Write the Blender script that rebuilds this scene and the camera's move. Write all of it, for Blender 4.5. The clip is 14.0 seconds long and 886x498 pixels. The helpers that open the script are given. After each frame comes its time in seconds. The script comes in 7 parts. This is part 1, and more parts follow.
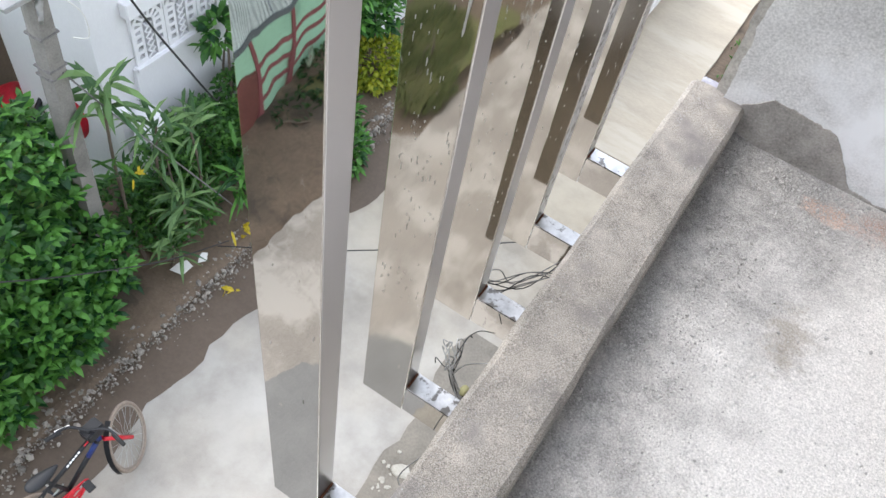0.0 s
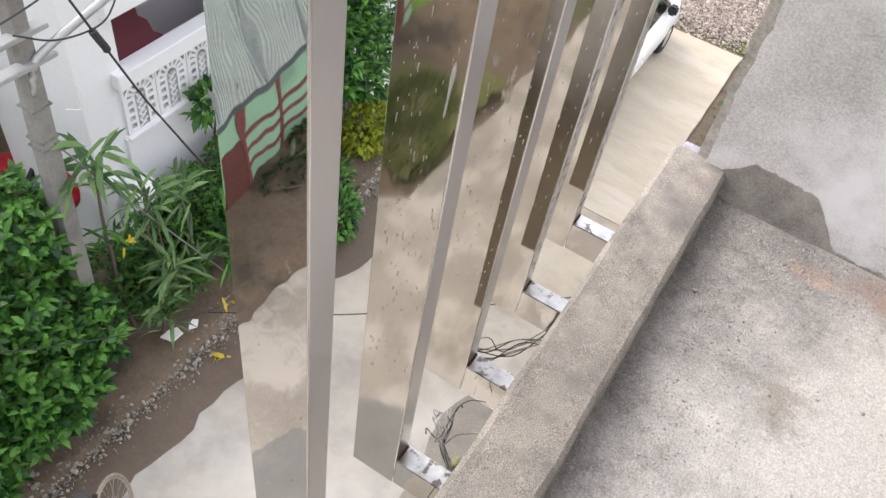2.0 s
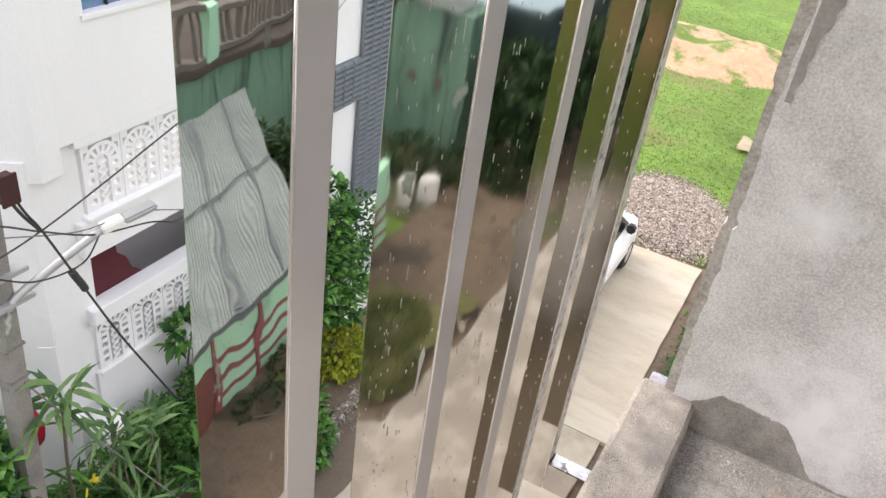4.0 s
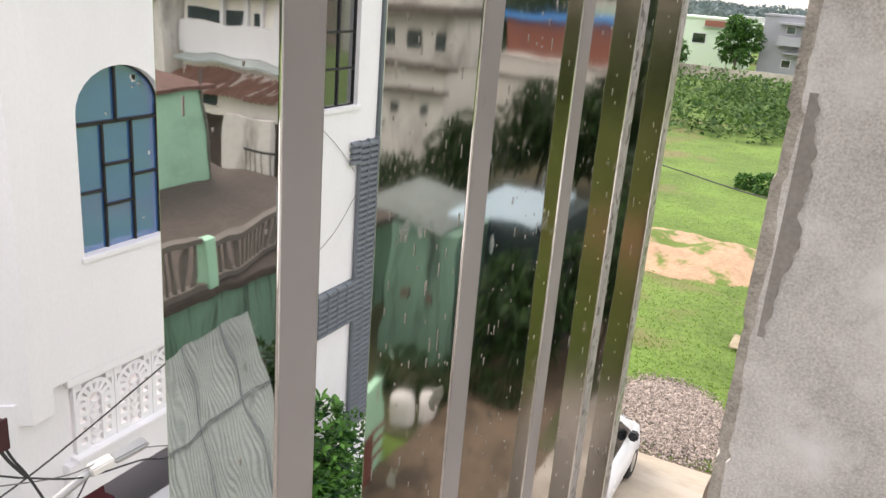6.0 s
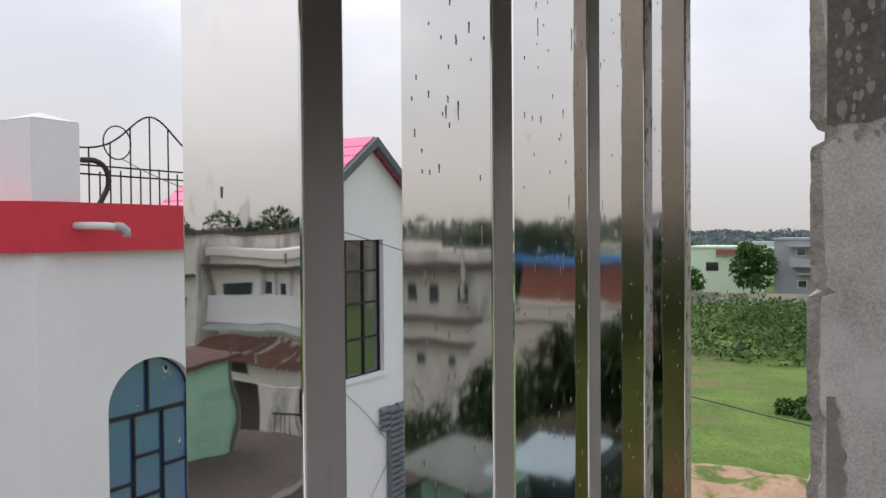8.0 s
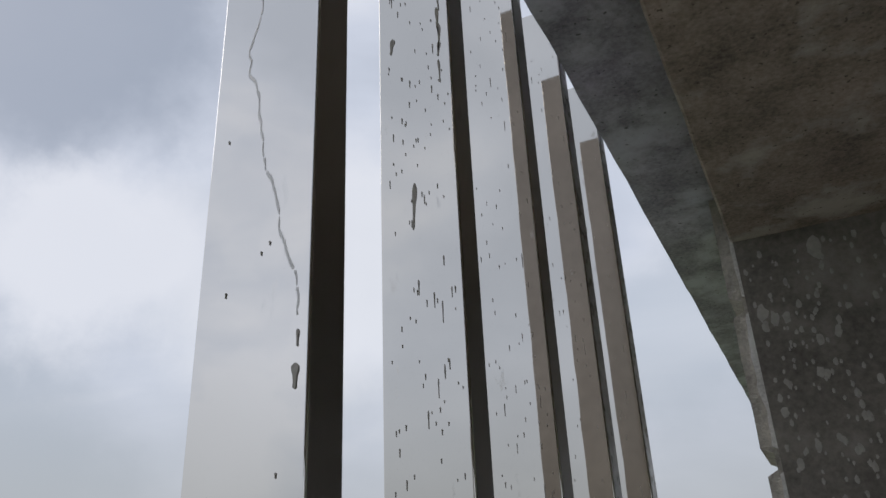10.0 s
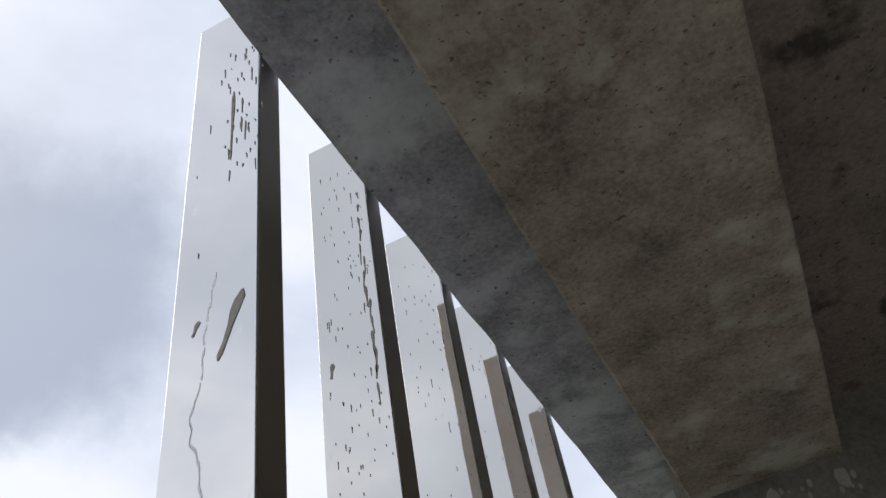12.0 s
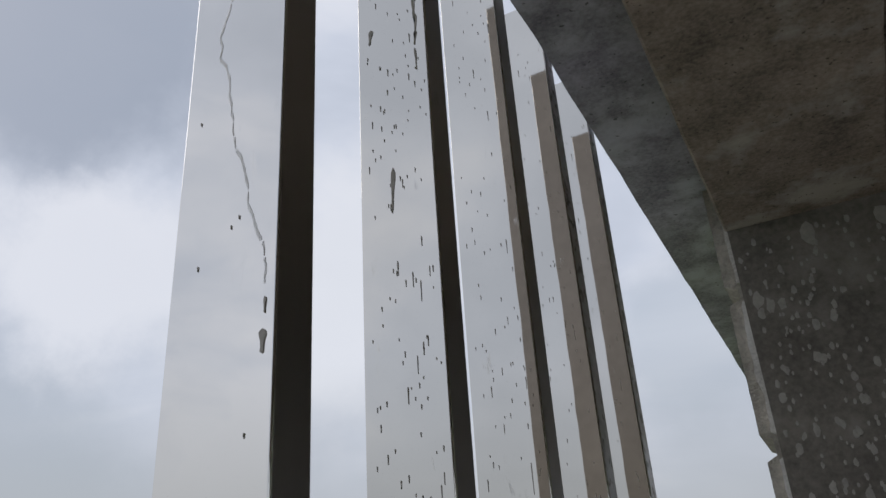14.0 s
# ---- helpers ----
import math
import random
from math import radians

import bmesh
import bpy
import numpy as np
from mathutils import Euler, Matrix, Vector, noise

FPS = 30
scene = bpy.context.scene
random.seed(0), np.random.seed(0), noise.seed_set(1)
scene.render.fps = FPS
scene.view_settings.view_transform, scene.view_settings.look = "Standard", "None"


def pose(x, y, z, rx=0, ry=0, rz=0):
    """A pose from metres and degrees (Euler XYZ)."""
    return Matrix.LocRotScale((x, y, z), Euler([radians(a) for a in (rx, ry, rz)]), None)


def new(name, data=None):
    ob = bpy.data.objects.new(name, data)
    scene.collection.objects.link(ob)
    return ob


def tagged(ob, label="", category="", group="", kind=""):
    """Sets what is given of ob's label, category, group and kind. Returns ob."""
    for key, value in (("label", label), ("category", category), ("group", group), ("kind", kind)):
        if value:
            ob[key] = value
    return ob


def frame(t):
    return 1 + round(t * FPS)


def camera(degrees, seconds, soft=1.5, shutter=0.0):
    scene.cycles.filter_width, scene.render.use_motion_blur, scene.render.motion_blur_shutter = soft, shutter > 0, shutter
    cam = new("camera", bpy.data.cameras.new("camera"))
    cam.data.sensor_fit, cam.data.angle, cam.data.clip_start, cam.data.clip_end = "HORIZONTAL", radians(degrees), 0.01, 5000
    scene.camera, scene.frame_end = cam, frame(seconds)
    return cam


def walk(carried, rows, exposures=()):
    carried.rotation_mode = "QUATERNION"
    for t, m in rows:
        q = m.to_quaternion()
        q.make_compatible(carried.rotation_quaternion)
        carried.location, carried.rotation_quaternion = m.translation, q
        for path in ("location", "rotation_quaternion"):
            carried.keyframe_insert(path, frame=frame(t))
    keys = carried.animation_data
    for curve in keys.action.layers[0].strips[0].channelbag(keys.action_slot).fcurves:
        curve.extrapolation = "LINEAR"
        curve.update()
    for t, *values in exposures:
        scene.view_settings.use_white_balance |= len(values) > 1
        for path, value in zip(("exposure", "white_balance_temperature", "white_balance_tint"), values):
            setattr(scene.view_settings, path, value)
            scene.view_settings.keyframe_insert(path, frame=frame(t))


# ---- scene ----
cam = camera(57.5, 14.0)
# seconds, (x, y, z, tilt, lean, turn)
PATH = [
    (0.0, (0.030, 0.000, 1.400, 36.70, -7.54, 33.19)),
    (0.5, (0.028, 0.004, 1.417, 40.35, -7.46, 31.91)),
    (1.0, (0.025, 0.008, 1.419, 41.65, -7.47, 31.62)),
    (1.5, (0.025, 0.011, 1.415, 41.05, -7.52, 31.96)),
    (2.0, (0.030, 0.010, 1.419, 41.13, -7.33, 32.02)),
    (2.5, (0.030, 0.010, 1.429, 43.39, -7.32, 31.66)),
    (3.0, (0.023, 0.014, 1.457, 47.53, -7.39, 30.90)),
    (3.5, (0.021, 0.015, 1.486, 52.46, -7.25, 29.99)),
    (6.0, (0.030, 0.014, 1.602, 71.57, -4.43, 27.67)),
    (6.5, (0.036, 0.018, 1.657, 76.89, -3.43, 27.44)),
    (7.0, (0.035, 0.016, 1.685, 80.61, -1.98, 27.72)),
    (9.3, (0.053, -0.022, 1.943, 104.87, 1.73, 28.95)),
    (9.5, (0.044, -0.026, 1.965, 107.98, 1.80, 28.56)),
    (10.0, (0.031, -0.036, 2.010, 115.71, 2.43, 25.77)),
    (10.5, (0.040, -0.058, 2.028, 122.44, 4.28, 23.08)),
    (11.0, (0.049, -0.063, 2.043, 126.53, 6.80, 22.67)),
    (11.5, (0.070, -0.072, 2.054, 129.40, 8.11, 24.72)),
    (12.0, (0.077, -0.087, 2.060, 133.21, 8.62, 26.03)),
    (12.5, (0.085, -0.098, 2.066, 135.61, 8.13, 26.34)),
    (13.0, (0.084, -0.084, 2.049, 132.44, 7.11, 26.02)),
    (13.5, (0.072, -0.048, 2.002, 122.95, 5.26, 25.95)),
    (14.0, (0.060, -0.024, 1.975, 116.43, 3.49, 27.11)),
]
walk(cam, [(t, pose(*p)) for t, p in PATH], exposures=[(0.0, 1.42, 6300, 11), (1.5, 1.40, 6700, 14), (3.5, 1.38, 7000, 15), (6.0, 1.26, 7250, 18), (6.5, 1.14, 7150, 19), (7.2, 0.90, 7000, 19), (9.3, -0.35, 6400, 12), (10.5, -0.28, 6400, 12), (11.5, -0.08, 6400, 12),
                                                        (12.5, 0.05, 6400, 12), (13.0, -0.05, 6400, 12), (13.5, -0.28, 6400, 12), (14.0, -0.35, 6400, 12)])

# ---- light ----
world = bpy.data.worlds.new("overcast_sky")
scene.world = world
world.use_nodes = True
wt = world.node_tree
wn, wl = wt.nodes, wt.links
bg = wn["Background"]
# direction, angular radius, shade, density
CLOUDS = (((-0.63, 0.43, 0.645), 0.235, (0.34, 0.39, 0.47), 0.9), ((-0.84, 0.52, 0.17), 0.24, (0.44, 0.50, 0.57), 0.7), ((-0.13, 0.94, 0.30), 0.14, (0.54, 0.60, 0.67), 0.6),
          ((-0.52, 0.75, 0.40), 0.24, (0.90, 0.92, 0.95), 0.8), ((-0.71, 0.57, 0.41), 0.15, (0.88, 0.90, 0.94), 0.8))
SUN_EL, SUN_ROT = radians(50), radians(270)


def build_sky():
    sky = wn.new("ShaderNodeTexSky")
    sky.sky_type, sky.sun_disc, sky.sun_elevation, sky.sun_rotation = "NISHITA", False, SUN_EL, SUN_ROT
    sky.dust_density, sky.air_density = 3.0, 1.2
    gain = wn.new("ShaderNodeMix")
    gain.data_type, gain.blend_type = "RGBA", "MULTIPLY"
    gain.inputs[0].default_value = 1
    gain.inputs[7].default_value = (0.09, 0.09, 0.09, 1)
    wl.new(sky.outputs[0], gain.inputs[6])
    co = wn.new("ShaderNodeTexCoord")
    mp = wn.new("ShaderNodeMapping")
    mp.inputs["Scale"].default_value = (1.0, 1.0, 2.2)
    wl.new(co.outputs["Generated"], mp.inputs[0])
    big = wn.new("ShaderNodeTexNoise")
    big.inputs["Scale"].default_value, big.inputs["Detail"].default_value, big.inputs["Roughness"].default_value = 2.3, 5, 0.52
    big.inputs["Distortion"].default_value = 0.35
    wl.new(mp.outputs[0], big.inputs["Vector"])
    ramp = wn.new("ShaderNodeValToRGB")
    ramp.color_ramp.elements[0].position, ramp.color_ramp.elements[0].color = 0.40, (0.60, 0.65, 0.735, 1)
    ramp.color_ramp.elements[1].position, ramp.color_ramp.elements[1].color = 0.66, (0.84, 0.87, 0.93, 1)
    mid = ramp.color_ramp.elements.new(0.52)
    mid.color = (0.68, 0.73, 0.82, 1)
    wl.new(big.outputs[0], ramp.inputs[0])
    # heavier grey clouds
    sky_col = ramp.outputs[0]
    warp = wn.new("ShaderNodeTexNoise")
    warp.inputs["Scale"].default_value, warp.inputs["Detail"].default_value, warp.inputs["Roughness"].default_value = 4.5, 6, 0.6
    wl.new(co.outputs["Generated"], warp.inputs["Vector"])
    for centre, radius, shade, amount in CLOUDS:
        off = wn.new("ShaderNodeVectorMath")
        off.operation = "MULTIPLY_ADD"
        off.inputs[1].default_value = (0.24, 0.24, 0.24)
        off.inputs[2].default_value = [-c - 0.12 for c in centre]
        wl.new(warp.outputs["Color"], off.inputs[0])
        rel = wn.new("ShaderNodeVectorMath")
        wl.new(co.outputs["Generated"], rel.inputs[0])
        wl.new(off.outputs[0], rel.inputs[1])
        size = wn.new("ShaderNodeVectorMath")
        size.operation = "LENGTH"
        wl.new(rel.outputs[0], size.inputs[0])
        soft = wn.new("ShaderNodeMapRange")
        soft.interpolation_type = "SMOOTHSTEP"
        soft.inputs[1].default_value, soft.inputs[2].default_value, soft.inputs[3].default_value, soft.inputs[4].default_value = radius * 0.45, radius, amount, 0.0
        wl.new(size.outputs["Value"], soft.inputs[0])
        cl = wn.new("ShaderNodeMix")
        cl.data_type = "RGBA"
        cl.inputs[7].default_value = (*shade, 1)
        wl.new(soft.outputs[0], cl.inputs[0])
        wl.new(sky_col, cl.inputs[6])
        sky_col = cl.outputs[2]
    # warm bright haze low over the land
    sep = wn.new("ShaderNodeSeparateXYZ")
    wl.new(co.outputs["Generated"], sep.inputs[0])
    low = wn.new("ShaderNodeMapRange")
    low.inputs[1].default_value, low.inputs[2].default_value, low.inputs[3].default_value, low.inputs[4].default_value = 0.0, 0.32, 0.95, 0.0
    wl.new(sep.outputs[2], low.inputs[0])
    haze = wn.new("ShaderNodeMix")
    haze.data_type = "RGBA"
    haze.inputs[7].default_value = (0.425, 0.438, 0.430, 1)
    wl.new(low.outputs[0], haze.inputs[0])
    wl.new(sky_col, haze.inputs[6])
    mix = wn.new("ShaderNodeMix")
    mix.data_type = "RGBA"
    mix.inputs[0].default_value = 0.86
    wl.new(gain.outputs[2], mix.inputs[6])
    wl.new(haze.outputs[2], mix.inputs[7])
    wl.new(mix.outputs[2], bg.inputs[0])


build_sky()
bg.inputs[1].default_value = 1.2
sun_data = bpy.data.lights.new("sun", "SUN")
sun_data.energy, sun_data.angle, sun_data.color = 1.15, radians(40), (1.0, 0.96, 0.9)
sun = new("sun", sun_data)
sun.matrix_world = Matrix.Translation((0, 0, 20)) @ Euler((radians(40), 0, radians(-89))).to_matrix().to_4x4()


# ---- materials ----
def mat(name, base, rough=0.8, metal=0.0, var=0.25, fine=60.0, broad=1.5, bump=0.25, bump_dist=0.004, stain=None, stain_scale=0.8, stain_at=(0.52, 0.62),
        stretch=(1, 1, 1), spec=0.4, rand=0.0, ior=None, rough_var=0.1, weight=0.6, pits=None, pits_scale=70.0):
    """Procedural surface: broad mottling, fine grain, an optional second tone in patches, and relief."""
    m = bpy.data.materials.new(name)
    m.use_nodes = True
    nt = m.node_tree
    n, l = nt.nodes, nt.links
    p = n["Principled BSDF"]
    p.inputs["Metallic"].default_value = metal
    p.inputs["Specular IOR Level"].default_value = spec
    co = n.new("ShaderNodeTexCoord")
    mp = n.new("ShaderNodeMapping")
    mp.inputs["Scale"].default_value = stretch
    l.new(co.outputs["Object"], mp.inputs[0])

    def noise_tex(scale, detail=4, rough_=0.6):
        t = n.new("ShaderNodeTexNoise")
        t.inputs["Scale"].default_value, t.inputs["Detail"].default_value, t.inputs["Roughness"].default_value = scale, detail, rough_
        l.new(mp.outputs[0], t.inputs["Vector"])
        return t

    b, f = noise_tex(broad, 6, 0.65), noise_tex(fine, 3)
    add = n.new("ShaderNodeMath")
    add.operation = "MULTIPLY_ADD"
    add.inputs[1].default_value = weight
    l.new(b.outputs[0], add.inputs[0])
    half = n.new("ShaderNodeMath")
    half.operation = "MULTIPLY"
    half.inputs[1].default_value = 1 - weight
    l.new(f.outputs[0], half.inputs[0])
    l.new(half.outputs[0], add.inputs[2])
    ramp = n.new("ShaderNodeValToRGB")
    lo, hi = [c * (1 - var) for c in base], [min(1, c * (1 + var)) for c in base]
    ramp.color_ramp.elements[0].position, ramp.color_ramp.elements[0].color = 0.32, (*lo, 1)
    ramp.color_ramp.elements[1].position, ramp.color_ramp.elements[1].color = 0.68, (*hi, 1)
    l.new(add.outputs[0], ramp.inputs[0])
    col = ramp.outputs[0]
    if stain:
        s = noise_tex(stain_scale, 7, 0.62)
        r2 = n.new("ShaderNodeMapRange")
        r2.inputs[1].default_value, r2.inputs[2].default_value = stain_at
        l.new(s.outputs[0], r2.inputs[0])
        mx = n.new("ShaderNodeMix")
        mx.data_type = "RGBA"
        l.new(r2.outputs[0], mx.inputs[0])
        l.new(col, mx.inputs[6])
        mx.inputs[7].default_value = (*stain, 1)
        col = mx.outputs[2]
    if pits:
        s = noise_tex(pits_scale, 2, 0.5)
        r4 = n.new("ShaderNodeMapRange")
        r4.inputs[1].default_value, r4.inputs[2].default_value, r4.inputs[4].default_value = 0.665, 0.72, 0.8
        l.new(s.outputs[0], r4.inputs[0])
        mx = n.new("ShaderNodeMix")
        mx.data_type = "RGBA"
        l.new(r4.outputs[0], mx.inputs[0])
        l.new(col, mx.inputs[6])
        mx.inputs[7].default_value = (*pits, 1)
        col = mx.outputs[2]
    if rand:
        info = n.new("ShaderNodeNewGeometry")
        r3 = n.new("ShaderNodeMapRange")
        r3.inputs[3].default_value, r3.inputs[4].default_value = 1 - rand, 1 + rand
        l.new(info.outputs["Random Per Island"], r3.inputs[0])
        hs = n.new("ShaderNodeHueSaturation")
        l.new(r3.outputs[0], hs.inputs["Value"])
        l.new(col, hs.inputs["Color"])
        col = hs.outputs[0]
    l.new(col, p.inputs["Base Color"])
    rr = n.new("ShaderNodeMapRange")
    rr.inputs[3].default_value, rr.inputs[4].default_value = max(0.02, rough - rough_var), min(1, rough + rough_var)
    l.new(b.outputs[0], rr.inputs[0])
    l.new(rr.outputs[0], p.inputs["Roughness"])
    if bump:
        bp = n.new("ShaderNodeBump")
        bp.inputs["Strength"].default_value, bp.inputs["Distance"].default_value = bump, bump_dist
        l.new(add.outputs[0], bp.inputs["Height"])
        l.new(bp.outputs[0], p.inputs["Normal"])
    return m


def steel_mat(name, wave=0.0023, smear=0.0, tint=(0.79, 0.775, 0.745), rough=0.008):
    """Bright stainless sheet: faint lengthwise brushing, gentle dents that bend the reflection, dull water marks."""
    m = bpy.data.materials.new(name)
    m.use_nodes = True
    n, l = m.node_tree.nodes, m.node_tree.links
    p = n["Principled BSDF"]
    p.inputs["Metallic"].default_value = 1.0
    co = n.new("ShaderNodeTexCoord")

    def tex(scale, stretch, detail=3):
        mp = n.new("ShaderNodeMapping")
        mp.inputs["Scale"].default_value = stretch
        l.new(co.outputs["Object"], mp.inputs[0])
        t = n.new("ShaderNodeTexNoise")
        t.inputs["Scale"].default_value, t.inputs["Detail"].default_value = scale, detail
        l.new(mp.outputs[0], t.inputs["Vector"])
        return t

    dents = tex(1.0, (7, 7, 4.2), 1)
    ripples = tex(1.0, (22, 3, 13), 1)
    marks = tex(1.0, (55, 55, 20), 4)
    brush = tex(1.0, (900, 900, 6), 2)
    s1 = n.new("ShaderNodeMath")
    s1.operation = "MULTIPLY_ADD"
    s1.inputs[1].default_value = 0.12
    l.new(ripples.outputs[0], s1.inputs[0])
    s0 = n.new("ShaderNodeMath")
    s0.operation = "MULTIPLY"
    s0.inputs[1].default_value = 0.28
    l.new(dents.outputs[0], s0.inputs[0])
    l.new(s0.outputs[0], s1.inputs[2])
    if smear:
        # brushed across: the reflection is drawn out lengthwise
        tg = n.new("ShaderNodeTangent")
        tg.direction_type, tg.axis = "RADIAL", "Z"
        l.new(tg.outputs[0], p.inputs["Tangent"])
        p.inputs["Anisotropic"].default_value, p.inputs["Anisotropic Rotation"].default_value = smear, 0.25
    bp = n.new("ShaderNodeBump")
    bp.inputs["Strength"].default_value, bp.inputs["Distance"].default_value = 1.0, wave
    l.new(s1.outputs[0], bp.inputs["Height"])
    l.new(bp.outputs[0], p.inputs["Normal"])
    mr = n.new("ShaderNodeMapRange")
    mr.inputs[1].default_value, mr.inputs[2].default_value, mr.inputs[3].default_value, mr.inputs[4].default_value = 0.66, 0.74, 0.0, 0.22
    l.new(marks.outputs[0], mr.inputs[0])
    br = n.new("ShaderNodeMath")
    br.operation = "MULTIPLY_ADD"
    br.inputs[1].default_value, br.inputs[2].default_value = 0.022, rough
    l.new(brush.outputs[0], br.inputs[0])
    ad = n.new("ShaderNodeMath")
    l.new(mr.outputs[0], ad.inputs[0])
    l.new(br.outputs[0], ad.inputs[1])
    l.new(ad.outputs[0], p.inputs["Roughness"])
    mx = n.new("ShaderNodeMix")
    mx.data_type = "RGBA"
    mx.inputs[6].default_value = (*tint, 1)
    mx.inputs[7].default_value = (*[c * 0.86 for c in tint], 1)
    l.new(dents.outputs[0], mx.inputs[0])
    l.new(mx.outputs[2], p.inputs["Base Color"])
    return m


def leaf_mat(name, dark, light, gloss=0.45):
    m = bpy.data.materials.new(name)
    m.use_nodes = True
    n, l = m.node_tree.nodes, m.node_tree.links
    p = n["Principled BSDF"]
    g = n.new("ShaderNodeNewGeometry")
    ramp = n.new("ShaderNodeValToRGB")
    ramp.color_ramp.elements[0].color, ramp.color_ramp.elements[1].color = (*dark, 1), (*light, 1)
    ramp.color_ramp.elements[0].position, ramp.color_ramp.elements[1].position = 0.1, 0.95
    l.new(g.outputs["Random Per Island"], ramp.inputs[0])
    l.new(ramp.outputs[0], p.inputs["Base Color"])
    p.inputs["Roughness"].default_value = gloss
    p.inputs["Specular IOR Level"].default_value = 0.35
    tr = n.new("ShaderNodeBsdfTranslucent")
    l.new(ramp.outputs[0], tr.inputs[0])
    mx = n.new("ShaderNodeMixShader")
    mx.inputs[0].default_value = 0.3
    l.new(p.outputs[0], mx.inputs[1])
    l.new(tr.outputs[0], mx.inputs[2])
    l.new(mx.outputs[0], n["Material Output"].inputs[0])
    return m


def glass_mat(name, tint, rough=0.03):
    m = bpy.data.materials.new(name)
    m.use_nodes = True
    n, l = m.node_tree.nodes, m.node_tree.links
    p = n["Principled BSDF"]
    t = n.new("ShaderNodeTexNoise")
    t.inputs["Scale"].default_value, t.inputs["Detail"].default_value = 2.0, 5
    r = n.new("ShaderNodeMapRange")
    r.inputs[3].default_value, r.inputs[4].default_value = rough, rough + 0.12
    l.new(t.outputs[0], r.inputs[0])
    l.new(r.outputs[0], p.inputs["Roughness"])
    p.inputs["Base Color"].default_value = (*tint, 1)
    p.inputs["Specular IOR Level"].default_value = 1.0
    p.inputs["IOR"].default_value = 1.9
    p.inputs["Coat Weight"].default_value = 0.6
    p.inputs["Coat Roughness"].default_value = 0.02
    return m




def floor_mat():
    """Unfinished cement floor: grey gritty margins, a worn pale middle, dark scuffs and a smear of brick dust by the wall."""
    m = mat("rough_cement_floor", (0.305, 0.293, 0.283), 0.94, var=0.6, weight=0.42, fine=300, broad=24, bump=1.0, bump_dist=0.006)
    n, l = m.node_tree.nodes, m.node_tree.links
    p = n["Principled BSDF"]
    col = p.inputs["Base Color"].links[0].from_socket
    co = n.new("ShaderNodeTexCoord")

    def patch(col, centre, size, colour, level, soft, scale, amount=1.0, weight=1.0):
        mp = n.new("ShaderNodeMapping")
        mp.inputs["Location"].default_value = [-centre[i] / size[i] for i in range(3)]
        mp.inputs["Scale"].default_value = [1 / s for s in size]
        l.new(co.outputs["Object"], mp.inputs[0])
        ln = n.new("ShaderNodeVectorMath")
        ln.operation = "LENGTH"
        l.new(mp.outputs[0], ln.inputs[0])
        nz = n.new("ShaderNodeTexNoise")
        nz.inputs["Scale"].default_value, nz.inputs["Detail"].default_value, nz.inputs["Roughness"].default_value = scale, 9, 0.66
        l.new(co.outputs["Object"], nz.inputs["Vector"])
        s = n.new("ShaderNodeMath")
        s.operation = "MULTIPLY_ADD"
        s.inputs[1].default_value = -0.5 * weight
        l.new(ln.outputs["Value"], s.inputs[0])
        l.new(nz.outputs[0], s.inputs[2])
        r = n.new("ShaderNodeMapRange")
        r.inputs[1].default_value, r.inputs[2].default_value, r.inputs[4].default_value = level, level + soft, amount
        l.new(s.outputs[0], r.inputs[0])
        mx = n.new("ShaderNodeMix")
        mx.data_type = "RGBA"
        l.new(r.outputs[0], mx.inputs[0])
        l.new(col, mx.inputs[6])
        mx.inputs[7].default_value = (*colour, 1)
        return mx.outputs[2]

    col = patch(col, (0.76, 0.80, 0), (0.56, 0.92, 1), (0.74, 0.71, 0.68), -0.20, 0.32, 5.0, 0.92)
    col = patch(col, (0.42, 0.2, 0), (0.35, 0.4, 1), (0.54, 0.53, 0.515), 0.05, 0.35, 12.0, 0.6)
    col = patch(col, (0.35, 1.2, 0), (2, 2, 1), (0.60, 0.58, 0.55), 0.34, 0.30, 34.0, 0.4, 0.5)
    col = patch(col, (0.33, 1.25, 0), (0.10, 0.20, 1), (0.36, 0.32, 0.27), 0.22, 0.2, 34.0, 0.7)
    col = patch(col, (0.56, 0.85, 0), (0.05, 0.15, 1), (0.36, 0.32, 0.27), 0.24, 0.2, 40.0, 0.7)
    col = patch(col, (0.50, 1.69, 0), (0.22, 0.09, 1), (0.43, 0.285, 0.23), 0.04, 0.34, 15.0, 0.75)
    col = patch(col, (0.30, 1.672, 0), (0.075, 0.040, 1), (0.60, 0.44, 0.36), -0.04, 0.2, 18.0, 0.8)
    # sandy grain over every patch
    gr, rg, mg = n.new("ShaderNodeTexNoise"), n.new("ShaderNodeMapRange"), n.new("ShaderNodeMix")
    gr.inputs["Scale"].default_value, gr.inputs["Detail"].default_value, gr.inputs["Roughness"].default_value = 210, 4, 0.75
    l.new(co.outputs["Object"], gr.inputs["Vector"])
    rg.inputs[1].default_value, rg.inputs[2].default_value, rg.inputs[3].default_value, rg.inputs[4].default_value = 0.32, 0.68, 0.66, 1.3
    l.new(gr.outputs[0], rg.inputs[0])
    mg.data_type, mg.blend_type = "RGBA", "MULTIPLY"
    mg.inputs[0].default_value = 1
    l.new(col, mg.inputs[6])
    l.new(rg.outputs[0], mg.inputs[7])
    l.new(mg.outputs[2], p.inputs["Base Color"])
    return m


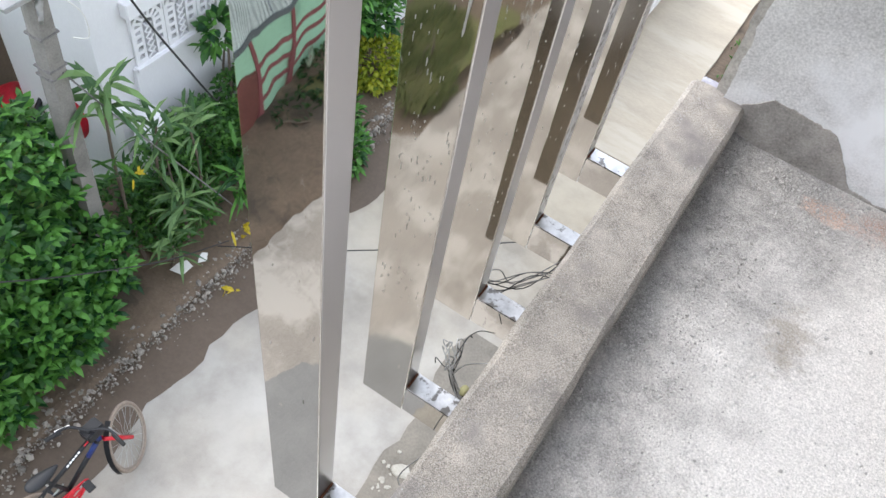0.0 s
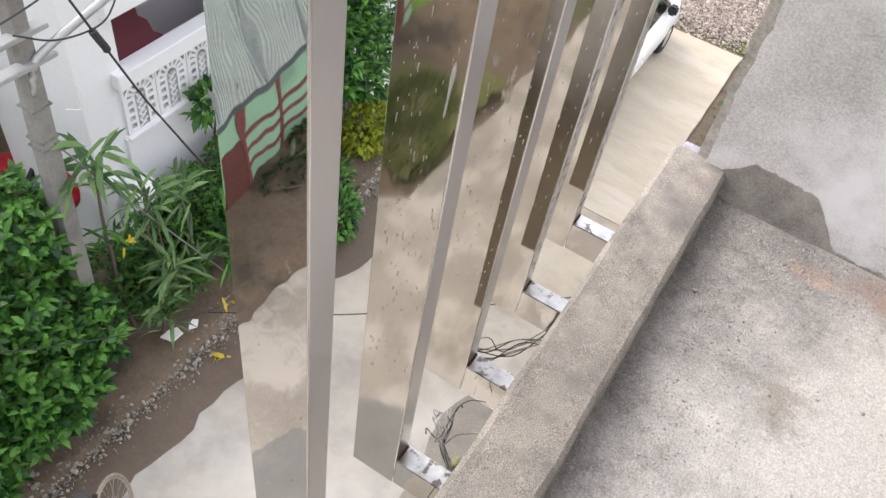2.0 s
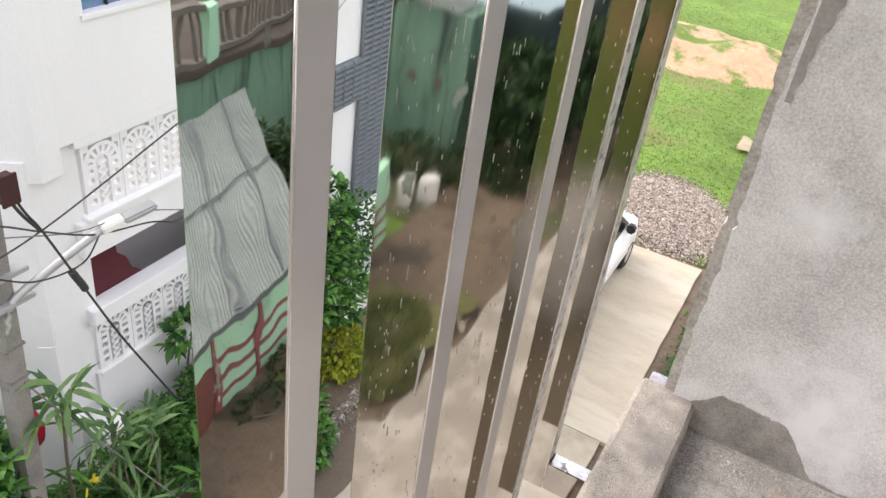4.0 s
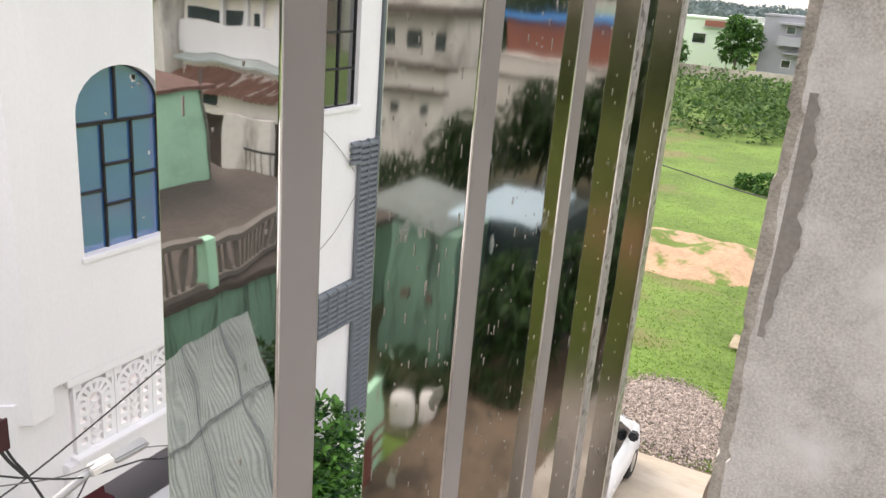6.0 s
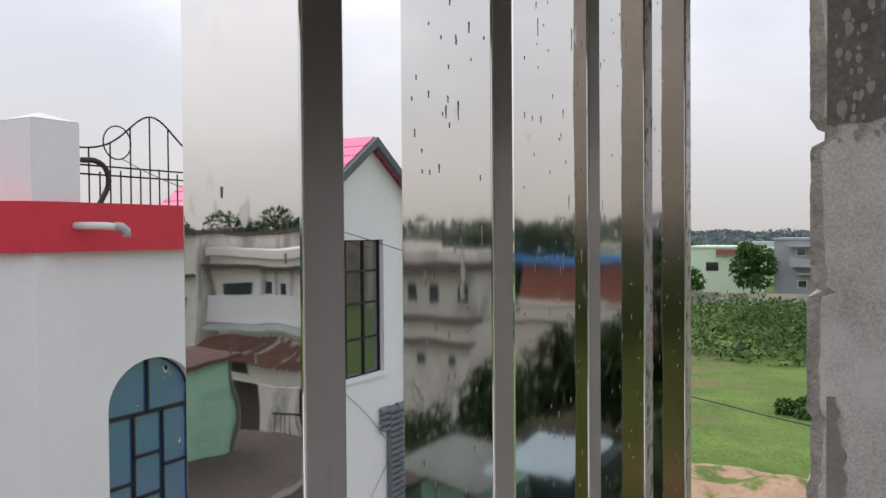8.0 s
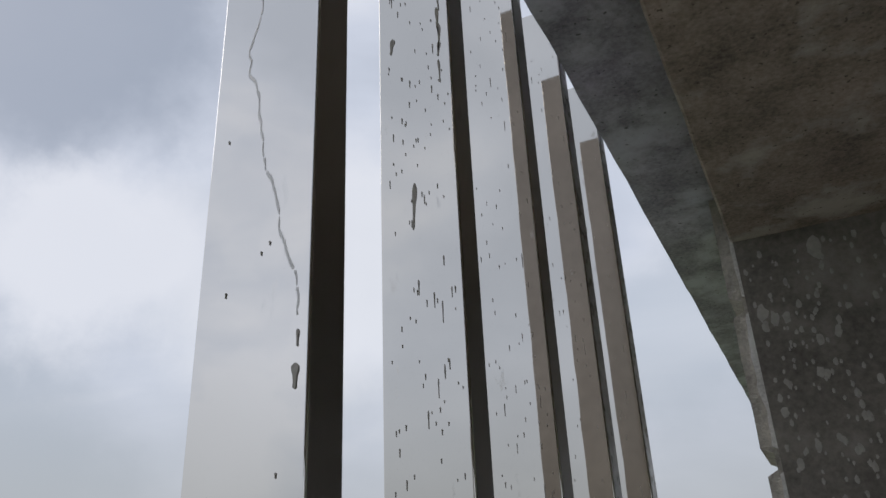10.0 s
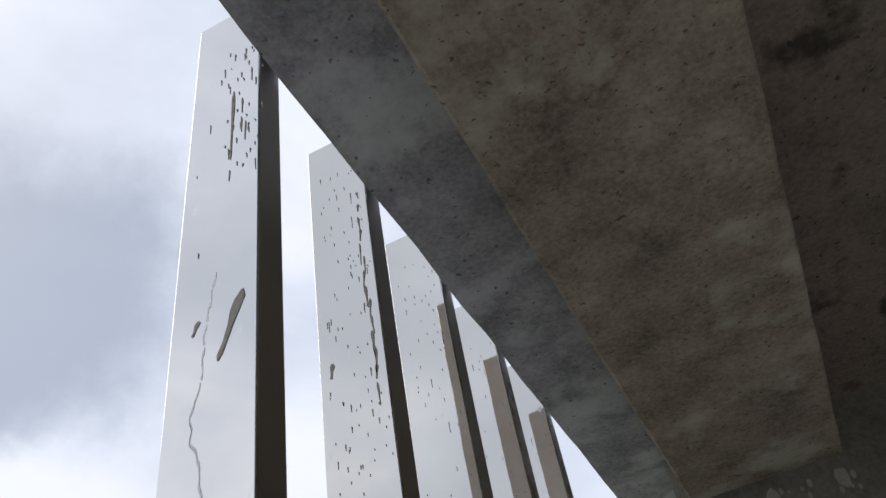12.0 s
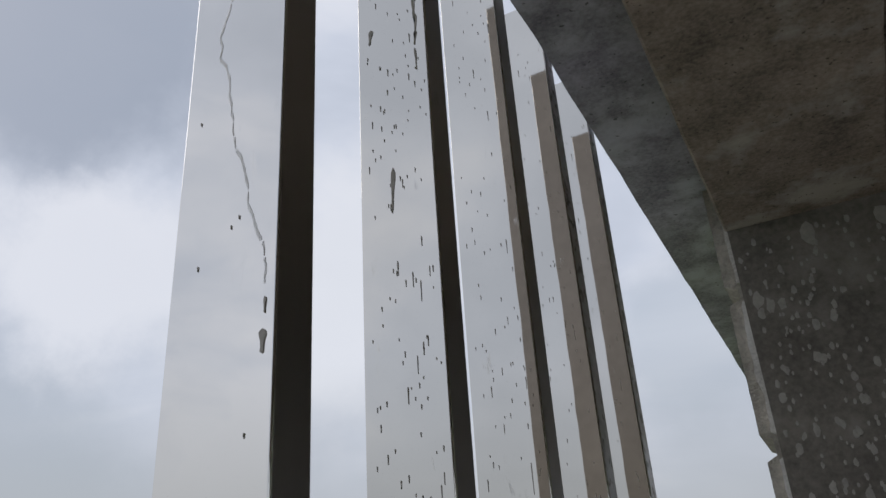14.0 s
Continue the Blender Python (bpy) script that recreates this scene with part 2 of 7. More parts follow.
CONC_FLOOR = floor_mat()
CONC_KERB = mat("sandy_cement_kerb", (0.40, 0.365, 0.325), 0.95, var=0.8, fine=430, broad=14, bump=1.0, bump_dist=0.005, stain=(0.265, 0.245, 0.235), stain_scale=6.5, stain_at=(0.52, 0.72), weight=0.3)
GRIT = mat("loose_cement_grit", (0.46, 0.445, 0.425), 0.95, var=0.2, bump=0, rand=0.25)
PLASTER = mat("cement_plaster", (0.66, 0.645, 0.635), 0.9, var=0.38, fine=170, broad=4.0, bump=0.5, bump_dist=0.003, stain=(0.86, 0.86, 0.87), stain_scale=3.0, stain_at=(0.46, 0.64), weight=0.5)
ROUGH_EDGE = mat("broken_concrete_edge", (0.42, 0.395, 0.36), 0.95, var=0.45, fine=120, broad=14, bump=1.0, bump_dist=0.01)
SOFFIT = mat("cool_grey_slab_soffit", (0.37, 0.362, 0.415), 0.9, var=0.5, fine=130, broad=9, bump=0.7, bump_dist=0.006, stain=(0.58, 0.60, 0.65), stain_scale=4.5, stain_at=(0.49, 0.63), pits=(0.09, 0.09, 0.095), pits_scale=75)
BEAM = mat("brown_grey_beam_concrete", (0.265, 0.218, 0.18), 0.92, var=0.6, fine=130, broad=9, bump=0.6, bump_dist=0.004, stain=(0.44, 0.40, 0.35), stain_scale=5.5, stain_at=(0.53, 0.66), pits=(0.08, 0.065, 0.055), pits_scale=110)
INNER_SOFFIT = mat("stained_shade_dark_soffit", (0.19, 0.155, 0.125), 0.92, var=0.5, fine=120, broad=6, bump=0.5, bump_dist=0.006, stain=(0.06, 0.05, 0.04), stain_scale=6.0, stain_at=(0.56, 0.66), pits=(0.03, 0.025, 0.02), pits_scale=90)
DAMP_LIGHT = mat("faint_damp_cement", (0.33, 0.31, 0.295), 0.85, var=0.25, fine=90, broad=9, bump=0.35, bump_dist=0.004)
# plaster tone with the shade under the roof slab put into it
UPPER_SHADE = mat("shade_darkened_plaster", (0.20, 0.185, 0.17), 0.92, var=0.4, fine=80, broad=5, bump=0.5, bump_dist=0.005, stain=(0.34, 0.32, 0.295), stain_scale=4.0, stain_at=(0.54, 0.7))
SPLASH = mat("pale_cement_splash", (0.40, 0.385, 0.365), 0.95, var=0.25, fine=90, broad=14, bump=0.4)
DAMP = mat("damp_dark_cement", (0.325, 0.302, 0.28), 0.85, var=0.5, fine=160, broad=13, bump=0.35, bump_dist=0.004)
STEEL = steel_mat("bright_stainless_steel")
STEEL_DRAWN = steel_mat("drawn_stainless_steel", 0.0012, 0.90, (0.745, 0.72, 0.67), 0.021)
# side and back tints are darkened to stand in for dim reflections
STEEL_SIDE = steel_mat("satin_dimmed_stainless_side", 0.0010, 0.0, (0.545, 0.53, 0.525), 0.30)
STEEL_BACK = mat("warm_dimmed_steel_back", (0.30, 0.26, 0.22), 0.12, 1.0, var=0.15, fine=60, broad=5, bump=0.04, rough_var=0.03)
STEEL_WORN = mat("scuffed_stainless_steel", (0.62, 0.62, 0.63), 0.38, 1.0, var=0.35, fine=40, broad=22, bump=0.2, bump_dist=0.002, rough_var=0.25, stain=(0.20, 0.19, 0.18), stain_scale=48, stain_at=(0.54, 0.6))
DRIP = mat("dried_cement_drip", (0.42, 0.40, 0.37), 0.85, var=0.2, fine=300, broad=60, bump=0.1)
DRIP_FAINT = mat("faint_water_run", (0.60, 0.595, 0.58), 0.4, 0.8, var=0.1, bump=0)
LILAC = mat("lilac_grey_room_paint", (0.50, 0.47, 0.50), 0.8, var=0.08, bump=0.1)
WHITE_PAINT = mat("white_painted_plaster", (0.755, 0.755, 0.77), 0.75, var=0.05, fine=45, broad=0.9, bump=0.1, stain=(0.70, 0.70, 0.71), stain_scale=0.7, stain_at=(0.52, 0.8), stretch=(1, 1, 0.5))
GREY_PAINT = mat("grey_painted_plaster", (0.36, 0.37, 0.40), 0.8, var=0.1, fine=40, broad=1.0, bump=0.15)
RED_PAINT = mat("red_painted_band", (0.62, 0.035, 0.06), 0.6, var=0.12, fine=30, broad=1.5, bump=0.1)
MAROON = mat("maroon_painted_wall", (0.075, 0.008, 0.016), 0.6, var=0.12, fine=30, broad=2, bump=0.1)
BROWN_WALL = mat("brown_mud_plaster", (0.19, 0.145, 0.115), 0.9, var=0.2, fine=30, broad=1.5, bump=0.3)
BLACK_IRON = mat("black_painted_iron", (0.025, 0.025, 0.028), 0.5, 0.3, var=0.2, bump=0.1)
WIRE = mat("black_cable_rubber", (0.03, 0.03, 0.032), 0.6, var=0.2, bump=0)
WIRE_GREY = mat("grey_cable_sheath", (0.16, 0.155, 0.15), 0.6, var=0.4, broad=30, bump=0)
WIRE_PALE = mat("pale_grey_cable_sheath", (0.30, 0.30, 0.295), 0.55, var=0.3, broad=30, bump=0)
PIPE = mat("white_plastic_pipe", (0.7, 0.69, 0.66), 0.45, var=0.08, bump=0.05)
PIPE_GREY = mat("grey_plastic_elbow", (0.42, 0.42, 0.42), 0.45, var=0.08, bump=0.05)
GLASS_BLUE = glass_mat("blue_tinted_glass", (0.03, 0.12, 0.30))
GLASS_DARK = glass_mat("dark_tinted_glass", (0.02, 0.025, 0.025))
LOUVRE = mat("slate_grey_cement_louvre", (0.15, 0.17, 0.19), 0.8, var=0.2, fine=40, broad=4, bump=0.15)
SLATE_TRIM = mat("slate_grey_roof_trim", (0.10, 0.12, 0.13), 0.7, var=0.15, bump=0.1)
PINK_TILE = mat("pink_roof_tile", (0.78, 0.20, 0.36), 0.55, var=0.12, fine=20, broad=2, bump=0.2)
GROUND = mat("field_grass_and_soil", (0.115, 0.19, 0.036), 0.95, var=0.5, fine=7, broad=0.35, bump=0.9, bump_dist=0.05, stain=(0.19, 0.15, 0.075), stain_scale=0.16, stain_at=(0.57, 0.68))
SOIL = mat("damp_brown_soil", (0.135, 0.10, 0.07), 0.9, var=0.35, fine=22, broad=2.0, bump=0.8, bump_dist=0.03, stain=(0.07, 0.055, 0.04), stain_scale=1.3)


def lane_mat(*args, **kw):
    """Lane concrete that turns from grey-white to a beige mix towards the next pour."""
    m = mat(*args, **kw)
    n, l = m.node_tree.nodes, m.node_tree.links
    p = n["Principled BSDF"]
    co, sep, nz, add, r, mx = (n.new("ShaderNode" + k) for k in ("TexCoord", "SeparateXYZ", "TexNoise", "Math", "MapRange", "Mix"))
    l.new(co.outputs["Object"], sep.inputs[0])
    nz.inputs["Scale"].default_value, nz.inputs["Detail"].default_value = 0.8, 6
    l.new(co.outputs["Object"], nz.inputs["Vector"])
    add.operation = "MULTIPLY_ADD"
    add.inputs[1].default_value = 4.0
    l.new(nz.outputs[0], add.inputs[0])
    l.new(sep.outputs[1], add.inputs[2])
    r.inputs[1].default_value, r.inputs[2].default_value = 4.6, 8.0
    l.new(add.outputs[0], r.inputs[0])
    mx.data_type, mx.blend_type = "RGBA", "MULTIPLY"
    mx.inputs[7].default_value = (1.0, 0.93, 0.80, 1)
    l.new(r.outputs[0], mx.inputs[0])
    l.new(p.inputs["Base Color"].links[0].from_socket, mx.inputs[6])
    l.new(mx.outputs[2], p.inputs["Base Color"])
    return m


ROAD = lane_mat("grey_white_concrete_lane", (0.355, 0.33, 0.292), 0.9, var=0.24, weight=0.82, fine=90, broad=1.6, bump=0.25, bump_dist=0.004, stain=(0.455, 0.432, 0.393), stain_scale=1.1, stain_at=(0.44, 0.68))
ROAD_BACK = mat("muddy_brown_concrete_lane", (0.25, 0.222, 0.19), 0.9, var=0.3, fine=60, broad=1.2, bump=0.35, bump_dist=0.006, stain=(0.36, 0.33, 0.29), stain_scale=1.5, stain_at=(0.48, 0.58))
ROAD_FAR = mat("broomed_beige_concrete", (0.41, 0.355, 0.275), 0.92, var=0.16, fine=30, broad=1.2, bump=0.4, bump_dist=0.008, stain=(0.46, 0.41, 0.33), stain_scale=0.9, stretch=(0.6, 2.5, 1))
OLIVE_GROUND = mat("olive_mossy_soil", (0.11, 0.108, 0.042), 0.95, var=0.4, fine=30, broad=3, bump=0.8, bump_dist=0.03, stain=(0.075, 0.09, 0.025), stain_scale=2.0)
DAMP_ROAD = mat("damp_lane_concrete", (0.165, 0.16, 0.15), 0.7, var=0.22, fine=60, broad=2.5, bump=0.2, bump_dist=0.004)
SILT = mat("damp_grey_silt", (0.20, 0.178, 0.145), 0.75, var=0.3, fine=40, broad=3.5, bump=0.4, bump_dist=0.006)
WET = mat("wet_mud_film", (0.115, 0.085, 0.062), 0.5, var=0.2, fine=30, broad=2.5, bump=0.25, bump_dist=0.006)
SAND = mat("pale_dug_sand", (0.43, 0.285, 0.18), 0.95, var=0.25, fine=9, broad=1.6, bump=0.9, bump_dist=0.08, stain=(0.12, 0.18, 0.035), stain_scale=0.7, stain_at=(0.49, 0.57))
STONE = mat("broken_stone", (0.315, 0.265, 0.228), 0.85, var=0.25, fine=30, broad=6, bump=0.4, bump_dist=0.01, rand=0.62)
RUBBLE = mat("drain_rubble", (0.27, 0.245, 0.212), 0.9, var=0.3, fine=25, broad=6, bump=0.5, bump_dist=0.01, rand=0.4)
PALE_STONE = mat("pale_cream_stone", (0.40, 0.375, 0.32), 0.85, var=0.2, fine=60, broad=12, bump=0.4, bump_dist=0.006)
SACK = mat("pale_straw_sacking", (0.62, 0.54, 0.38), 0.8, var=0.15, fine=60, broad=5, bump=0.3)
WHITE_STONE = mat("white_tile_shard", (0.75, 0.74, 0.72), 0.6, var=0.08, bump=0.1)
POLE_CONC = mat("weathered_pole_concrete", (0.215, 0.205, 0.19), 0.9, var=0.3, fine=60, broad=4, bump=0.4, bump_dist=0.004)
FUSE_RED = mat("dark_oxide_red_iron", (0.05, 0.017, 0.018), 0.7, 0.1, var=0.3, fine=60, broad=12, bump=0.2)
STRIPE = mat("faded_maroon_stripe", (0.23, 0.075, 0.08), 0.8, var=0.2, bump=0.1)
RUST = mat("rusty_iron", (0.14, 0.06, 0.035), 0.85, 0.2, var=0.35, fine=60, broad=12, bump=0.3)
GALV = mat("galvanised_pipe", (0.45, 0.46, 0.47), 0.45, 0.6, var=0.15, bump=0.1)
LEAF_BROAD = leaf_mat("broad_green_leaf", (0.008, 0.050, 0.012), (0.125, 0.32, 0.055))
LEAF_LONG = leaf_mat("long_green_leaf", (0.05, 0.12, 0.04), (0.20, 0.33, 0.12))
LEAF_DARK = leaf_mat("dark_green_leaf", (0.02, 0.075, 0.016), (0.085, 0.215, 0.035))
LEAF_BACK = leaf_mat("deep_green_tree_leaf", (0.008, 0.030, 0.008), (0.038, 0.088, 0.02))
LEAF_OLIVE = leaf_mat("olive_weed_leaf", (0.05, 0.072, 0.02), (0.15, 0.165, 0.055), 0.7)
LEAF_LIME = leaf_mat("lime_yellow_leaf", (0.12, 0.19, 0.015), (0.38, 0.40, 0.03))
LEAF_FAR = leaf_mat("far_scrub_leaf", (0.03, 0.08, 0.02), (0.12, 0.21, 0.055), 0.7)
# distance haze is mixed into this leaf green
LEAF_HAZE = leaf_mat("haze_tinted_green_leaf", (0.075, 0.10, 0.08), (0.135, 0.165, 0.13), 0.8)
LEAF_YELLOW = leaf_mat("yellowing_leaf", (0.5, 0.38, 0.02), (0.7, 0.55, 0.05))
GRASS = leaf_mat("grass_blade", (0.085, 0.185, 0.02), (0.18, 0.31, 0.038), 0.7)
BARK = mat("grey_bark", (0.13, 0.105, 0.08), 0.95, var=0.3, fine=60, broad=12, bump=0.6, bump_dist=0.01)
MINT = mat("mint_green_plaster", (0.34, 0.60, 0.43), 0.8, var=0.12, fine=20, broad=0.8, bump=0.15, stain=(0.22, 0.38, 0.29), stain_scale=0.6, stain_at=(0.55, 0.72))
MINT_PALE = mat("pale_mint_plaster", (0.60, 0.74, 0.58), 0.8, var=0.06, fine=10, broad=0.3, bump=0.1)
CREAM = mat("cream_stained_plaster", (0.84, 0.81, 0.74), 0.85, var=0.10, fine=10, broad=0.5, bump=0.15, stain=(0.38, 0.35, 0.31), stain_scale=0.6, stain_at=(0.57, 0.76), stretch=(1, 1, 0.5))
ROOF_MUD = mat("dark_stained_deck_and_shade", (0.085, 0.070, 0.060), 0.9, var=0.3, fine=8, broad=0.7, bump=0.2)
CREAM_GREY = mat("greyed_cream_plaster", (0.66, 0.64, 0.60), 0.88, var=0.16, fine=10, broad=0.6, bump=0.15, stain=(0.22, 0.205, 0.185), stain_scale=0.7, stain_at=(0.50, 0.68), stretch=(1, 1, 0.4))
RUSTY_TIN = mat("rusty_brown_roof_sheet", (0.20, 0.115, 0.085), 0.8, 0.1, var=0.35, fine=6, broad=1.4, bump=0.2, stain=(0.52, 0.47, 0.43), stain_scale=1.1, stain_at=(0.56, 0.62), stretch=(2.2, 0.35, 0.35))
MINT_DULL = mat("mildewed_mint_plaster", (0.19, 0.33, 0.25), 0.85, var=0.2, fine=12, broad=0.9, bump=0.15, stain=(0.06, 0.095, 0.075), stain_scale=1.4, stain_at=(0.50, 0.66), stretch=(2.5, 2.5, 0.25))
YARD = mat("dark_weedy_yard_soil", (0.075, 0.080, 0.040), 0.95, var=0.4, fine=9, broad=0.8, bump=0.6, bump_dist=0.04, stain=(0.11, 0.085, 0.055), stain_scale=0.5)
DARK_BOARD = mat("dark_teal_boarding", (0.035, 0.055, 0.055), 0.8, var=0.3, fine=12, broad=1.5, bump=0.2)
MAROON_WOOD = mat("reddish_brown_planks", (0.16, 0.06, 0.05), 0.75, var=0.25, fine=30, broad=3, bump=0.2)
BALUSTER = mat("weathered_grey_balustrade", (0.14, 0.128, 0.112), 0.9, var=0.25, bump=0.2)
TIN = mat("weathered_tin_sheet", (0.35, 0.40, 0.385), 0.6, 0.15, var=0.25, fine=30, broad=1.2, bump=0.15)
TIN_BLUE = mat("pale_blue_tin_sheet", (0.58, 0.72, 0.79), 0.5, 0.0, var=0.1, fine=10, broad=0.8, bump=0.1)
BLUE_SHEET = mat("bright_blue_roof_sheet", (0.06, 0.32, 0.75), 0.5, var=0.1, bump=0.1)
BRICK_FAR = mat("far_red_brickwork", (0.30, 0.12, 0.085), 0.9, var=0.2, fine=8, broad=0.8, bump=0.2)
BRICK_PALE = mat("faded_pink_plaster", (0.48, 0.33, 0.28), 0.85, var=0.15, fine=6, broad=0.6, bump=0.1)
TILE_OLD = mat("old_brown_roof_tile", (0.13, 0.075, 0.06), 0.9, var=0.4, fine=6, broad=2, bump=0.4, bump_dist=0.03)
FAR_WALL = mat("stained_boundary_wall", (0.47, 0.43, 0.38), 0.9, var=0.2, fine=2, broad=0.4, bump=0.1, stain=(0.16, 0.14, 0.12), stain_scale=0.35, stain_at=(0.52, 0.7), stretch=(1, 1, 0.35))
FAR_WHITE = mat("far_pale_walls", (0.62, 0.64, 0.66), 0.9, var=0.1, bump=0)
CAR_WHITE = mat("white_car_paint", (0.82, 0.83, 0.85), 0.25, var=0.02, bump=0, spec=0.5)
TYRE = mat("black_tyre_rubber", (0.025, 0.025, 0.025), 0.9, var=0.2, fine=80, bump=0.2)
BIKE_TYRE = mat("muddy_bicycle_tyre", (0.26, 0.21, 0.17), 0.9, var=0.3, fine=90, broad=20, bump=0.2)
RIM = mat("alloy_rim", (0.5, 0.5, 0.5), 0.35, 0.9, var=0.1, bump=0)
BIKE_RIM = mat("muddy_wheel_rim", (0.30, 0.26, 0.22), 0.6, 0.3, var=0.25, bump=0)
BIKE_DARK = mat("black_bicycle_paint", (0.016, 0.017, 0.02), 0.55, var=0.2, bump=0)
BIKE_BLUE = mat("blue_bicycle_paint", (0.02, 0.04, 0.17), 0.35, var=0.15, bump=0)
BIKE_RED = mat("red_bicycle_paint", (0.6, 0.015, 0.03), 0.4, var=0.12, bump=0)
RED_CLOTH = mat("red_plastic_sheet", (0.42, 0.012, 0.025), 0.6, var=0.3, broad=6, bump=0.4, bump_dist=0.02)
# pale blue-green leaf: the horizon haze is part of its colour
FAR_TREES = leaf_mat("haze_tinted_far_leaf", (0.13, 0.18, 0.18), (0.19, 0.24, 0.24), 0.9)


# ---- building helpers ----
def link_mesh(name, bm, material, smooth=False):
    me = bpy.data.meshes.new(name)
    bm.to_mesh(me)
    bm.free()
    if smooth:
        me.polygons.foreach_set("use_smooth", [True] * len(me.polygons))
    me.materials.append(material)
    return new(name, me)


def part(name, bm, material, parent, label="", smooth=False):
    ob = link_mesh(name, bm, material, smooth)
    ob.parent = parent
    if label:
        tagged(ob, label)
    return ob


def thing(name, label, category, at=(0, 0, 0), group="", kind=""):
    ob = new(name)
    ob.empty_display_size = 0.1
    ob.location = at
    return tagged(ob, label, category, group, kind)


def add_box(bm, a, b, bevel=0.0, turn=None):
    """A box from corner a to corner b, with softened edges, added to bm."""
    t = bmesh.new()
    bmesh.ops.create_cube(t, size=1)
    for v in t.verts:
        v.co = Vector([(a[i] + b[i]) / 2 + v.co[i] * (b[i] - a[i]) for i in range(3)])
    if bevel:
        bmesh.ops.bevel(t, geom=t.edges[:], offset=bevel, segments=2, affect="EDGES", clamp_overlap=True)
    if turn:
        bmesh.ops.transform(t, matrix=turn, verts=t.verts)
    me = bpy.data.meshes.new("tmp")
    t.to_mesh(me)
    t.free()
    bm.from_mesh(me)
    bpy.data.meshes.remove(me)
    return bm


def box_bm(a, b, bevel=0.0):
    return add_box(bmesh.new(), a, b, bevel)


def add_tube(bm, pts, r, sides=8, r_end=None):
    """A round bar along a line of points."""
    pts = [Vector(p) for p in pts]
    rings = []
    up = Vector((0.13, 0.21, 0.97))
    for i, p in enumerate(pts):
        d = (pts[min(i + 1, len(pts) - 1)] - pts[max(i - 1, 0)]).normalized()
        u = d.cross(up)
        if u.length < 0.05:
            u = d.cross(Vector((1, 0, 0)))
        u.normalize()
        w = d.cross(u)
        rad = r if r_end is None else r + (r_end - r) * i / (len(pts) - 1)
        rings.append([bm.verts.new(p + rad * (math.cos(k * math.tau / sides) * u + math.sin(k * math.tau / sides) * w)) for k in range(sides)])
    for a, b in zip(rings, rings[1:]):
        for k in range(sides):
            bm.faces.new((a[k], a[(k + 1) % sides], b[(k + 1) % sides], b[k]))
    bm.faces.new(rings[0][::-1])
    bm.faces.new(rings[-1])
    return bm


def tube_bm(pts, r, sides=8, r_end=None):
    return add_tube(bmesh.new(), pts, r, sides, r_end)


def prism(bm, outline, axis, a, b):
    """A flat outline pushed through along an axis from a to b. The outline lists the two other coordinates in xyz order."""
    i = "xyz".index(axis)

    def at(q, v):
        c = list(q)
        c.insert(i, v)
        return Vector(c)

    lo, hi = [bm.verts.new(at(q, a)) for q in outline], [bm.verts.new(at(q, b)) for q in outline]
    k = len(outline)
    bm.faces.new(lo), bm.faces.new(hi[::-1])
    for j in range(k):
        bm.faces.new((lo[j], hi[j], hi[(j + 1) % k], lo[(j + 1) % k]))
    bmesh.ops.recalc_face_normals(bm, faces=bm.faces)
    return bm


def torus_bm(centre, axis_u, axis_v, big, small, n=28, m=8):
    bm = bmesh.new()
    u, v = Vector(axis_u).normalized(), Vector(axis_v).normalized()
    w = u.cross(v)
    rings = []
    for i in range(n):
        a = i * math.tau / n
        d = math.cos(a) * u + math.sin(a) * v
        rings.append([bm.verts.new(Vector(centre) + d * (big + small * math.cos(b * math.tau / m)) + w * small * math.sin(b * math.tau / m)) for b in range(m)])
    for i in range(n):
        for b in range(m):
            bm.faces.new((rings[i][b], rings[(i + 1) % n][b], rings[(i + 1) % n][(b + 1) % m], rings[i][(b + 1) % m]))
    return bm


def smooth_line(pts, steps=6):
    """A soft line through the points (Catmull-Rom)."""
    p = [Vector(q) for q in pts]
    p = [2 * p[0] - p[1]] + p + [2 * p[-1] - p[-2]]
    out = []
    for i in range(1, len(p) - 2):
        for s in range(steps):
            t = s / steps
            out.append(0.5 * (2 * p[i] + (p[i + 1] - p[i - 1]) * t + (2 * p[i - 1] - 5 * p[i] + 4 * p[i + 1] - p[i + 2]) * t * t + (3 * p[i] - p[i - 1] - 3 * p[i + 1] + p[i + 2]) * t ** 3))
    return out + [p[-2]]


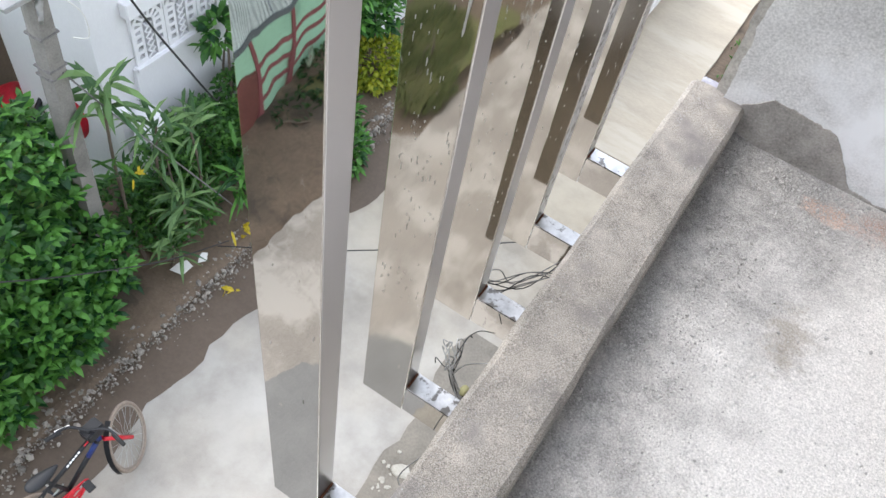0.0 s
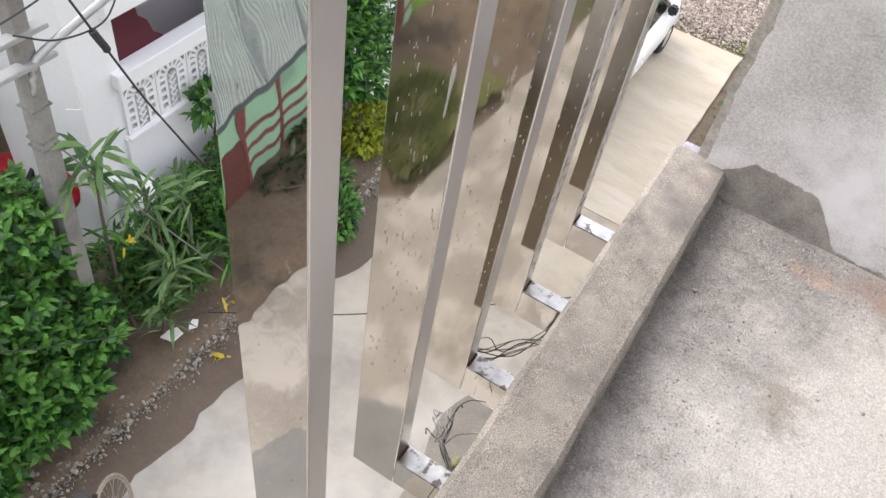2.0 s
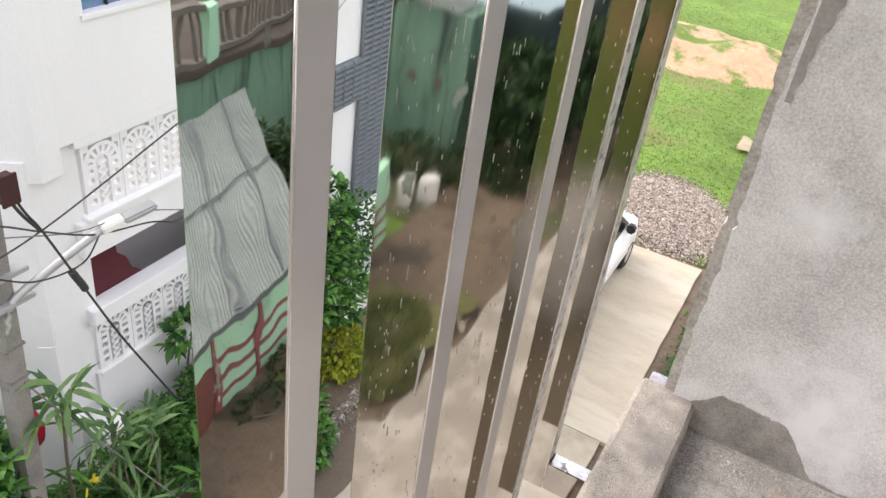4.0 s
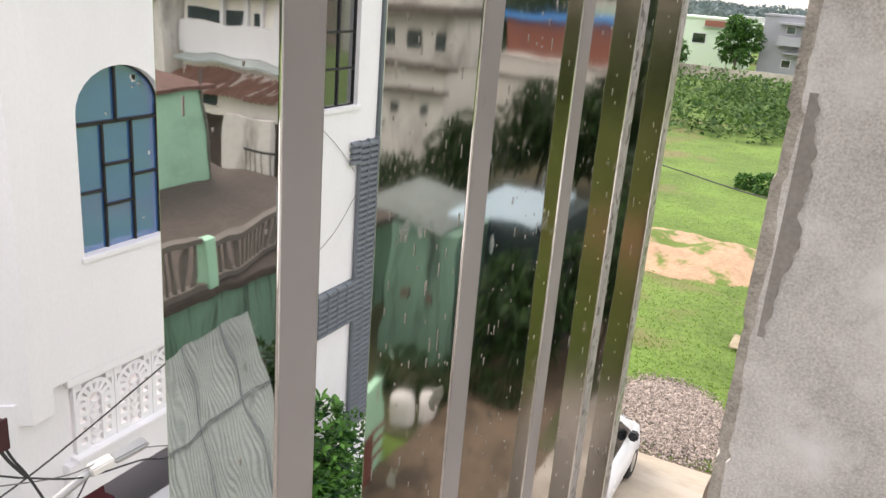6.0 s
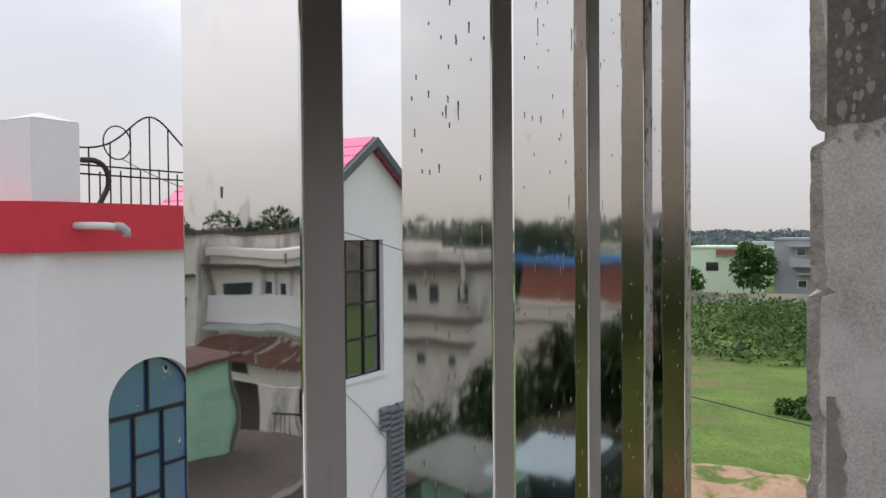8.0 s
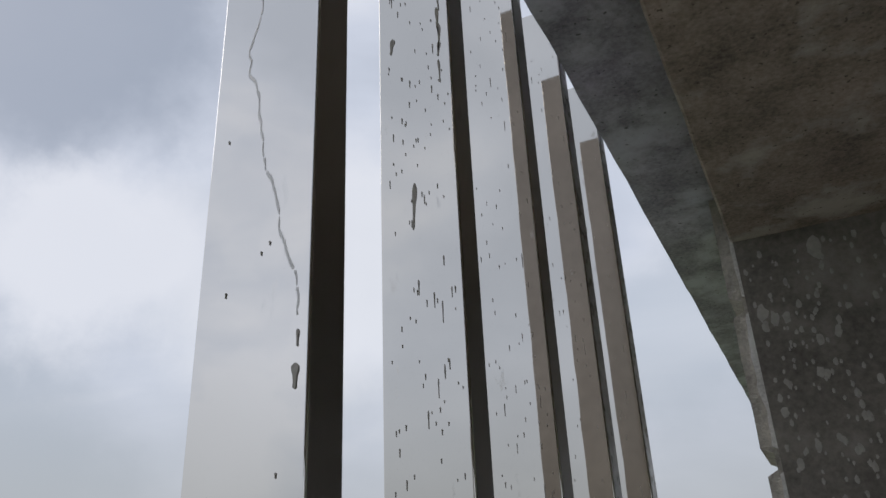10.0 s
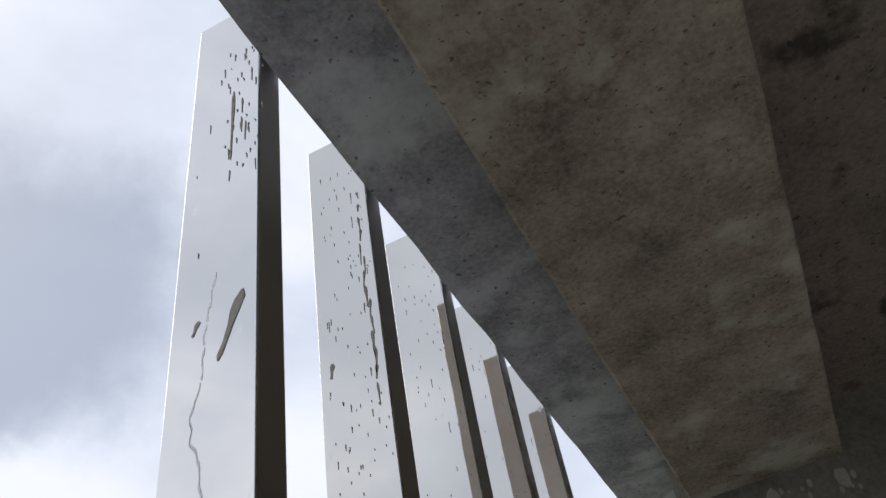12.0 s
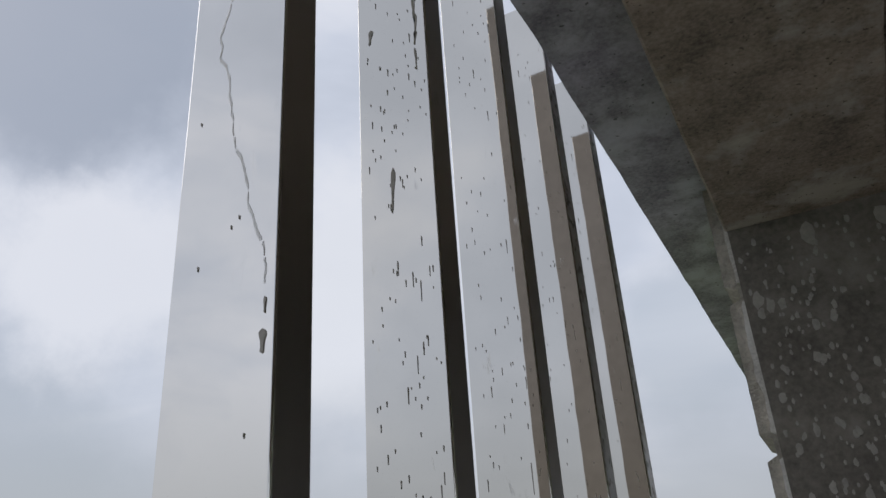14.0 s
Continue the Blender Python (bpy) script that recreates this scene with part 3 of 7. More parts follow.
def leaves_mesh(name, centres, aims, length, width, material, rng, droop=0.25, size_var=0.35, kind_of=None):
    """Many folded, pointed leaves, each of four faces, at the given places and pointing along the aims."""
    n = len(centres)
    c, d = np.asarray(centres, float), np.asarray(aims, float)
    d /= np.linalg.norm(d, axis=1, keepdims=True) + 1e-9
    side = np.cross(d, np.array([0, 0, 1.0]) + rng.normal(0, 0.35, (n, 3)))
    side /= np.linalg.norm(side, axis=1, keepdims=True) + 1e-9
    up = np.cross(side, d)
    ln = (length * (1 + rng.uniform(-size_var, size_var, n)))[:, None]
    wd = (width * (1 + rng.uniform(-size_var, size_var, n)))[:, None]
    base = c
    mid = c + d * ln * 0.5 + up * wd * 0.10
    tip = c + d * ln - np.array([0, 0, 1.0]) * ln * droop
    q1, q2 = c + d * ln * 0.22, c + d * ln * 0.66 - np.array([0, 0, 1.0]) * ln * droop * 0.35
    v = np.stack([base, q1 - side * wd * 0.42 + up * wd * 0.14, q2 - side * wd * 0.40 + up * wd * 0.14, tip, q2 + side * wd * 0.40 + up * wd * 0.14, q1 + side * wd * 0.42 + up * wd * 0.14, mid], 1).reshape(-1, 3)
    f = np.array([[0, 6, 1], [1, 6, 2], [2, 6, 3], [3, 6, 4], [4, 6, 5], [5, 6, 0]])
    faces = (f[None] + 7 * np.arange(n)[:, None, None]).reshape(-1, 3)
    me = bpy.data.meshes.new(name)
    me.from_pydata(v.tolist(), [], faces.tolist())
    me.materials.append(material)
    return new(name, me)


def stones_mesh(name, centres, sizes, material, r, squash=(1.0, 1.3, 0.75)):
    """Many small angular stones in one mesh."""
    t = bmesh.new()
    bmesh.ops.create_icosphere(t, subdivisions=1, radius=1)
    base = np.array([v.co[:] for v in t.verts])
    tris = np.array([[v.index for v in f.verts] for f in t.faces])
    t.free()
    n = len(centres)
    q = r.normal(size=(n, 3, 3))
    u = q[:, 0] / np.linalg.norm(q[:, 0], axis=1, keepdims=True)
    w = np.cross(u, q[:, 1])
    w /= np.linalg.norm(w, axis=1, keepdims=True)
    rot = np.stack([u, w, np.cross(u, w)], 1)
    v = base[None] * np.array(squash) * (1 + r.uniform(-0.25, 0.25, (n, len(base), 1)))
    v = np.einsum("nij,njk->nik", v, rot) * np.asarray(sizes)[:, None, None] + np.asarray(centres)[:, None, :]
    me = bpy.data.meshes.new(name)
    me.from_pydata(v.reshape(-1, 3).tolist(), [], (tris[None] + len(base) * np.arange(n)[:, None, None]).reshape(-1, 3).tolist())
    me.materials.append(material)
    return new(name, me)


def blob_points(rng, n, lobes, shell=0.55):
    """Places near the skins of several lobes (centre, radii), and the ways out from them."""
    pts, aims = [], []
    w = np.array([l[1][0] * l[1][1] + l[1][2] * l[1][1] for l in lobes])
    for k, (c, r) in enumerate(lobes):
        m = max(4, int(n * w[k] / w.sum()))
        u = rng.normal(size=(m, 3))
        u /= np.linalg.norm(u, axis=1, keepdims=True)
        s = shell + (1.08 - shell) * rng.random((m, 1)) ** 0.6
        pts.append(np.array(c) + u * np.array(r) * s)
        aims.append(u + rng.normal(0, 0.5, (m, 3)) + np.array([0, 0, 0.15]))
    return np.concatenate(pts), np.concatenate(aims)


def sprig_points(rng, tips, per, spread=0.9):
    """Clusters of leaves that fan out round each twig tip."""
    c = np.repeat(tips, per, axis=0) + rng.normal(0, 0.02, (len(tips) * per, 3))
    a = np.tile(np.arange(per), len(tips)) * (math.tau / per) + np.repeat(rng.random(len(tips)) * 6, per)
    aims = np.stack([np.cos(a) * spread, np.sin(a) * spread, 0.25 + 0.45 * rng.random(len(a))], 1)
    return c, aims


# ---- the terrace ----
Y_WALL, KERB_OUT, SLAB_Z, BEAM_Z = 1.760, -0.154, 2.920, 2.795
FIN_Y = (0.373, 0.631, 0.883, 1.125, 1.383)
FIN_OUT, FIN_IN, FIN_T, FIN_BOT, FIN_TOP, BRACKET_TOP = -0.345, -0.253, 0.042, -0.031, 3.066, 0.055
GZ = -5.8
rng = np.random.default_rng(7)


def bumpy_sheet(x0, x1, y0, y1, nx, ny, height):
    bm = bmesh.new()
    grid = [[bm.verts.new((x0 + (x1 - x0) * i / nx, y0 + (y1 - y0) * j / ny, 0)) for i in range(nx + 1)] for j in range(ny + 1)]
    for row in grid:
        for v in row:
            v.co.z = height(v.co.x, v.co.y)
    for j in range(ny):
        for i in range(nx):
            bm.faces.new((grid[j][i], grid[j][i + 1], grid[j + 1][i + 1], grid[j + 1][i]))
    return bm


def build_terrace():
    floor = link_mesh("floor", bumpy_sheet(-0.03, 3.0, -3.2, Y_WALL + 0.02, 60, 100, lambda x, y: 0.007 * noise.noise((x * 2.2, y * 2.2, 0)) + 0.004 * noise.noise((x * 9, y * 9, 3))
                      + 0.012 * max(0, 1 - x / 0.10) ** 2 + 0.014 * max(0, 1 - (Y_WALL - y) / 0.12) ** 2), CONC_FLOOR, True)
    tagged(floor, "rough grey cement terrace floor with pale worn patches", "floor", kind="structure")
    slab = link_mesh("floor_slab", box_bm((-0.15, -3.2, -0.20), (3.0, Y_WALL + 0.23, -0.03), 0.004), SOFFIT)
    tagged(slab, "grey concrete slab under the terrace", "slab", kind="structure")
    # kerb with a hand-floated top and worn edges
    bm = bmesh.new()
    ny = 130
    prof = [(KERB_OUT, -0.21), (KERB_OUT, 0.088), (KERB_OUT + 0.012, 0.1), (KERB_OUT + 0.05, 0.102), (-0.08, 0.103), (-0.045, 0.102), (-0.010, 0.1), (0.0, 0.090), (0.002, 0.05), (0.004, -0.02)]
    rows = []
    for j in range(ny + 1):
        y = -3.2 + (Y_WALL + 0.02 + 3.2) * j / ny
        rows.append([bm.verts.new((x + 0.004 * noise.noise((y * 7, x * 30, 1)) * (k > 0), y, z + 0.003 * noise.noise((x * 20, y * 12, 5)) * (k > 0))) for k, (x, z) in enumerate(prof)])
    for a, b in zip(rows, rows[1:]):
        for k in range(len(prof) - 1):
            bm.faces.new((a[k], b[k], b[k + 1], a[k + 1]))
    bm.faces.new(rows[-1])
    bmesh.ops.recalc_face_normals(bm, faces=bm.faces)
    kerb = link_mesh("kerb", bm, CONC_KERB)
    tagged(kerb, "low sandy cement kerb along the open terrace edge", "kerb", kind="structure")
    # end wall with broken, stepped edge
    edge = [(-0.095, -0.05)]
    z = 0.0
    steps = ((0.0, -0.090), (0.30, -0.094), (0.62, -0.088), (0.64, -0.095), (0.93, -0.093), (0.955, -0.099), (1.27, -0.092), (1.40, -0.088), (1.41, -0.099), (1.64, -0.097), (1.645, -0.070), (1.662, -0.093), (1.94, -0.090), (1.95, -0.066), (2.0, -0.094),
             (2.28, -0.092), (2.285, -0.072), (2.33, -0.097), (2.62, -0.094), (2.625, -0.070), (2.66, -0.097), (3.0, -0.098))
    while z < 2.93:
        x = [q for s, q in steps if s <= z + 1e-6][-1] + 0.0022 * noise.noise((z * 14, 0, 2)) + 0.0016 * noise.noise((z * 60, 1, 2))
        edge.append((x, z))
        z += 0.0115
    edge.append((-0.096, 2.93))
    bm = bmesh.new()
    prism(bm, [(3.0, 2.93), (3.0, -0.05)] + edge, "y", Y_WALL + 0.012, Y_WALL + 0.23)
    raw = link_mesh("wall_end_core", bm, ROUGH_EDGE)
    tagged(raw, "raw broken concrete edge of the terrace end wall", "wall", kind="structure")
    bm = bmesh.new()
    inner = [(x + 0.026 + 0.012 * noise.noise((z * 5, 3, 1)) + 0.006 * noise.noise((z * 21, 3, 1)), z) for x, z in edge]
    prism(bm, [(3.0, 2.93), (3.0, -0.05)] + inner, "y", Y_WALL, Y_WALL + 0.013)
    coat = link_mesh("wall_end", bm, PLASTER)
    tagged(coat, "grey cement plaster end wall with pale smears", "wall", kind="structure")
    # damp darker render along the foot of the end wall
    bm = bmesh.new()
    def foot(x):
        h = 0.10 + 0.062 * min(1.0, (x + 0.02) / 0.07) - 0.012 * max(0.0, x - 0.06) / 0.15 - 0.13 * max(0.0, min(1.0, (x - 0.215) / 0.11))
        return max(0.022, h) + 0.010 * noise.noise((x * 22, 0, 8)) + 0.006 * noise.noise((x * 75, 0, 8))
    top = [(-0.03 + 0.008 * i, foot(-0.03 + 0.008 * i)) for i in range(90)]
    prism(bm, [(-0.03, 0.0), *top, (0.69, 0.0)], "y", Y_WALL - 0.004, Y_WALL + 0.002)
    tagged(link_mesh("wall_foot_render", bm, DAMP), "darker damp render along the wall foot", "render", kind="structure")
    # thin sheet over the upper wall, its plaster colour darkened for shade
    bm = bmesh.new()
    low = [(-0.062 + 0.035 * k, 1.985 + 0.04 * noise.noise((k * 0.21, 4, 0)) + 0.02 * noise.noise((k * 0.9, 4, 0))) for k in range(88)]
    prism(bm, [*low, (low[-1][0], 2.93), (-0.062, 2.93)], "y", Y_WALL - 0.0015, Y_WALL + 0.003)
    tagged(link_mesh("wall_upper_shade", bm, UPPER_SHADE), "cement plaster sheet on the upper wall, darkened for shade", "plaster", kind="structure")
    # dark damp streak beside the broken edge, and pale splashes high on the wall
    bm = bmesh.new()
    zs = [0.93 + 0.010 * k for k in range(53)]
    rgt = [(-0.052 + 0.026 * math.sin((z - 0.93) * 5.6) + 0.016 * noise.noise((z * 11, 2, 0)) + 0.010 * noise.noise((z * 37, 2, 0)), z) for z in zs]
    prism(bm, [(-0.062, 0.93), *rgt, (-0.062, 1.45)], "y", Y_WALL - 0.0015, Y_WALL + 0.002)
    tagged(link_mesh("wall_damp_streak", bm, DAMP_LIGHT), "dark damp streak beside the broken wall edge", "stain", kind="structure")
    bm = bmesh.new()
    for _ in range(330):
        x, z = -0.05 + abs(rng.normal(0.12, 0.16)), rng.uniform(1.95, 2.76)
        s = 0.003 * (1 + rng.exponential(0.8))
        ring = []
        for k in range(9):
            q = k * math.tau / 9
            r_ = s * (1 + 0.45 * noise.noise((math.cos(q) * 1.4 + x * 40, math.sin(q) * 1.4 + z * 40, 0)))
            ring.append(bm.verts.new((x + r_ * 0.75 * math.cos(q), Y_WALL - 0.0022, z + r_ * 1.3 * math.sin(q))))
        mid = bm.verts.new((x, Y_WALL - 0.0028, z))
        for k in range(9):
            bm.faces.new((ring[k], ring[(k + 1) % 9], mid))
    bmesh.ops.recalc_face_normals(bm, faces=bm.faces)
    tagged(link_mesh("wall_splashes", bm, SPLASH), "pale cement splashes high on the end wall", "splashes", kind="stuff")
    # beam and roof slab
    bm = bumpy_sheet(-0.25, 3.0, -3.4, 4.6, 40, 90, lambda x, y: SLAB_Z + 0.003 * noise.noise((x * 4, y * 4, 0)))
    for v in bm.verts:
        if v.co.x < -0.24:
            v.co.x = -0.246 + 0.004 * noise.noise((v.co.y * 6, 0, 4))
    geo = bmesh.ops.extrude_face_region(bm, geom=bm.faces[:])
    for v in geo["geom"]:
        if isinstance(v, bmesh.types.BMVert):
            v.co.z = SLAB_Z + 0.13
    bmesh.ops.recalc_face_normals(bm, faces=bm.faces)
    tagged(link_mesh("roof_slab", bm, SOFFIT), "cast concrete roof slab with shutter-marked soffit", "ceiling", kind="structure")
    # separate ceiling sheet: brown stained, its colour lowered further for the shade indoors
    tagged(link_mesh("ceiling", bumpy_sheet(0.2745, 3.0, -3.4, Y_WALL + 0.01, 20, 40, lambda x, y: SLAB_Z - 0.006 + 0.003 * noise.noise((x * 4, y * 4, 0))), INNER_SOFFIT), "brown stained concrete ceiling inside the beam, darkened for shade", "ceiling", kind="structure")
    bm = bmesh.new()
    rows = []
    for j in range(91):
        y = -3.4 + (Y_WALL + 3.41) * j / 90
        e = 0.003 * noise.noise((y * 8, 2, 2))
        rows.append([bm.verts.new(q) for q in ((-0.068 + e, y, SLAB_Z + 0.02), (-0.068 + e, y, BEAM_Z + 0.004), (-0.063 + e, y, BEAM_Z), (0.05, y, BEAM_Z + e * 0.6), (0.16, y, BEAM_Z - e * 0.6), (0.270 - e, y, BEAM_Z), (0.274 - e, y, BEAM_Z + 0.004), (0.274, y, SLAB_Z + 0.02))])
    for a, b in zip(rows, rows[1:]):
        for k in range(7):
            bm.faces.new((a[k], a[k + 1], b[k + 1], b[k]))
    bmesh.ops.recalc_face_normals(bm, faces=bm.faces)
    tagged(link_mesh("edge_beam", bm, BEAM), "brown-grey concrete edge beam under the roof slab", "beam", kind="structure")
    # inner wall of the building, and its face below the terrace
    tagged(link_mesh("wall_inner", box_bm((2.2, -3.4, 0.0), (2.4, Y_WALL, 2.93)), PLASTER), "plain grey plaster wall at the back of the terrace", "wall", kind="structure")
    tagged(link_mesh("wall_below", box_bm((-0.10, -9.0, GZ - 0.1), (3.0, 1.99, -0.203)), PLASTER), "grey plaster storey below the terrace", "wall", kind="structure")
    # fine grit on the floor
    n = 30000
    t = rng.random(n)
    x = np.where(t < 0.55, np.abs(rng.normal(0.01, 0.11, n)), np.where(t < 0.8, np.abs(rng.normal(0.1, 0.3, n)), rng.uniform(0.02, 1.2, n)))
    y = np.where((t > 0.55) & (t < 0.8), Y_WALL - 0.015 - np.abs(rng.normal(0, 0.08, n)), rng.uniform(-0.8, Y_WALL - 0.01, n))
    s = 0.00075 * (1 + rng.exponential(0.75, n))
    hgt = np.array([0.012 * max(0, 1 - p / 0.10) ** 2 + 0.014 * max(0, 1 - (Y_WALL - q) / 0.12) ** 2 + 0.007 * noise.noise((p * 2.2, q * 2.2, 0)) for p, q in zip(x, y)])
    tagged(stones_mesh("floor_grit", np.stack([x, y, hgt + s * 0.4], 1), s, GRIT, rng), "loose cement grit scattered on the floor", "grit", kind="stuff")
    # coarse sand grains standing out of the kerb
    n = 9000
    s = 0.0005 * (1 + rng.exponential(0.5, n))
    tagged(stones_mesh("kerb_grit", np.stack([rng.uniform(KERB_OUT + 0.01, -0.004, n), rng.uniform(-0.4, Y_WALL - 0.01, n), 0.1015 + s * 0.2], 1), s, GRIT, rng), "coarse sand grains standing out of the kerb top", "grit", kind="stuff")


def teardrop(x, z, length, width, y, lean=0.0):
    """A thin dried run on a face that looks along -y."""
    bm = bmesh.new()
    prof = [(0.0, 0.10), (0.12, 0.5), (0.28, 0.5), (0.5, 0.28), (0.75, 0.2), (0.92, 0.26), (1.0, 0.05)]
    left, right = [], []
    for t, w in prof:
        cx = x + lean * t + width * 0.12 * noise.noise((z * 40 + t * 6, x * 50, 1))
        left.append(bm.verts.new((cx - width * w, y - 0.0009, z - length * t)))
        right.append(bm.verts.new((cx + width * w, y - 0.0009, z - length * t)))
    for k in range(len(prof) - 1):
        bm.faces.new((left[k], left[k + 1], right[k + 1], right[k]))
    geo = bmesh.ops.extrude_face_region(bm, geom=bm.faces[:])
    for v in geo["geom"]:
        if isinstance(v, bmesh.types.BMVert):
            v.co.y = y + 0.0004
    bmesh.ops.recalc_face_normals(bm, faces=bm.faces)
    return bm


def build_fin(k, y):
    fin = thing("steel_fin", ("tall mirror-bright stainless steel fin fixed outside the kerb" if k else "tall mirror-bright steel fin with long cement runs"), "steel fin", group="row of steel fins")
    FIN_OUT = -0.349 if k == 0 else -0.3455
    bm = bmesh.new()
    n = 40
    ring = []
    for px, py, sx, sy, a0, r in ((FIN_IN, y, -1, 1, -90, 0.0026), (FIN_IN, y + FIN_T, -1, -1, 0, 0.0026), (FIN_OUT, y + FIN_T, 1, -1, 90, 0.0012), (FIN_OUT, y, 1, 1, 180, 0.0009)):
        cx, cy = px + sx * r, py + sy * r
        for s in range(4):
            a = radians(a0 + 30 * s)
            ring.append((cx + r * math.cos(a), cy + r * math.sin(a)))
    rows = [[bm.verts.new((px, py, FIN_BOT + (FIN_TOP - FIN_BOT) * j / n)) for px, py in ring] for j in range(n + 1)]
    for a, b in zip(rows, rows[1:]):
        for i in range(len(ring)):
            bm.faces.new((a[i], a[(i + 1) % len(ring)], b[(i + 1) % len(ring)], b[i]))
    bm.faces.new(rows[0][::-1])
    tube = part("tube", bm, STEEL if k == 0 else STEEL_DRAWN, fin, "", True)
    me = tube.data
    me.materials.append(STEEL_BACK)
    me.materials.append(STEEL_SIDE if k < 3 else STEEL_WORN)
    # back and inner side faces take the dimmed steel tints
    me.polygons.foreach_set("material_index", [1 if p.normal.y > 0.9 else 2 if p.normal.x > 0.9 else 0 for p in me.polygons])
    flags = [p.area > 0.0015 for p in me.polygons]
    me.polygons.foreach_set("use_smooth", [not q for q in flags])
    # open top with a thin folded rim
    bm = bmesh.new()
    add_box(bm, (FIN_OUT + 0.002, y + 0.002, FIN_TOP - 0.004), (FIN_IN - 0.002, y + FIN_T - 0.002, FIN_TOP + 0.0015), 0.001)
    part("top_cap", bm, STEEL_WORN, fin)
    # side arm to the kerb
    part("arm", box_bm((FIN_IN - 0.001, y + 0.0005, FIN_BOT), (KERB_OUT + 0.004, y + FIN_T - 0.0005, BRACKET_TOP), 0.002), STEEL, fin, "short steel arm into the kerb")
    part("arm_plate", box_bm((FIN_IN + 0.001, y + 0.001, BRACKET_TOP), (KERB_OUT + 0.002, y + FIN_T - 0.001, BRACKET_TOP + 0.002), 0.0006), STEEL_WORN, fin, "scuffed top plate with cement splashes")
    bm = tube_bm([(FIN_IN + 0.001, y + 0.004, BRACKET_TOP + 0.003), (FIN_IN + 0.001, y + FIN_T - 0.004, BRACKET_TOP + 0.003)], 0.003, 6)
    part("weld_seam", bm, RUST, fin, "dark weld bead")
    return fin


def drip(fin, x, z, length, width, y, lean=0.0):
    part("cement_run", teardrop(x, z, length, width, y, lean), DRIP, fin, "thin dried cement run")


def build_fins():
    fins = [build_fin(k, y) for k, y in enumerate(FIN_Y)]
    y1, y2 = FIN_Y[0], FIN_Y[1]
    drip(fins[0], -0.270, 2.563, 0.070, 0.011, y1, -0.024)
    drip(fins[0], -0.318, 2.548, 0.016, 0.005, y1, -0.006)
    drip(fins[0], -0.289, 2.885, 0.125, 0.0042, y1, -0.001)
    for _ in range(46):
        drip(fins[0], -0.272 + rng.normal(0, 0.014), rng.uniform(2.74, 2.98), 0.004 + rng.exponential(0.007), rng.uniform(0.0008, 0.0022), y1, rng.uniform(-0.001, 0.001))
    drip(fins[0], -0.2635, 2.172, 0.017, 0.0055, y1)
    drip(fins[0], -0.2625, 2.195, 0.012, 0.002, y1)
    line = smooth_line([(-0.302, 0, 2.60), (-0.310, 0, 2.53), (-0.311, 0, 2.48), (-0.3195, 0, 2.445), (-0.318, 0, 2.425), (-0.309, 0, 2.40), (-0.303, 0, 2.36), (-0.297, 0, 2.33), (-0.286, 0, 2.30), (-0.279, 0, 2.265), (-0.267, 0, 2.235), (-0.262, 0, 2.205)], 14)
    bm = bmesh.new()
    for a, b in zip(line, line[1:]):
        w = 0.0002 + 0.0005 * rng.random()
        a, b = a + Vector((0.003 * noise.noise((a.z * 75, 1, 0)), 0, 0)), b + Vector((0.003 * noise.noise((b.z * 75, 1, 0)), 0, 0))
        if rng.random() < 0.06:
            continue
        add_box(bm, (min(a.x, b.x) - w, y1 - 0.0003, b.z), (max(a.x, b.x) + w, y1 + 0.0004, a.z + 0.0006))
    part("cement_run", bm, DRIP_FAINT, fins[0], "long crooked hairline run")
    drip(fins[1], -0.304, 2.448, 0.055, 0.005, y2, -0.003)
    drip(fins[1], -0.327, 2.652, 0.022, 0.006, y2, -0.003)
    drip(fins[1], -0.268, 0.93, 0.075, 0.005, y2, -0.004)
    for z in np.linspace(2.93, 2.60, 14):
        drip(fins[1], -0.268 + rng.uniform(-0.004, 0.003), float(z), rng.uniform(0.012, 0.04), rng.uniform(0.002, 0.0045), y2, rng.uniform(-0.003, 0.002))
    for k, fin in enumerate(fins):
        n = (26, 420, 300, 240, 180)[k]
        bm = bmesh.new()
        for _ in range(n):
            x, z = rng.uniform(FIN_OUT + 0.01, FIN_IN - 0.006), rng.uniform(0.3, 3.0)
            ln = 0.0025 + rng.exponential(0.0035)
            t = teardrop(x, z, ln, rng.uniform(0.0005, 0.0012), FIN_Y[k])
            me = bpy.data.meshes.new("tmp")
            t.to_mesh(me)
            t.free()
            bm.from_mesh(me)
            bpy.data.meshes.remove(me)
        tagged(part("cement_spatter", bm, DRIP, fin, "fine dried cement splashes"), kind="stuff")


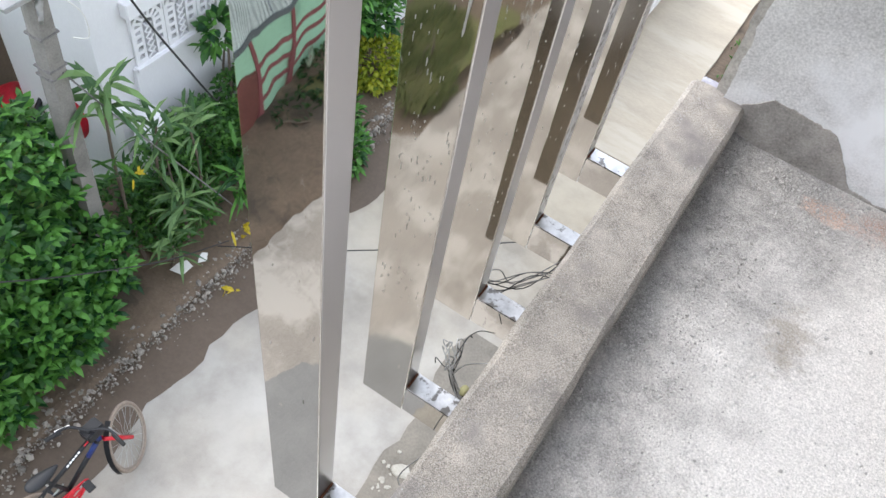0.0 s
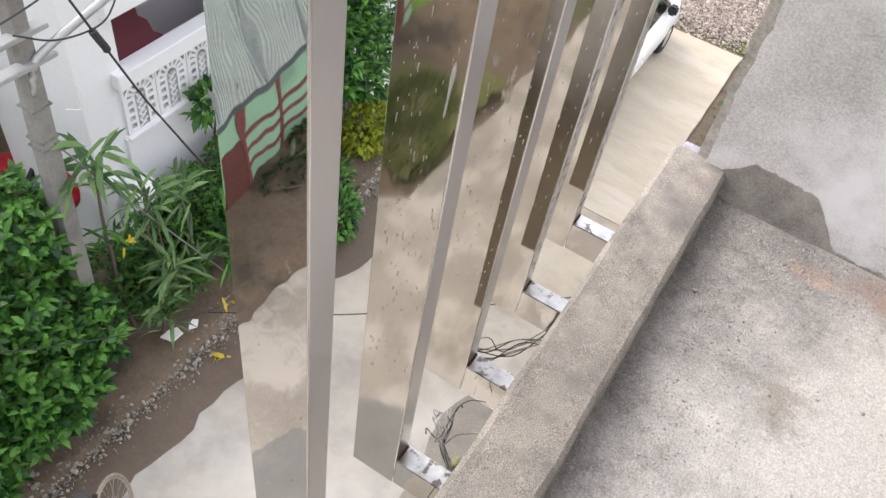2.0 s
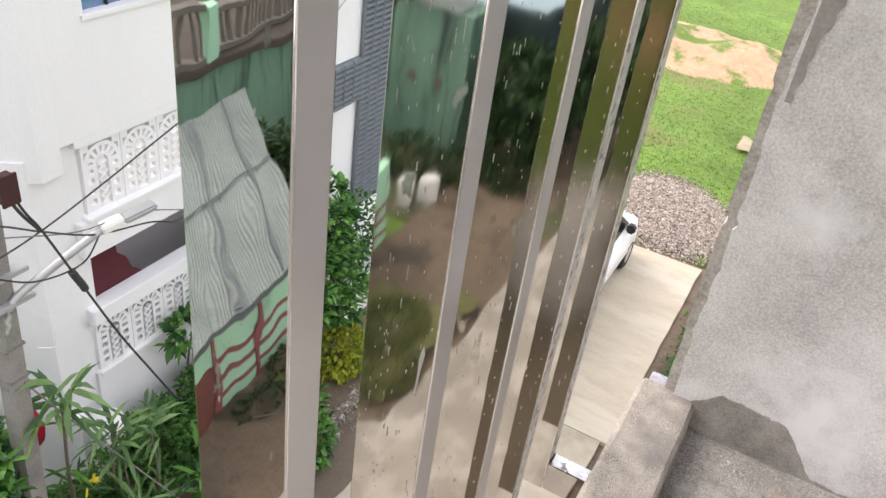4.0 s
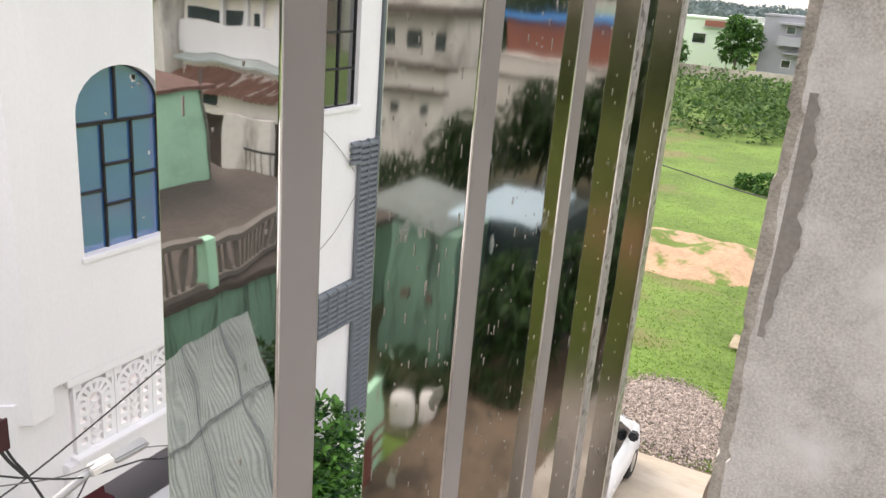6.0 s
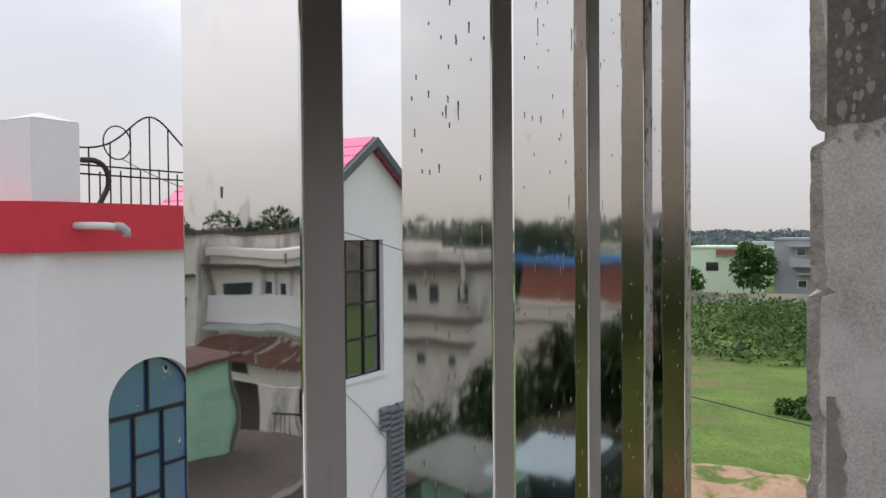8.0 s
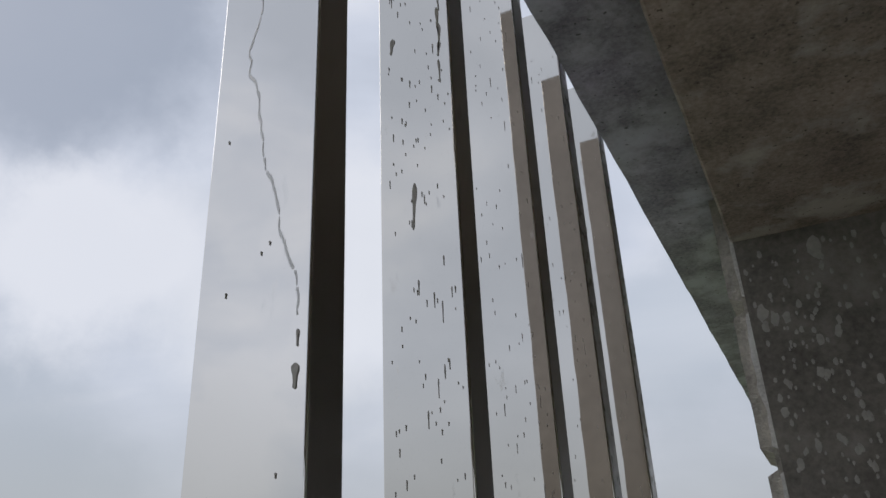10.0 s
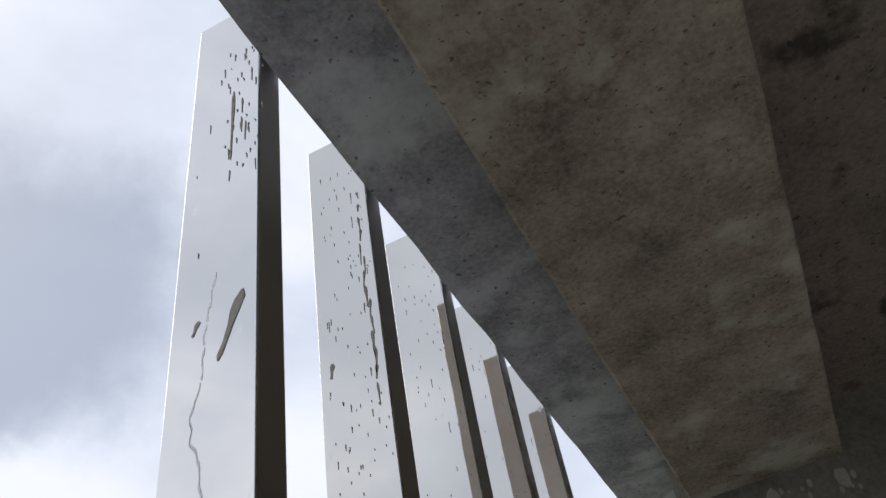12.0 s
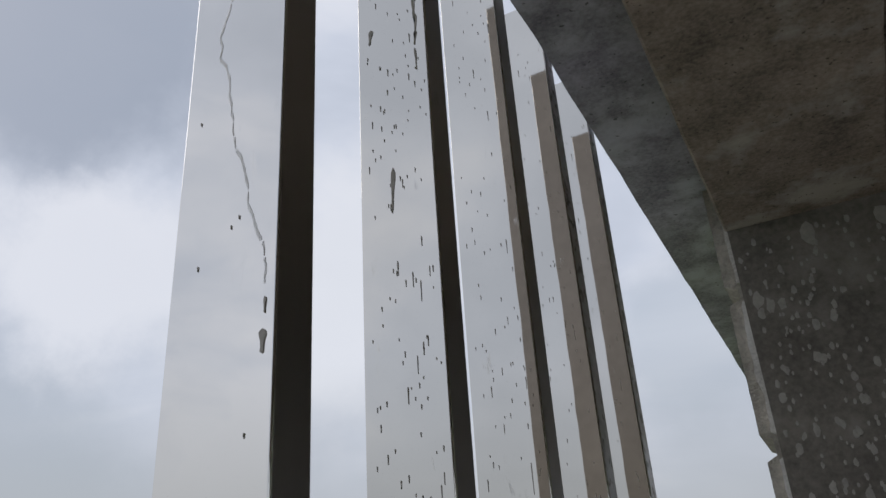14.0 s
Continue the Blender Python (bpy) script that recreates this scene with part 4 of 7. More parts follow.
def build_kerb_wires():
    w = thing("cable_bundle", "tangle of thin grey and black cut cables hanging at the kerb", "cables")
    knot = Vector((-0.205, 0.722, 0.025))
    for k in range(14):
        a = Vector((KERB_OUT + 0.01, 0.70 + rng.uniform(-0.02, 0.02), -0.03))
        e = Vector((-0.245 + rng.uniform(-0.02, 0.03), 0.775 + rng.uniform(-0.05, 0.03), 0.035 + rng.uniform(-0.02, 0.02)))
        k1 = knot + Vector((rng.uniform(-0.004, 0.004), rng.uniform(-0.004, 0.004), rng.uniform(-0.004, 0.004)))
        bow = k1.lerp(e, 0.6) + Vector((rng.uniform(-0.012, 0.012), rng.uniform(-0.012, 0.012), rng.uniform(-0.01, 0.008)))
        curl = e + Vector((rng.uniform(-0.012, 0.012), rng.uniform(-0.012, 0.012), rng.uniform(-0.02, 0.005)))
        part("wire", tube_bm(smooth_line([a, k1, bow, e, curl], 5), 0.0012, 5), WIRE if k % 4 == 0 else WIRE_PALE, w)
    part("wire", tube_bm(smooth_line([knot, (-0.212, 0.765, 0.03), (-0.225, 0.805, 0.025), (-0.215, 0.845, 0.015), (-0.19, 0.87, 0.0)], 6), 0.0011, 5), WIRE, w)
    part("wire", tube_bm(smooth_line([knot, (-0.20, 0.77, 0.0), (-0.175, 0.80, -0.01), (-0.15, 0.81, 0.0)], 6), 0.0014, 5), WIRE_PALE, w)
    w2 = thing("cable_bundle", "frayed bundle of grey cables lying between the steel fins", "cables")
    for k in range(8):
        o = Vector((rng.uniform(-0.01, 0.01), rng.uniform(-0.012, 0.012), rng.uniform(-0.008, 0.008)))
        part("wire", tube_bm(smooth_line([Vector((-0.27, 0.93, 0.05)) + o, Vector((-0.235, 0.96, 0.03)) + o * 2, Vector((-0.20 + rng.uniform(-0.02, 0.02), 1.01 + rng.uniform(-0.02, 0.02), 0.015 + rng.uniform(-0.02, 0.02))), Vector((-0.15, 1.07 + rng.uniform(-0.02, 0.02), 0.03)) + o], 5), 0.0013, 5), WIRE_GREY if k % 3 else WIRE, w2)
    w3 = thing("loose_cable", "thin looped grey cable hanging below the kerb", "cable")
    part("wire", tube_bm(smooth_line([(-0.15, 0.60, 0.0), (-0.19, 0.56, -0.10), (-0.20, 0.575, -0.22), (-0.175, 0.60, -0.30), (-0.16, 0.58, -0.20)], 8), 0.0015, 5), WIRE_GREY, w3)
    cork = thing("foam_plug", "small yellow-green foam plug at the kerb foot", "foam plug")
    bm = bmesh.new()
    bmesh.ops.create_icosphere(bm, subdivisions=2, radius=1, matrix=Matrix.Translation((-0.172, 0.722, 0.0)) @ Matrix.Diagonal((0.009, 0.013, 0.008, 1)))
    part("plug", bm, mat("yellow_foam", (0.42, 0.41, 0.22), 0.9), cork, "", True)


build_terrace()
build_fins()
build_kerb_wires()


# ---- the lane and the ground ----
def build_ground():
    nx, ny = 90, 110
    xs = [math.copysign(abs(t) ** 2.6, t) * 2600 - 2 for t in np.linspace(-1, 1, nx)]
    ys = [math.copysign(abs(t) ** 2.6, t) * 2600 + 5 for t in np.linspace(-1, 1, ny)]
    bm = bmesh.new()
    grid = [[bm.verts.new((x, y, GZ - 0.03 + (0.10 * noise.noise((x * 0.12, y * 0.12, 0)) if y > 16 or x < -6 else 0.0))) for x in xs] for y in ys]
    for j in range(ny - 1):
        for i in range(nx - 1):
            bm.faces.new((grid[j][i], grid[j][i + 1], grid[j + 1][i + 1], grid[j + 1][i]))
    tagged(link_mesh("ground", bm, GROUND, True), "green grassy field and soil round the houses", "ground", kind="structure")
    # carried unseen beyond the lane side, added to cut green bounce on the soffit
    tagged(link_mesh("verge", bumpy_sheet(-5.5, 7.5, -30, 12.8, 100, 220, lambda x, y: GZ - 0.012 + 0.02 * noise.noise((x * 1.7, y * 1.7, 2)) + (0.10 if x < -3.75 else 0.0)), SOIL, True), "damp brown soil verge beside the lane", "verge", kind="structure")
    tagged(link_mesh("yard", bumpy_sheet(-45, 4.0, -75, -9.3, 60, 60, lambda x, y: GZ + 0.0 + 0.03 * noise.noise((x * 0.5, y * 0.5, 7))), YARD, True), "dark weedy soil of the yards behind", "yard", kind="structure")
    # lane: concrete bays with joints
    road = thing("road", "pale concrete lane cast in bays", "road", kind="structure")
    for y0, y1 in ((-30, -14), (-14, -0.6), (-0.6, 7.6), (7.6, 12.44)):
        bm = bmesh.new()
        n = int((y1 - y0) * 5)
        left = [(((-3.66 if -5.0 < y0 + (y1 - y0) * k / n else -3.34) if y0 < -1 else -3.31) + 0.07 * noise.noise((y0 + (y1 - y0) * k / n * 1.0, 0, 1)), y0 + 0.006 + (y1 - y0 - 0.012) * k / n) for k in range(n + 1)]
        right = [((-0.86 if y0 > 6 else -0.95) + 0.035 * noise.noise((y0 + (y1 - y0) * k / n * 1.6, 5, 1)), y0 + 0.006 + (y1 - y0 - 0.012) * k / n) for k in range(n + 1)]
        prism(bm, left + right[::-1], "z", GZ - 0.05, GZ + 0.045)
        part("bay", bm, ROAD_FAR if y0 > 5 else ROAD if y0 > -1 else ROAD_BACK, road)
    # wet mud film at the drain and by the building
    def film(name, label, xl, xr, y0, y1, seed, z, step=0.16, material=WET):
        bm = bmesh.new()
        n = int((y1 - y0) / step)
        a = [bm.verts.new((xl + 0.08 * noise.noise((k * 0.24, seed, 0)), y0 + k * step, z)) for k in range(n)]
        b = [bm.verts.new((xr + 0.20 * noise.noise((k * 0.19, seed, 4)) + 0.06 * noise.noise((k * 0.8, seed, 9)), y0 + k * step, z)) for k in range(n)]
        for k in range(n - 1):
            bm.faces.new((a[k], b[k], b[k + 1], a[k + 1]))
        tagged(link_mesh(name, bm, material), label, "mud", kind="structure")

    film("drain_mud", "wet brown mud in the shallow lane drain", -3.78, -3.22, -1.1, 9.5, 3, GZ + 0.050)
    film("base_mud", "wet silt along the foot of the building", -0.5, -1.27, -2.4, 4.6, 11, GZ + 0.051, 0.16, SILT)
    bm = bmesh.new()
    ring = []
    for k in range(90):
        q = k * math.tau / 90
        r_ = 1 + 0.16 * noise.noise((math.cos(q) * 1.6, math.sin(q) * 1.6, 23)) + 0.07 * noise.noise((math.cos(q) * 6, math.sin(q) * 6, 23))
        ring.append(bm.verts.new((max(-2.9, -1.62 + 1.02 * r_ * math.cos(q)) if math.cos(q) < 0 else min(-0.98, -1.62 + 1.02 * r_ * math.cos(q)), -1.62 + 0.86 * r_ * math.sin(q), GZ + 0.0475)))
    bm.faces.new(ring)
    tagged(link_mesh("damp_patch", bm, DAMP_ROAD), "damp grey concrete on the lane below the terrace", "damp patch", kind="structure")
    film("weedy_verge", "olive weeds and moss over the verge soil", -4.85, -3.50, -7.4, -5.1, 29, GZ + 0.115, 0.08, OLIVE_GROUND)
    n = 9000
    s = 0.0052 * (1 + rng.exponential(0.9, n))
    tagged(stones_mesh("drain_rubble", np.stack([-3.85 + rng.normal(0, 0.11, n), rng.uniform(-1.5, 8.0, n), GZ + 0.065 + s * 0.3], 1), s, RUBBLE, rng), "broken stone rubble along the drain edge", "rubble", kind="stuff")
    n = 21000
    a, r = rng.random(n) * math.tau, rng.random(n) ** 0.62 * (1 + 0.12 * rng.normal(size=n))
    s = 0.0095 * (1 + rng.exponential(0.5, n))
    hgt = 0.16 * np.maximum(0, 1 - r * r) * rng.uniform(0.8, 1, n)
    tagged(stones_mesh("gravel_heap", np.stack([-1.85 + 1.15 * r * np.cos(a) - 0.25 * r * np.sin(a), 14.1 + 1.45 * r * np.sin(a), GZ + hgt], 1), s, STONE, rng), "low spread heap of grey and pinkish broken stone", "gravel", kind="stuff")
    # sand mound
    def sand_h(x, y):
        q = ((x + 4.5) / 5.0) ** 2 + ((y - 24.6) / 2.7) ** 2
        return GZ - 0.12 + 0.75 * max(0, 1 - q) * (0.65 + 0.6 * noise.noise((x * 0.6, y * 0.6, 3))) + 0.05 * noise.noise((x * 2.5, y * 2.5, 1))
    tagged(link_mesh("sand_heap", bumpy_sheet(-10, 1.2, 20.5, 28.5, 80, 60, sand_h), SAND, True), "spread heap of pale orange sand in the grass", "sand", kind="stuff")
    sk = thing("cement_sack", "pale empty cement sack lying on the grass", "sack")
    bm = bumpy_sheet(-1.46, -1.05, 18.0, 18.8, 12, 16, lambda x, y: GZ + 0.06 + 0.06 * noise.noise((x * 4, y * 4, 6)) + 0.03 * noise.noise((x * 11, y * 11, 6)))
    bmesh.ops.solidify(bm, geom=bm.faces[:], thickness=0.02)
    part("sheet", bm, SACK, sk, "", True)
    # debris by the building foot
    q = np.random.default_rng(33)
    chips = [(-1.02, 2.64, 0.085)] + [(-1.15 + q.normal(0, 0.06), 2.55 + q.normal(0, 0.12), 0.012 + 0.022 * q.random()) for _ in range(16)]
    for k, (x, y, s) in enumerate(chips):
        st = thing("stone_slab" if k == 0 else "stone_chip", "pale flat broken stone on wet silt" if k == 0 else "small pale stone chip on wet silt", "stone")
        bm = bmesh.new()
        bmesh.ops.create_icosphere(bm, subdivisions=2 if k == 0 else 1, radius=1, matrix=Matrix.Translation((x, y, GZ + 0.052 + s * 0.2)) @ Euler((0.2, 0.1, k)).to_matrix().to_4x4() @ Matrix.Diagonal((s, s * 0.75, s * 0.35, 1)))
        for v in bm.verts:
            v.co += Vector((1, 1, 0)) * s * 0.5 * noise.noise(v.co * (0.9 / s))
        part("stone", bm, PALE_STONE, st)
    sh = thing("tile_shard", "broken white tile shard lying by the drain", "tile shard")
    for k, (dx, dy, a) in enumerate(((0, 0, 0.5), (0.08, 0.22, 1.3))):
        bm = bmesh.new()
        prism(bm, [(-0.11, -0.03), (0.03, -0.08), (0.12, 0.02), (0.05, 0.08), (-0.03, 0.05)], "z", 0, 0.02)
        bmesh.ops.transform(bm, matrix=Matrix.Translation((-4.05 + dx, 3.02 + dy, GZ + 0.20)) @ Euler((0.25, -0.2, a)).to_matrix().to_4x4() @ Matrix.Diagonal((1 - 0.4 * k, 1 - 0.4 * k, 1, 1)), verts=bm.verts)
        part("shard", bm, WHITE_STONE, sh)


build_ground()


# ---- the white house with pierced balustrades ----
XA = -5.40


def jali_mesh():
    """One pierced cement screen, 0.43 wide and 0.70 high, looking along x: arch, fan of spokes, two ladders, twisted middle bar."""
    bm = bmesh.new()
    t = 0.05

    def bar(y0, z0, y1, z1, w, d=t):
        a, b = Vector((0, y0, z0)), Vector((0, y1, z1))
        ln, ang = (b - a).length, math.atan2(z1 - z0, y1 - y0)
        add_box(bm, (-d / 2, -ln / 2, -w / 2), (d / 2, ln / 2, w / 2), 0, Matrix.Translation((a + b) / 2) @ Matrix.Rotation(ang, 4, "X"))

    for y in (0.012, 0.418):
        bar(y, 0, y, 0.70, 0.024)
    bar(0, 0.015, 0.43, 0.015, 0.03)
    bar(0, 0.688, 0.43, 0.688, 0.024)
    cy, cz = 0.215, 0.47
    for r, w in ((0.185, 0.036), (0.085, 0.03)):
        for k in range(9):
            a0, a1 = math.pi * k / 9, math.pi * (k + 1) / 9
            bar(cy + r * math.cos(a0), cz + r * math.sin(a0), cy + r * math.cos(a1), cz + r * math.sin(a1), w)
    for k in range(1, 7):
        a = math.pi * k / 7
        bar(cy + 0.08 * math.cos(a), cz + 0.08 * math.sin(a), cy + 0.19 * math.cos(a), cz + 0.19 * math.sin(a), 0.034)
    for s in (-1, 1):
        bar(cy + s * 0.185, 0.03, cy + s * 0.185, cz, 0.036)
        bar(cy + s * 0.085, 0.03, cy + s * 0.085, cz, 0.032)
        for z in (0.06, 0.165, 0.27, 0.375, 0.465):
            bar(cy + s * 0.085, z, cy + s * 0.185, z, 0.045)
    for k in range(5):
        z = 0.05 + 0.085 * k
        bar(cy - 0.05, z, cy + 0.05, z + 0.08, 0.022)
        bar(cy + 0.03, z + 0.02, cy - 0.04, z + 0.075, 0.016)
    for s in (-1, 1):
        add_box(bm, (-t / 2, cy + s * 0.165 - 0.035, 0.615), (t / 2, cy + s * 0.165 + 0.035, 0.68))
    me = bpy.data.meshes.new("screen")
    bm.to_mesh(me)
    bm.free()
    me.materials.append(WHITE_PAINT)
    return me


def arch_outline(y0, y1, z0, zs, top, n=14):
    pts = [(y0, z0), (y1, z0), (y1, zs)]
    c, r = (y0 + y1) / 2, (y1 - y0) / 2
    for k in range(1, n):
        a = math.pi * k / n
        pts.append((c + r * math.cos(a), zs + (top - zs) * math.sin(a)))
    return pts + [(y0, zs)]


def wall_with_arch(bm, y0, y1, z0, z1, hole, xf, xb):
    """A wall facing +x with one arched opening cut through it."""
    hy0, hy1 = hole[0][0], hole[1][0]
    zs = hole[2][1]
    arc = hole[2:]
    for (a, za), (b, zb) in zip(arc, arc[1:]):
        f = [bm.verts.new(q) for q in ((xf, a, za), (xf, b, zb), (xf, b, z1), (xf, a, z1))]
        g = [bm.verts.new(q) for q in ((xb, a, za), (xb, b, zb), (xf, b, zb), (xf, a, za))]
        bm.faces.new(f), bm.faces.new(g)
    return bm


def build_house_a():
    h = thing("house", "white two-storey house with pierced cement balustrades and red roof band", "house", at=(0, 0, 0))
    hole = arch_outline(4.335, 5.245, -0.815, 0.37, 0.742)
    bm = wall_with_arch(bmesh.new(), 3.94, 6.9, -1.86, 1.66, hole, XA, XA - 0.22)
    part("arch_head", bm, WHITE_PAINT, h)
    for a_, b_ in (((3.94, -1.86), (4.335, 1.66)), ((5.245, -1.86), (6.9, 1.66)), ((4.335, -1.86), (5.245, -0.815))):
        part("wall", box_bm((XA - 0.22, *a_), (XA, *b_)), WHITE_PAINT, h)
    # chamfered corner pier above, hanging a little below the upper floor
    bm = bmesh.new()
    prism(bm, [(XA, 3.945), (XA + 0.02, 3.72), (XA - 0.25, 3.50), (XA - 0.9, 3.45), (XA - 0.9, 3.945)], "z", -2.10, 1.66)
    part("corner_pier", bm, WHITE_PAINT, h, "chamfered white corner pier")
    bm = bmesh.new()
    prism(bm, [(XA - 0.06, 4.13), (XA - 0.06, 3.62), (XA - 0.40, 3.36), (XA - 1.0, 3.32), (XA - 1.0, 4.13)], "z", GZ - 0.1, -1.9)
    part("lower_pier", bm, WHITE_PAINT, h, "white corner pier of the lower floor")
    # frieze over the upper opening, floor slab edges, parapets
    part("lintel", box_bm((XA - 0.18, 4.08, -1.93), (XA + 0.004, 6.9, -1.845), 0.004), WHITE_PAINT, h)
    part("upper_floor_edge", box_bm((XA - 2.4, 4.02, -3.03), (XA + 0.03, 6.9, -2.66), 0.006), WHITE_PAINT, h)
    part("upper_sill", box_bm((XA - 0.12, 4.10, -2.665), (XA + 0.05, 6.9, -2.62), 0.006), WHITE_PAINT, h)
    part("parapet_cap", box_bm((XA - 0.14, 4.0, -3.80), (XA + 0.05, 6.9, -3.62), 0.008), WHITE_PAINT, h)
    part("parapet", box_bm((XA - 0.12, 4.0, GZ - 0.1), (XA - 0.01, 6.9, -4.44), 0.004), WHITE_PAINT, h)
    part("parapet_sill", box_bm((XA - 0.12, 4.02, -4.47), (XA + 0.02, 6.9, -4.425), 0.004), WHITE_PAINT, h)
    jm = jali_mesh()
    for z, y0, sc in ((-2.63, 4.15, 1.0), (-4.44, 4.05, 0.93)):
        for k in range(6):
            s = new("screen", jm)
            s.parent = h
            s.location = (XA - 0.05, y0 + 0.437 * k, z)
            s.scale = (1, 1, sc)
    # rooms behind the openings
    part("room_wall", box_bm((XA - 1.15, 3.9, GZ), (XA - 1.0, 6.72, -3.03)), LILAC, h, "shaded lilac-grey room wall")
    part("maroon_panel", prism(bmesh.new(), [(4.0, -3.66), (4.82, -3.66), (4.66, -3.52), (4.60, -3.36), (4.50, -3.26), (4.47, -3.05), (4.0, -3.05)], "x", XA - 0.17, XA - 0.14), MAROON, h, "maroon cloth hung in the opening")
    part("upper_room_wall", box_bm((XA - 1.6, 3.9, -2.66), (XA - 1.4, 6.9, -1.9)), MAROON, h, "maroon wall behind the upper screens")
    part("end_wall", box_bm((XA - 2.5, 6.72, GZ), (XA - 0.22, 6.9, 1.66)), WHITE_PAINT, h)
    part("side_wall", box_bm((XA - 2.6, 3.40, -3.0), (XA - 0.9, 3.55, 1.66)), WHITE_PAINT, h)
    # red band round the roof, with the drain spout
    bm = bmesh.new()
    prism(bm, [(XA + 0.10, 6.95), (XA + 0.10, 3.88), (XA + 0.02, 3.60), (XA - 0.35, 3.36), (XA - 2.6, 3.30), (XA - 2.6, 6.95)], "z", 1.655, 2.03)
    part("roof_band", bm, RED_PAINT, h, "bright red roof band")
    bm = tube_bm([(XA + 0.08, 3.985, 1.852), (XA + 0.20, 4.04, 1.852), (XA + 0.26, 4.12, 1.85), (XA + 0.30, 4.20, 1.842)], 0.028, 12)
    pipe = part("spout", bm, PIPE, h, "white plastic rain spout", True)
    part("elbow", tube_bm([(XA + 0.295, 4.185, 1.846), (XA + 0.315, 4.235, 1.84), (XA + 0.325, 4.265, 1.815), (XA + 0.325, 4.268, 1.765)], 0.033, 12), PIPE_GREY, pipe, "grey elbow", True)
    # arched window
    win = new("window_arched")
    win.parent = h
    tagged(win, "arched window with blue glass and thin black bars")
    xg = XA - 0.09
    part("pane", prism(bmesh.new(), hole, "x", xg - 0.012, xg), GLASS_BLUE, win)
    bm = bmesh.new()

    def bar(y0, z0, y1, z1, w=0.022):
        add_box(bm, (xg, min(y0, y1) - w / 2, min(z0, z1) - w / 2), (xg + 0.025, max(y0, y1) + w / 2, max(z0, z1) + w / 2), 0.002)

    bar(4.335, 0.27, 5.245, 0.27, 0.030)
    bar(4.64, -0.815, 4.64, 0.27), bar(4.945, -0.815, 4.945, 0.27), bar(4.79, 0.27, 4.79, 0.73)
    bar(4.335, -0.30, 4.64, -0.30), bar(4.64, -0.09, 4.945, -0.09), bar(4.64, -0.44, 4.945, -0.44), bar(4.945, -0.22, 5.245, -0.22)
    for a, b in zip(hole[2:], hole[3:]):
        add_tube(bm, [(xg + 0.01, *a), (xg + 0.01, *b)], 0.011, 6)
    bar(4.345, -0.815, 4.345, 0.37), bar(5.235, -0.815, 5.235, 0.37)
    part("window_frame", bm, BLACK_IRON, win, "thin black iron glazing bars")
    part("window_sill", box_bm((XA - 0.09, 4.31, -0.86), (XA + 0.02, 5.27, -0.812), 0.004), WHITE_PAINT, win)
    bm = bmesh.new()
    for y, z, r in ((5.0, 0.60, 0.03), (4.98, 0.52, 0.02), (5.06, 0.55, 0.02), (5.14, -0.06, 0.02), (4.7, 0.33, 0.012), (5.05, -0.66, 0.02)):
        for _ in range(5):
            add_box(bm, (xg + 0.0005, y + rng.uniform(-r, r), z + rng.uniform(-r, r)), (xg + 0.002, y + rng.uniform(0, r), z + r * 1.2))
    tagged(part("paint_marks", bm, WHITE_STONE, win, "white paint marks on the glass"), kind="stuff")
    # roof post and railing on top
    post = new("roof_post")
    post.parent = h
    part("shaft", box_bm((XA - 0.36, 3.70, 1.9), (XA + 0.02, 4.10, 2.64), 0.006), WHITE_PAINT, post)
    bm = bmesh.new()
    b = [bm.verts.new(q) for q in ((XA - 0.36, 3.70, 2.64), (XA + 0.02, 3.70, 2.64), (XA + 0.02, 4.10, 2.64), (XA - 0.36, 4.10, 2.64))]
    tip = bm.verts.new((XA - 0.17, 3.90, 2.71))
    for k in range(4):
        bm.faces.new((b[k], b[(k + 1) % 4], tip))
    part("cap", bm, WHITE_PAINT, post)
    rail = new("roof_railing")
    rail.parent = h
    tagged(rail, "black iron roof railing with wavy top and ring")
    xr = XA - 0.05
    top = lambda y: 2.46 + 0.32 * math.exp(-((y - 4.85) / 0.33) ** 2) + 0.32 * math.exp(-((y - 6.3) / 0.33) ** 2)
    for k in range(27):
        y = 4.13 + 0.1 * k
        tall = k % 2 == 1
        part("bar", tube_bm([(xr, y, 2.02), (xr, y, top(y) if tall else 2.28 + 0.2 * (top(y) - 2.46))], 0.007, 6), BLACK_IRON, rail)
    part("top_bar", tube_bm([(xr, 4.1 + 0.05 * k, top(4.1 + 0.05 * k)) for k in range(56)], 0.008, 6), BLACK_IRON, rail)
    for z in (2.26, 2.33):
        part("cross_bar", tube_bm([(xr, 4.1, z), (xr, 6.9, z)], 0.008, 6), BLACK_IRON, rail)
    part("ring", torus_bm((xr, 4.50, 2.53), (0, 1, 0), (0, 0, 1), 0.135, 0.006), BLACK_IRON, rail)
    part("back_bar", tube_bm([(XA - 2.4, 3.4, 2.46), (XA - 0.4, 3.55, 2.46)], 0.01, 6), BLACK_IRON, rail)
    part("pipe", tube_bm(smooth_line([(xr + 0.06, 4.12, 2.36), (xr + 0.06, 4.25, 2.36), (xr + 0.06, 4.34, 2.30), (xr + 0.06, 4.36, 2.18), (xr + 0.06, 4.28, 2.03)], 5), 0.022, 8), WIRE, rail, "black hose over the railing")
    wire = thing("slack_wire", "thin slack wire strung from the roof railing", "wire")
    part("wire", tube_bm(smooth_line([(xr, 4.55, 2.40), (xr + 0.02, 4.8, 2.30), (xr, 5.2, 2.20), (xr, 5.9, 2.1)], 6), 0.004, 5), WIRE_GREY, wire)
    # stair block beside the house
    st = thing("stair_block", "grey and brown side block with a black stair rail", "building")
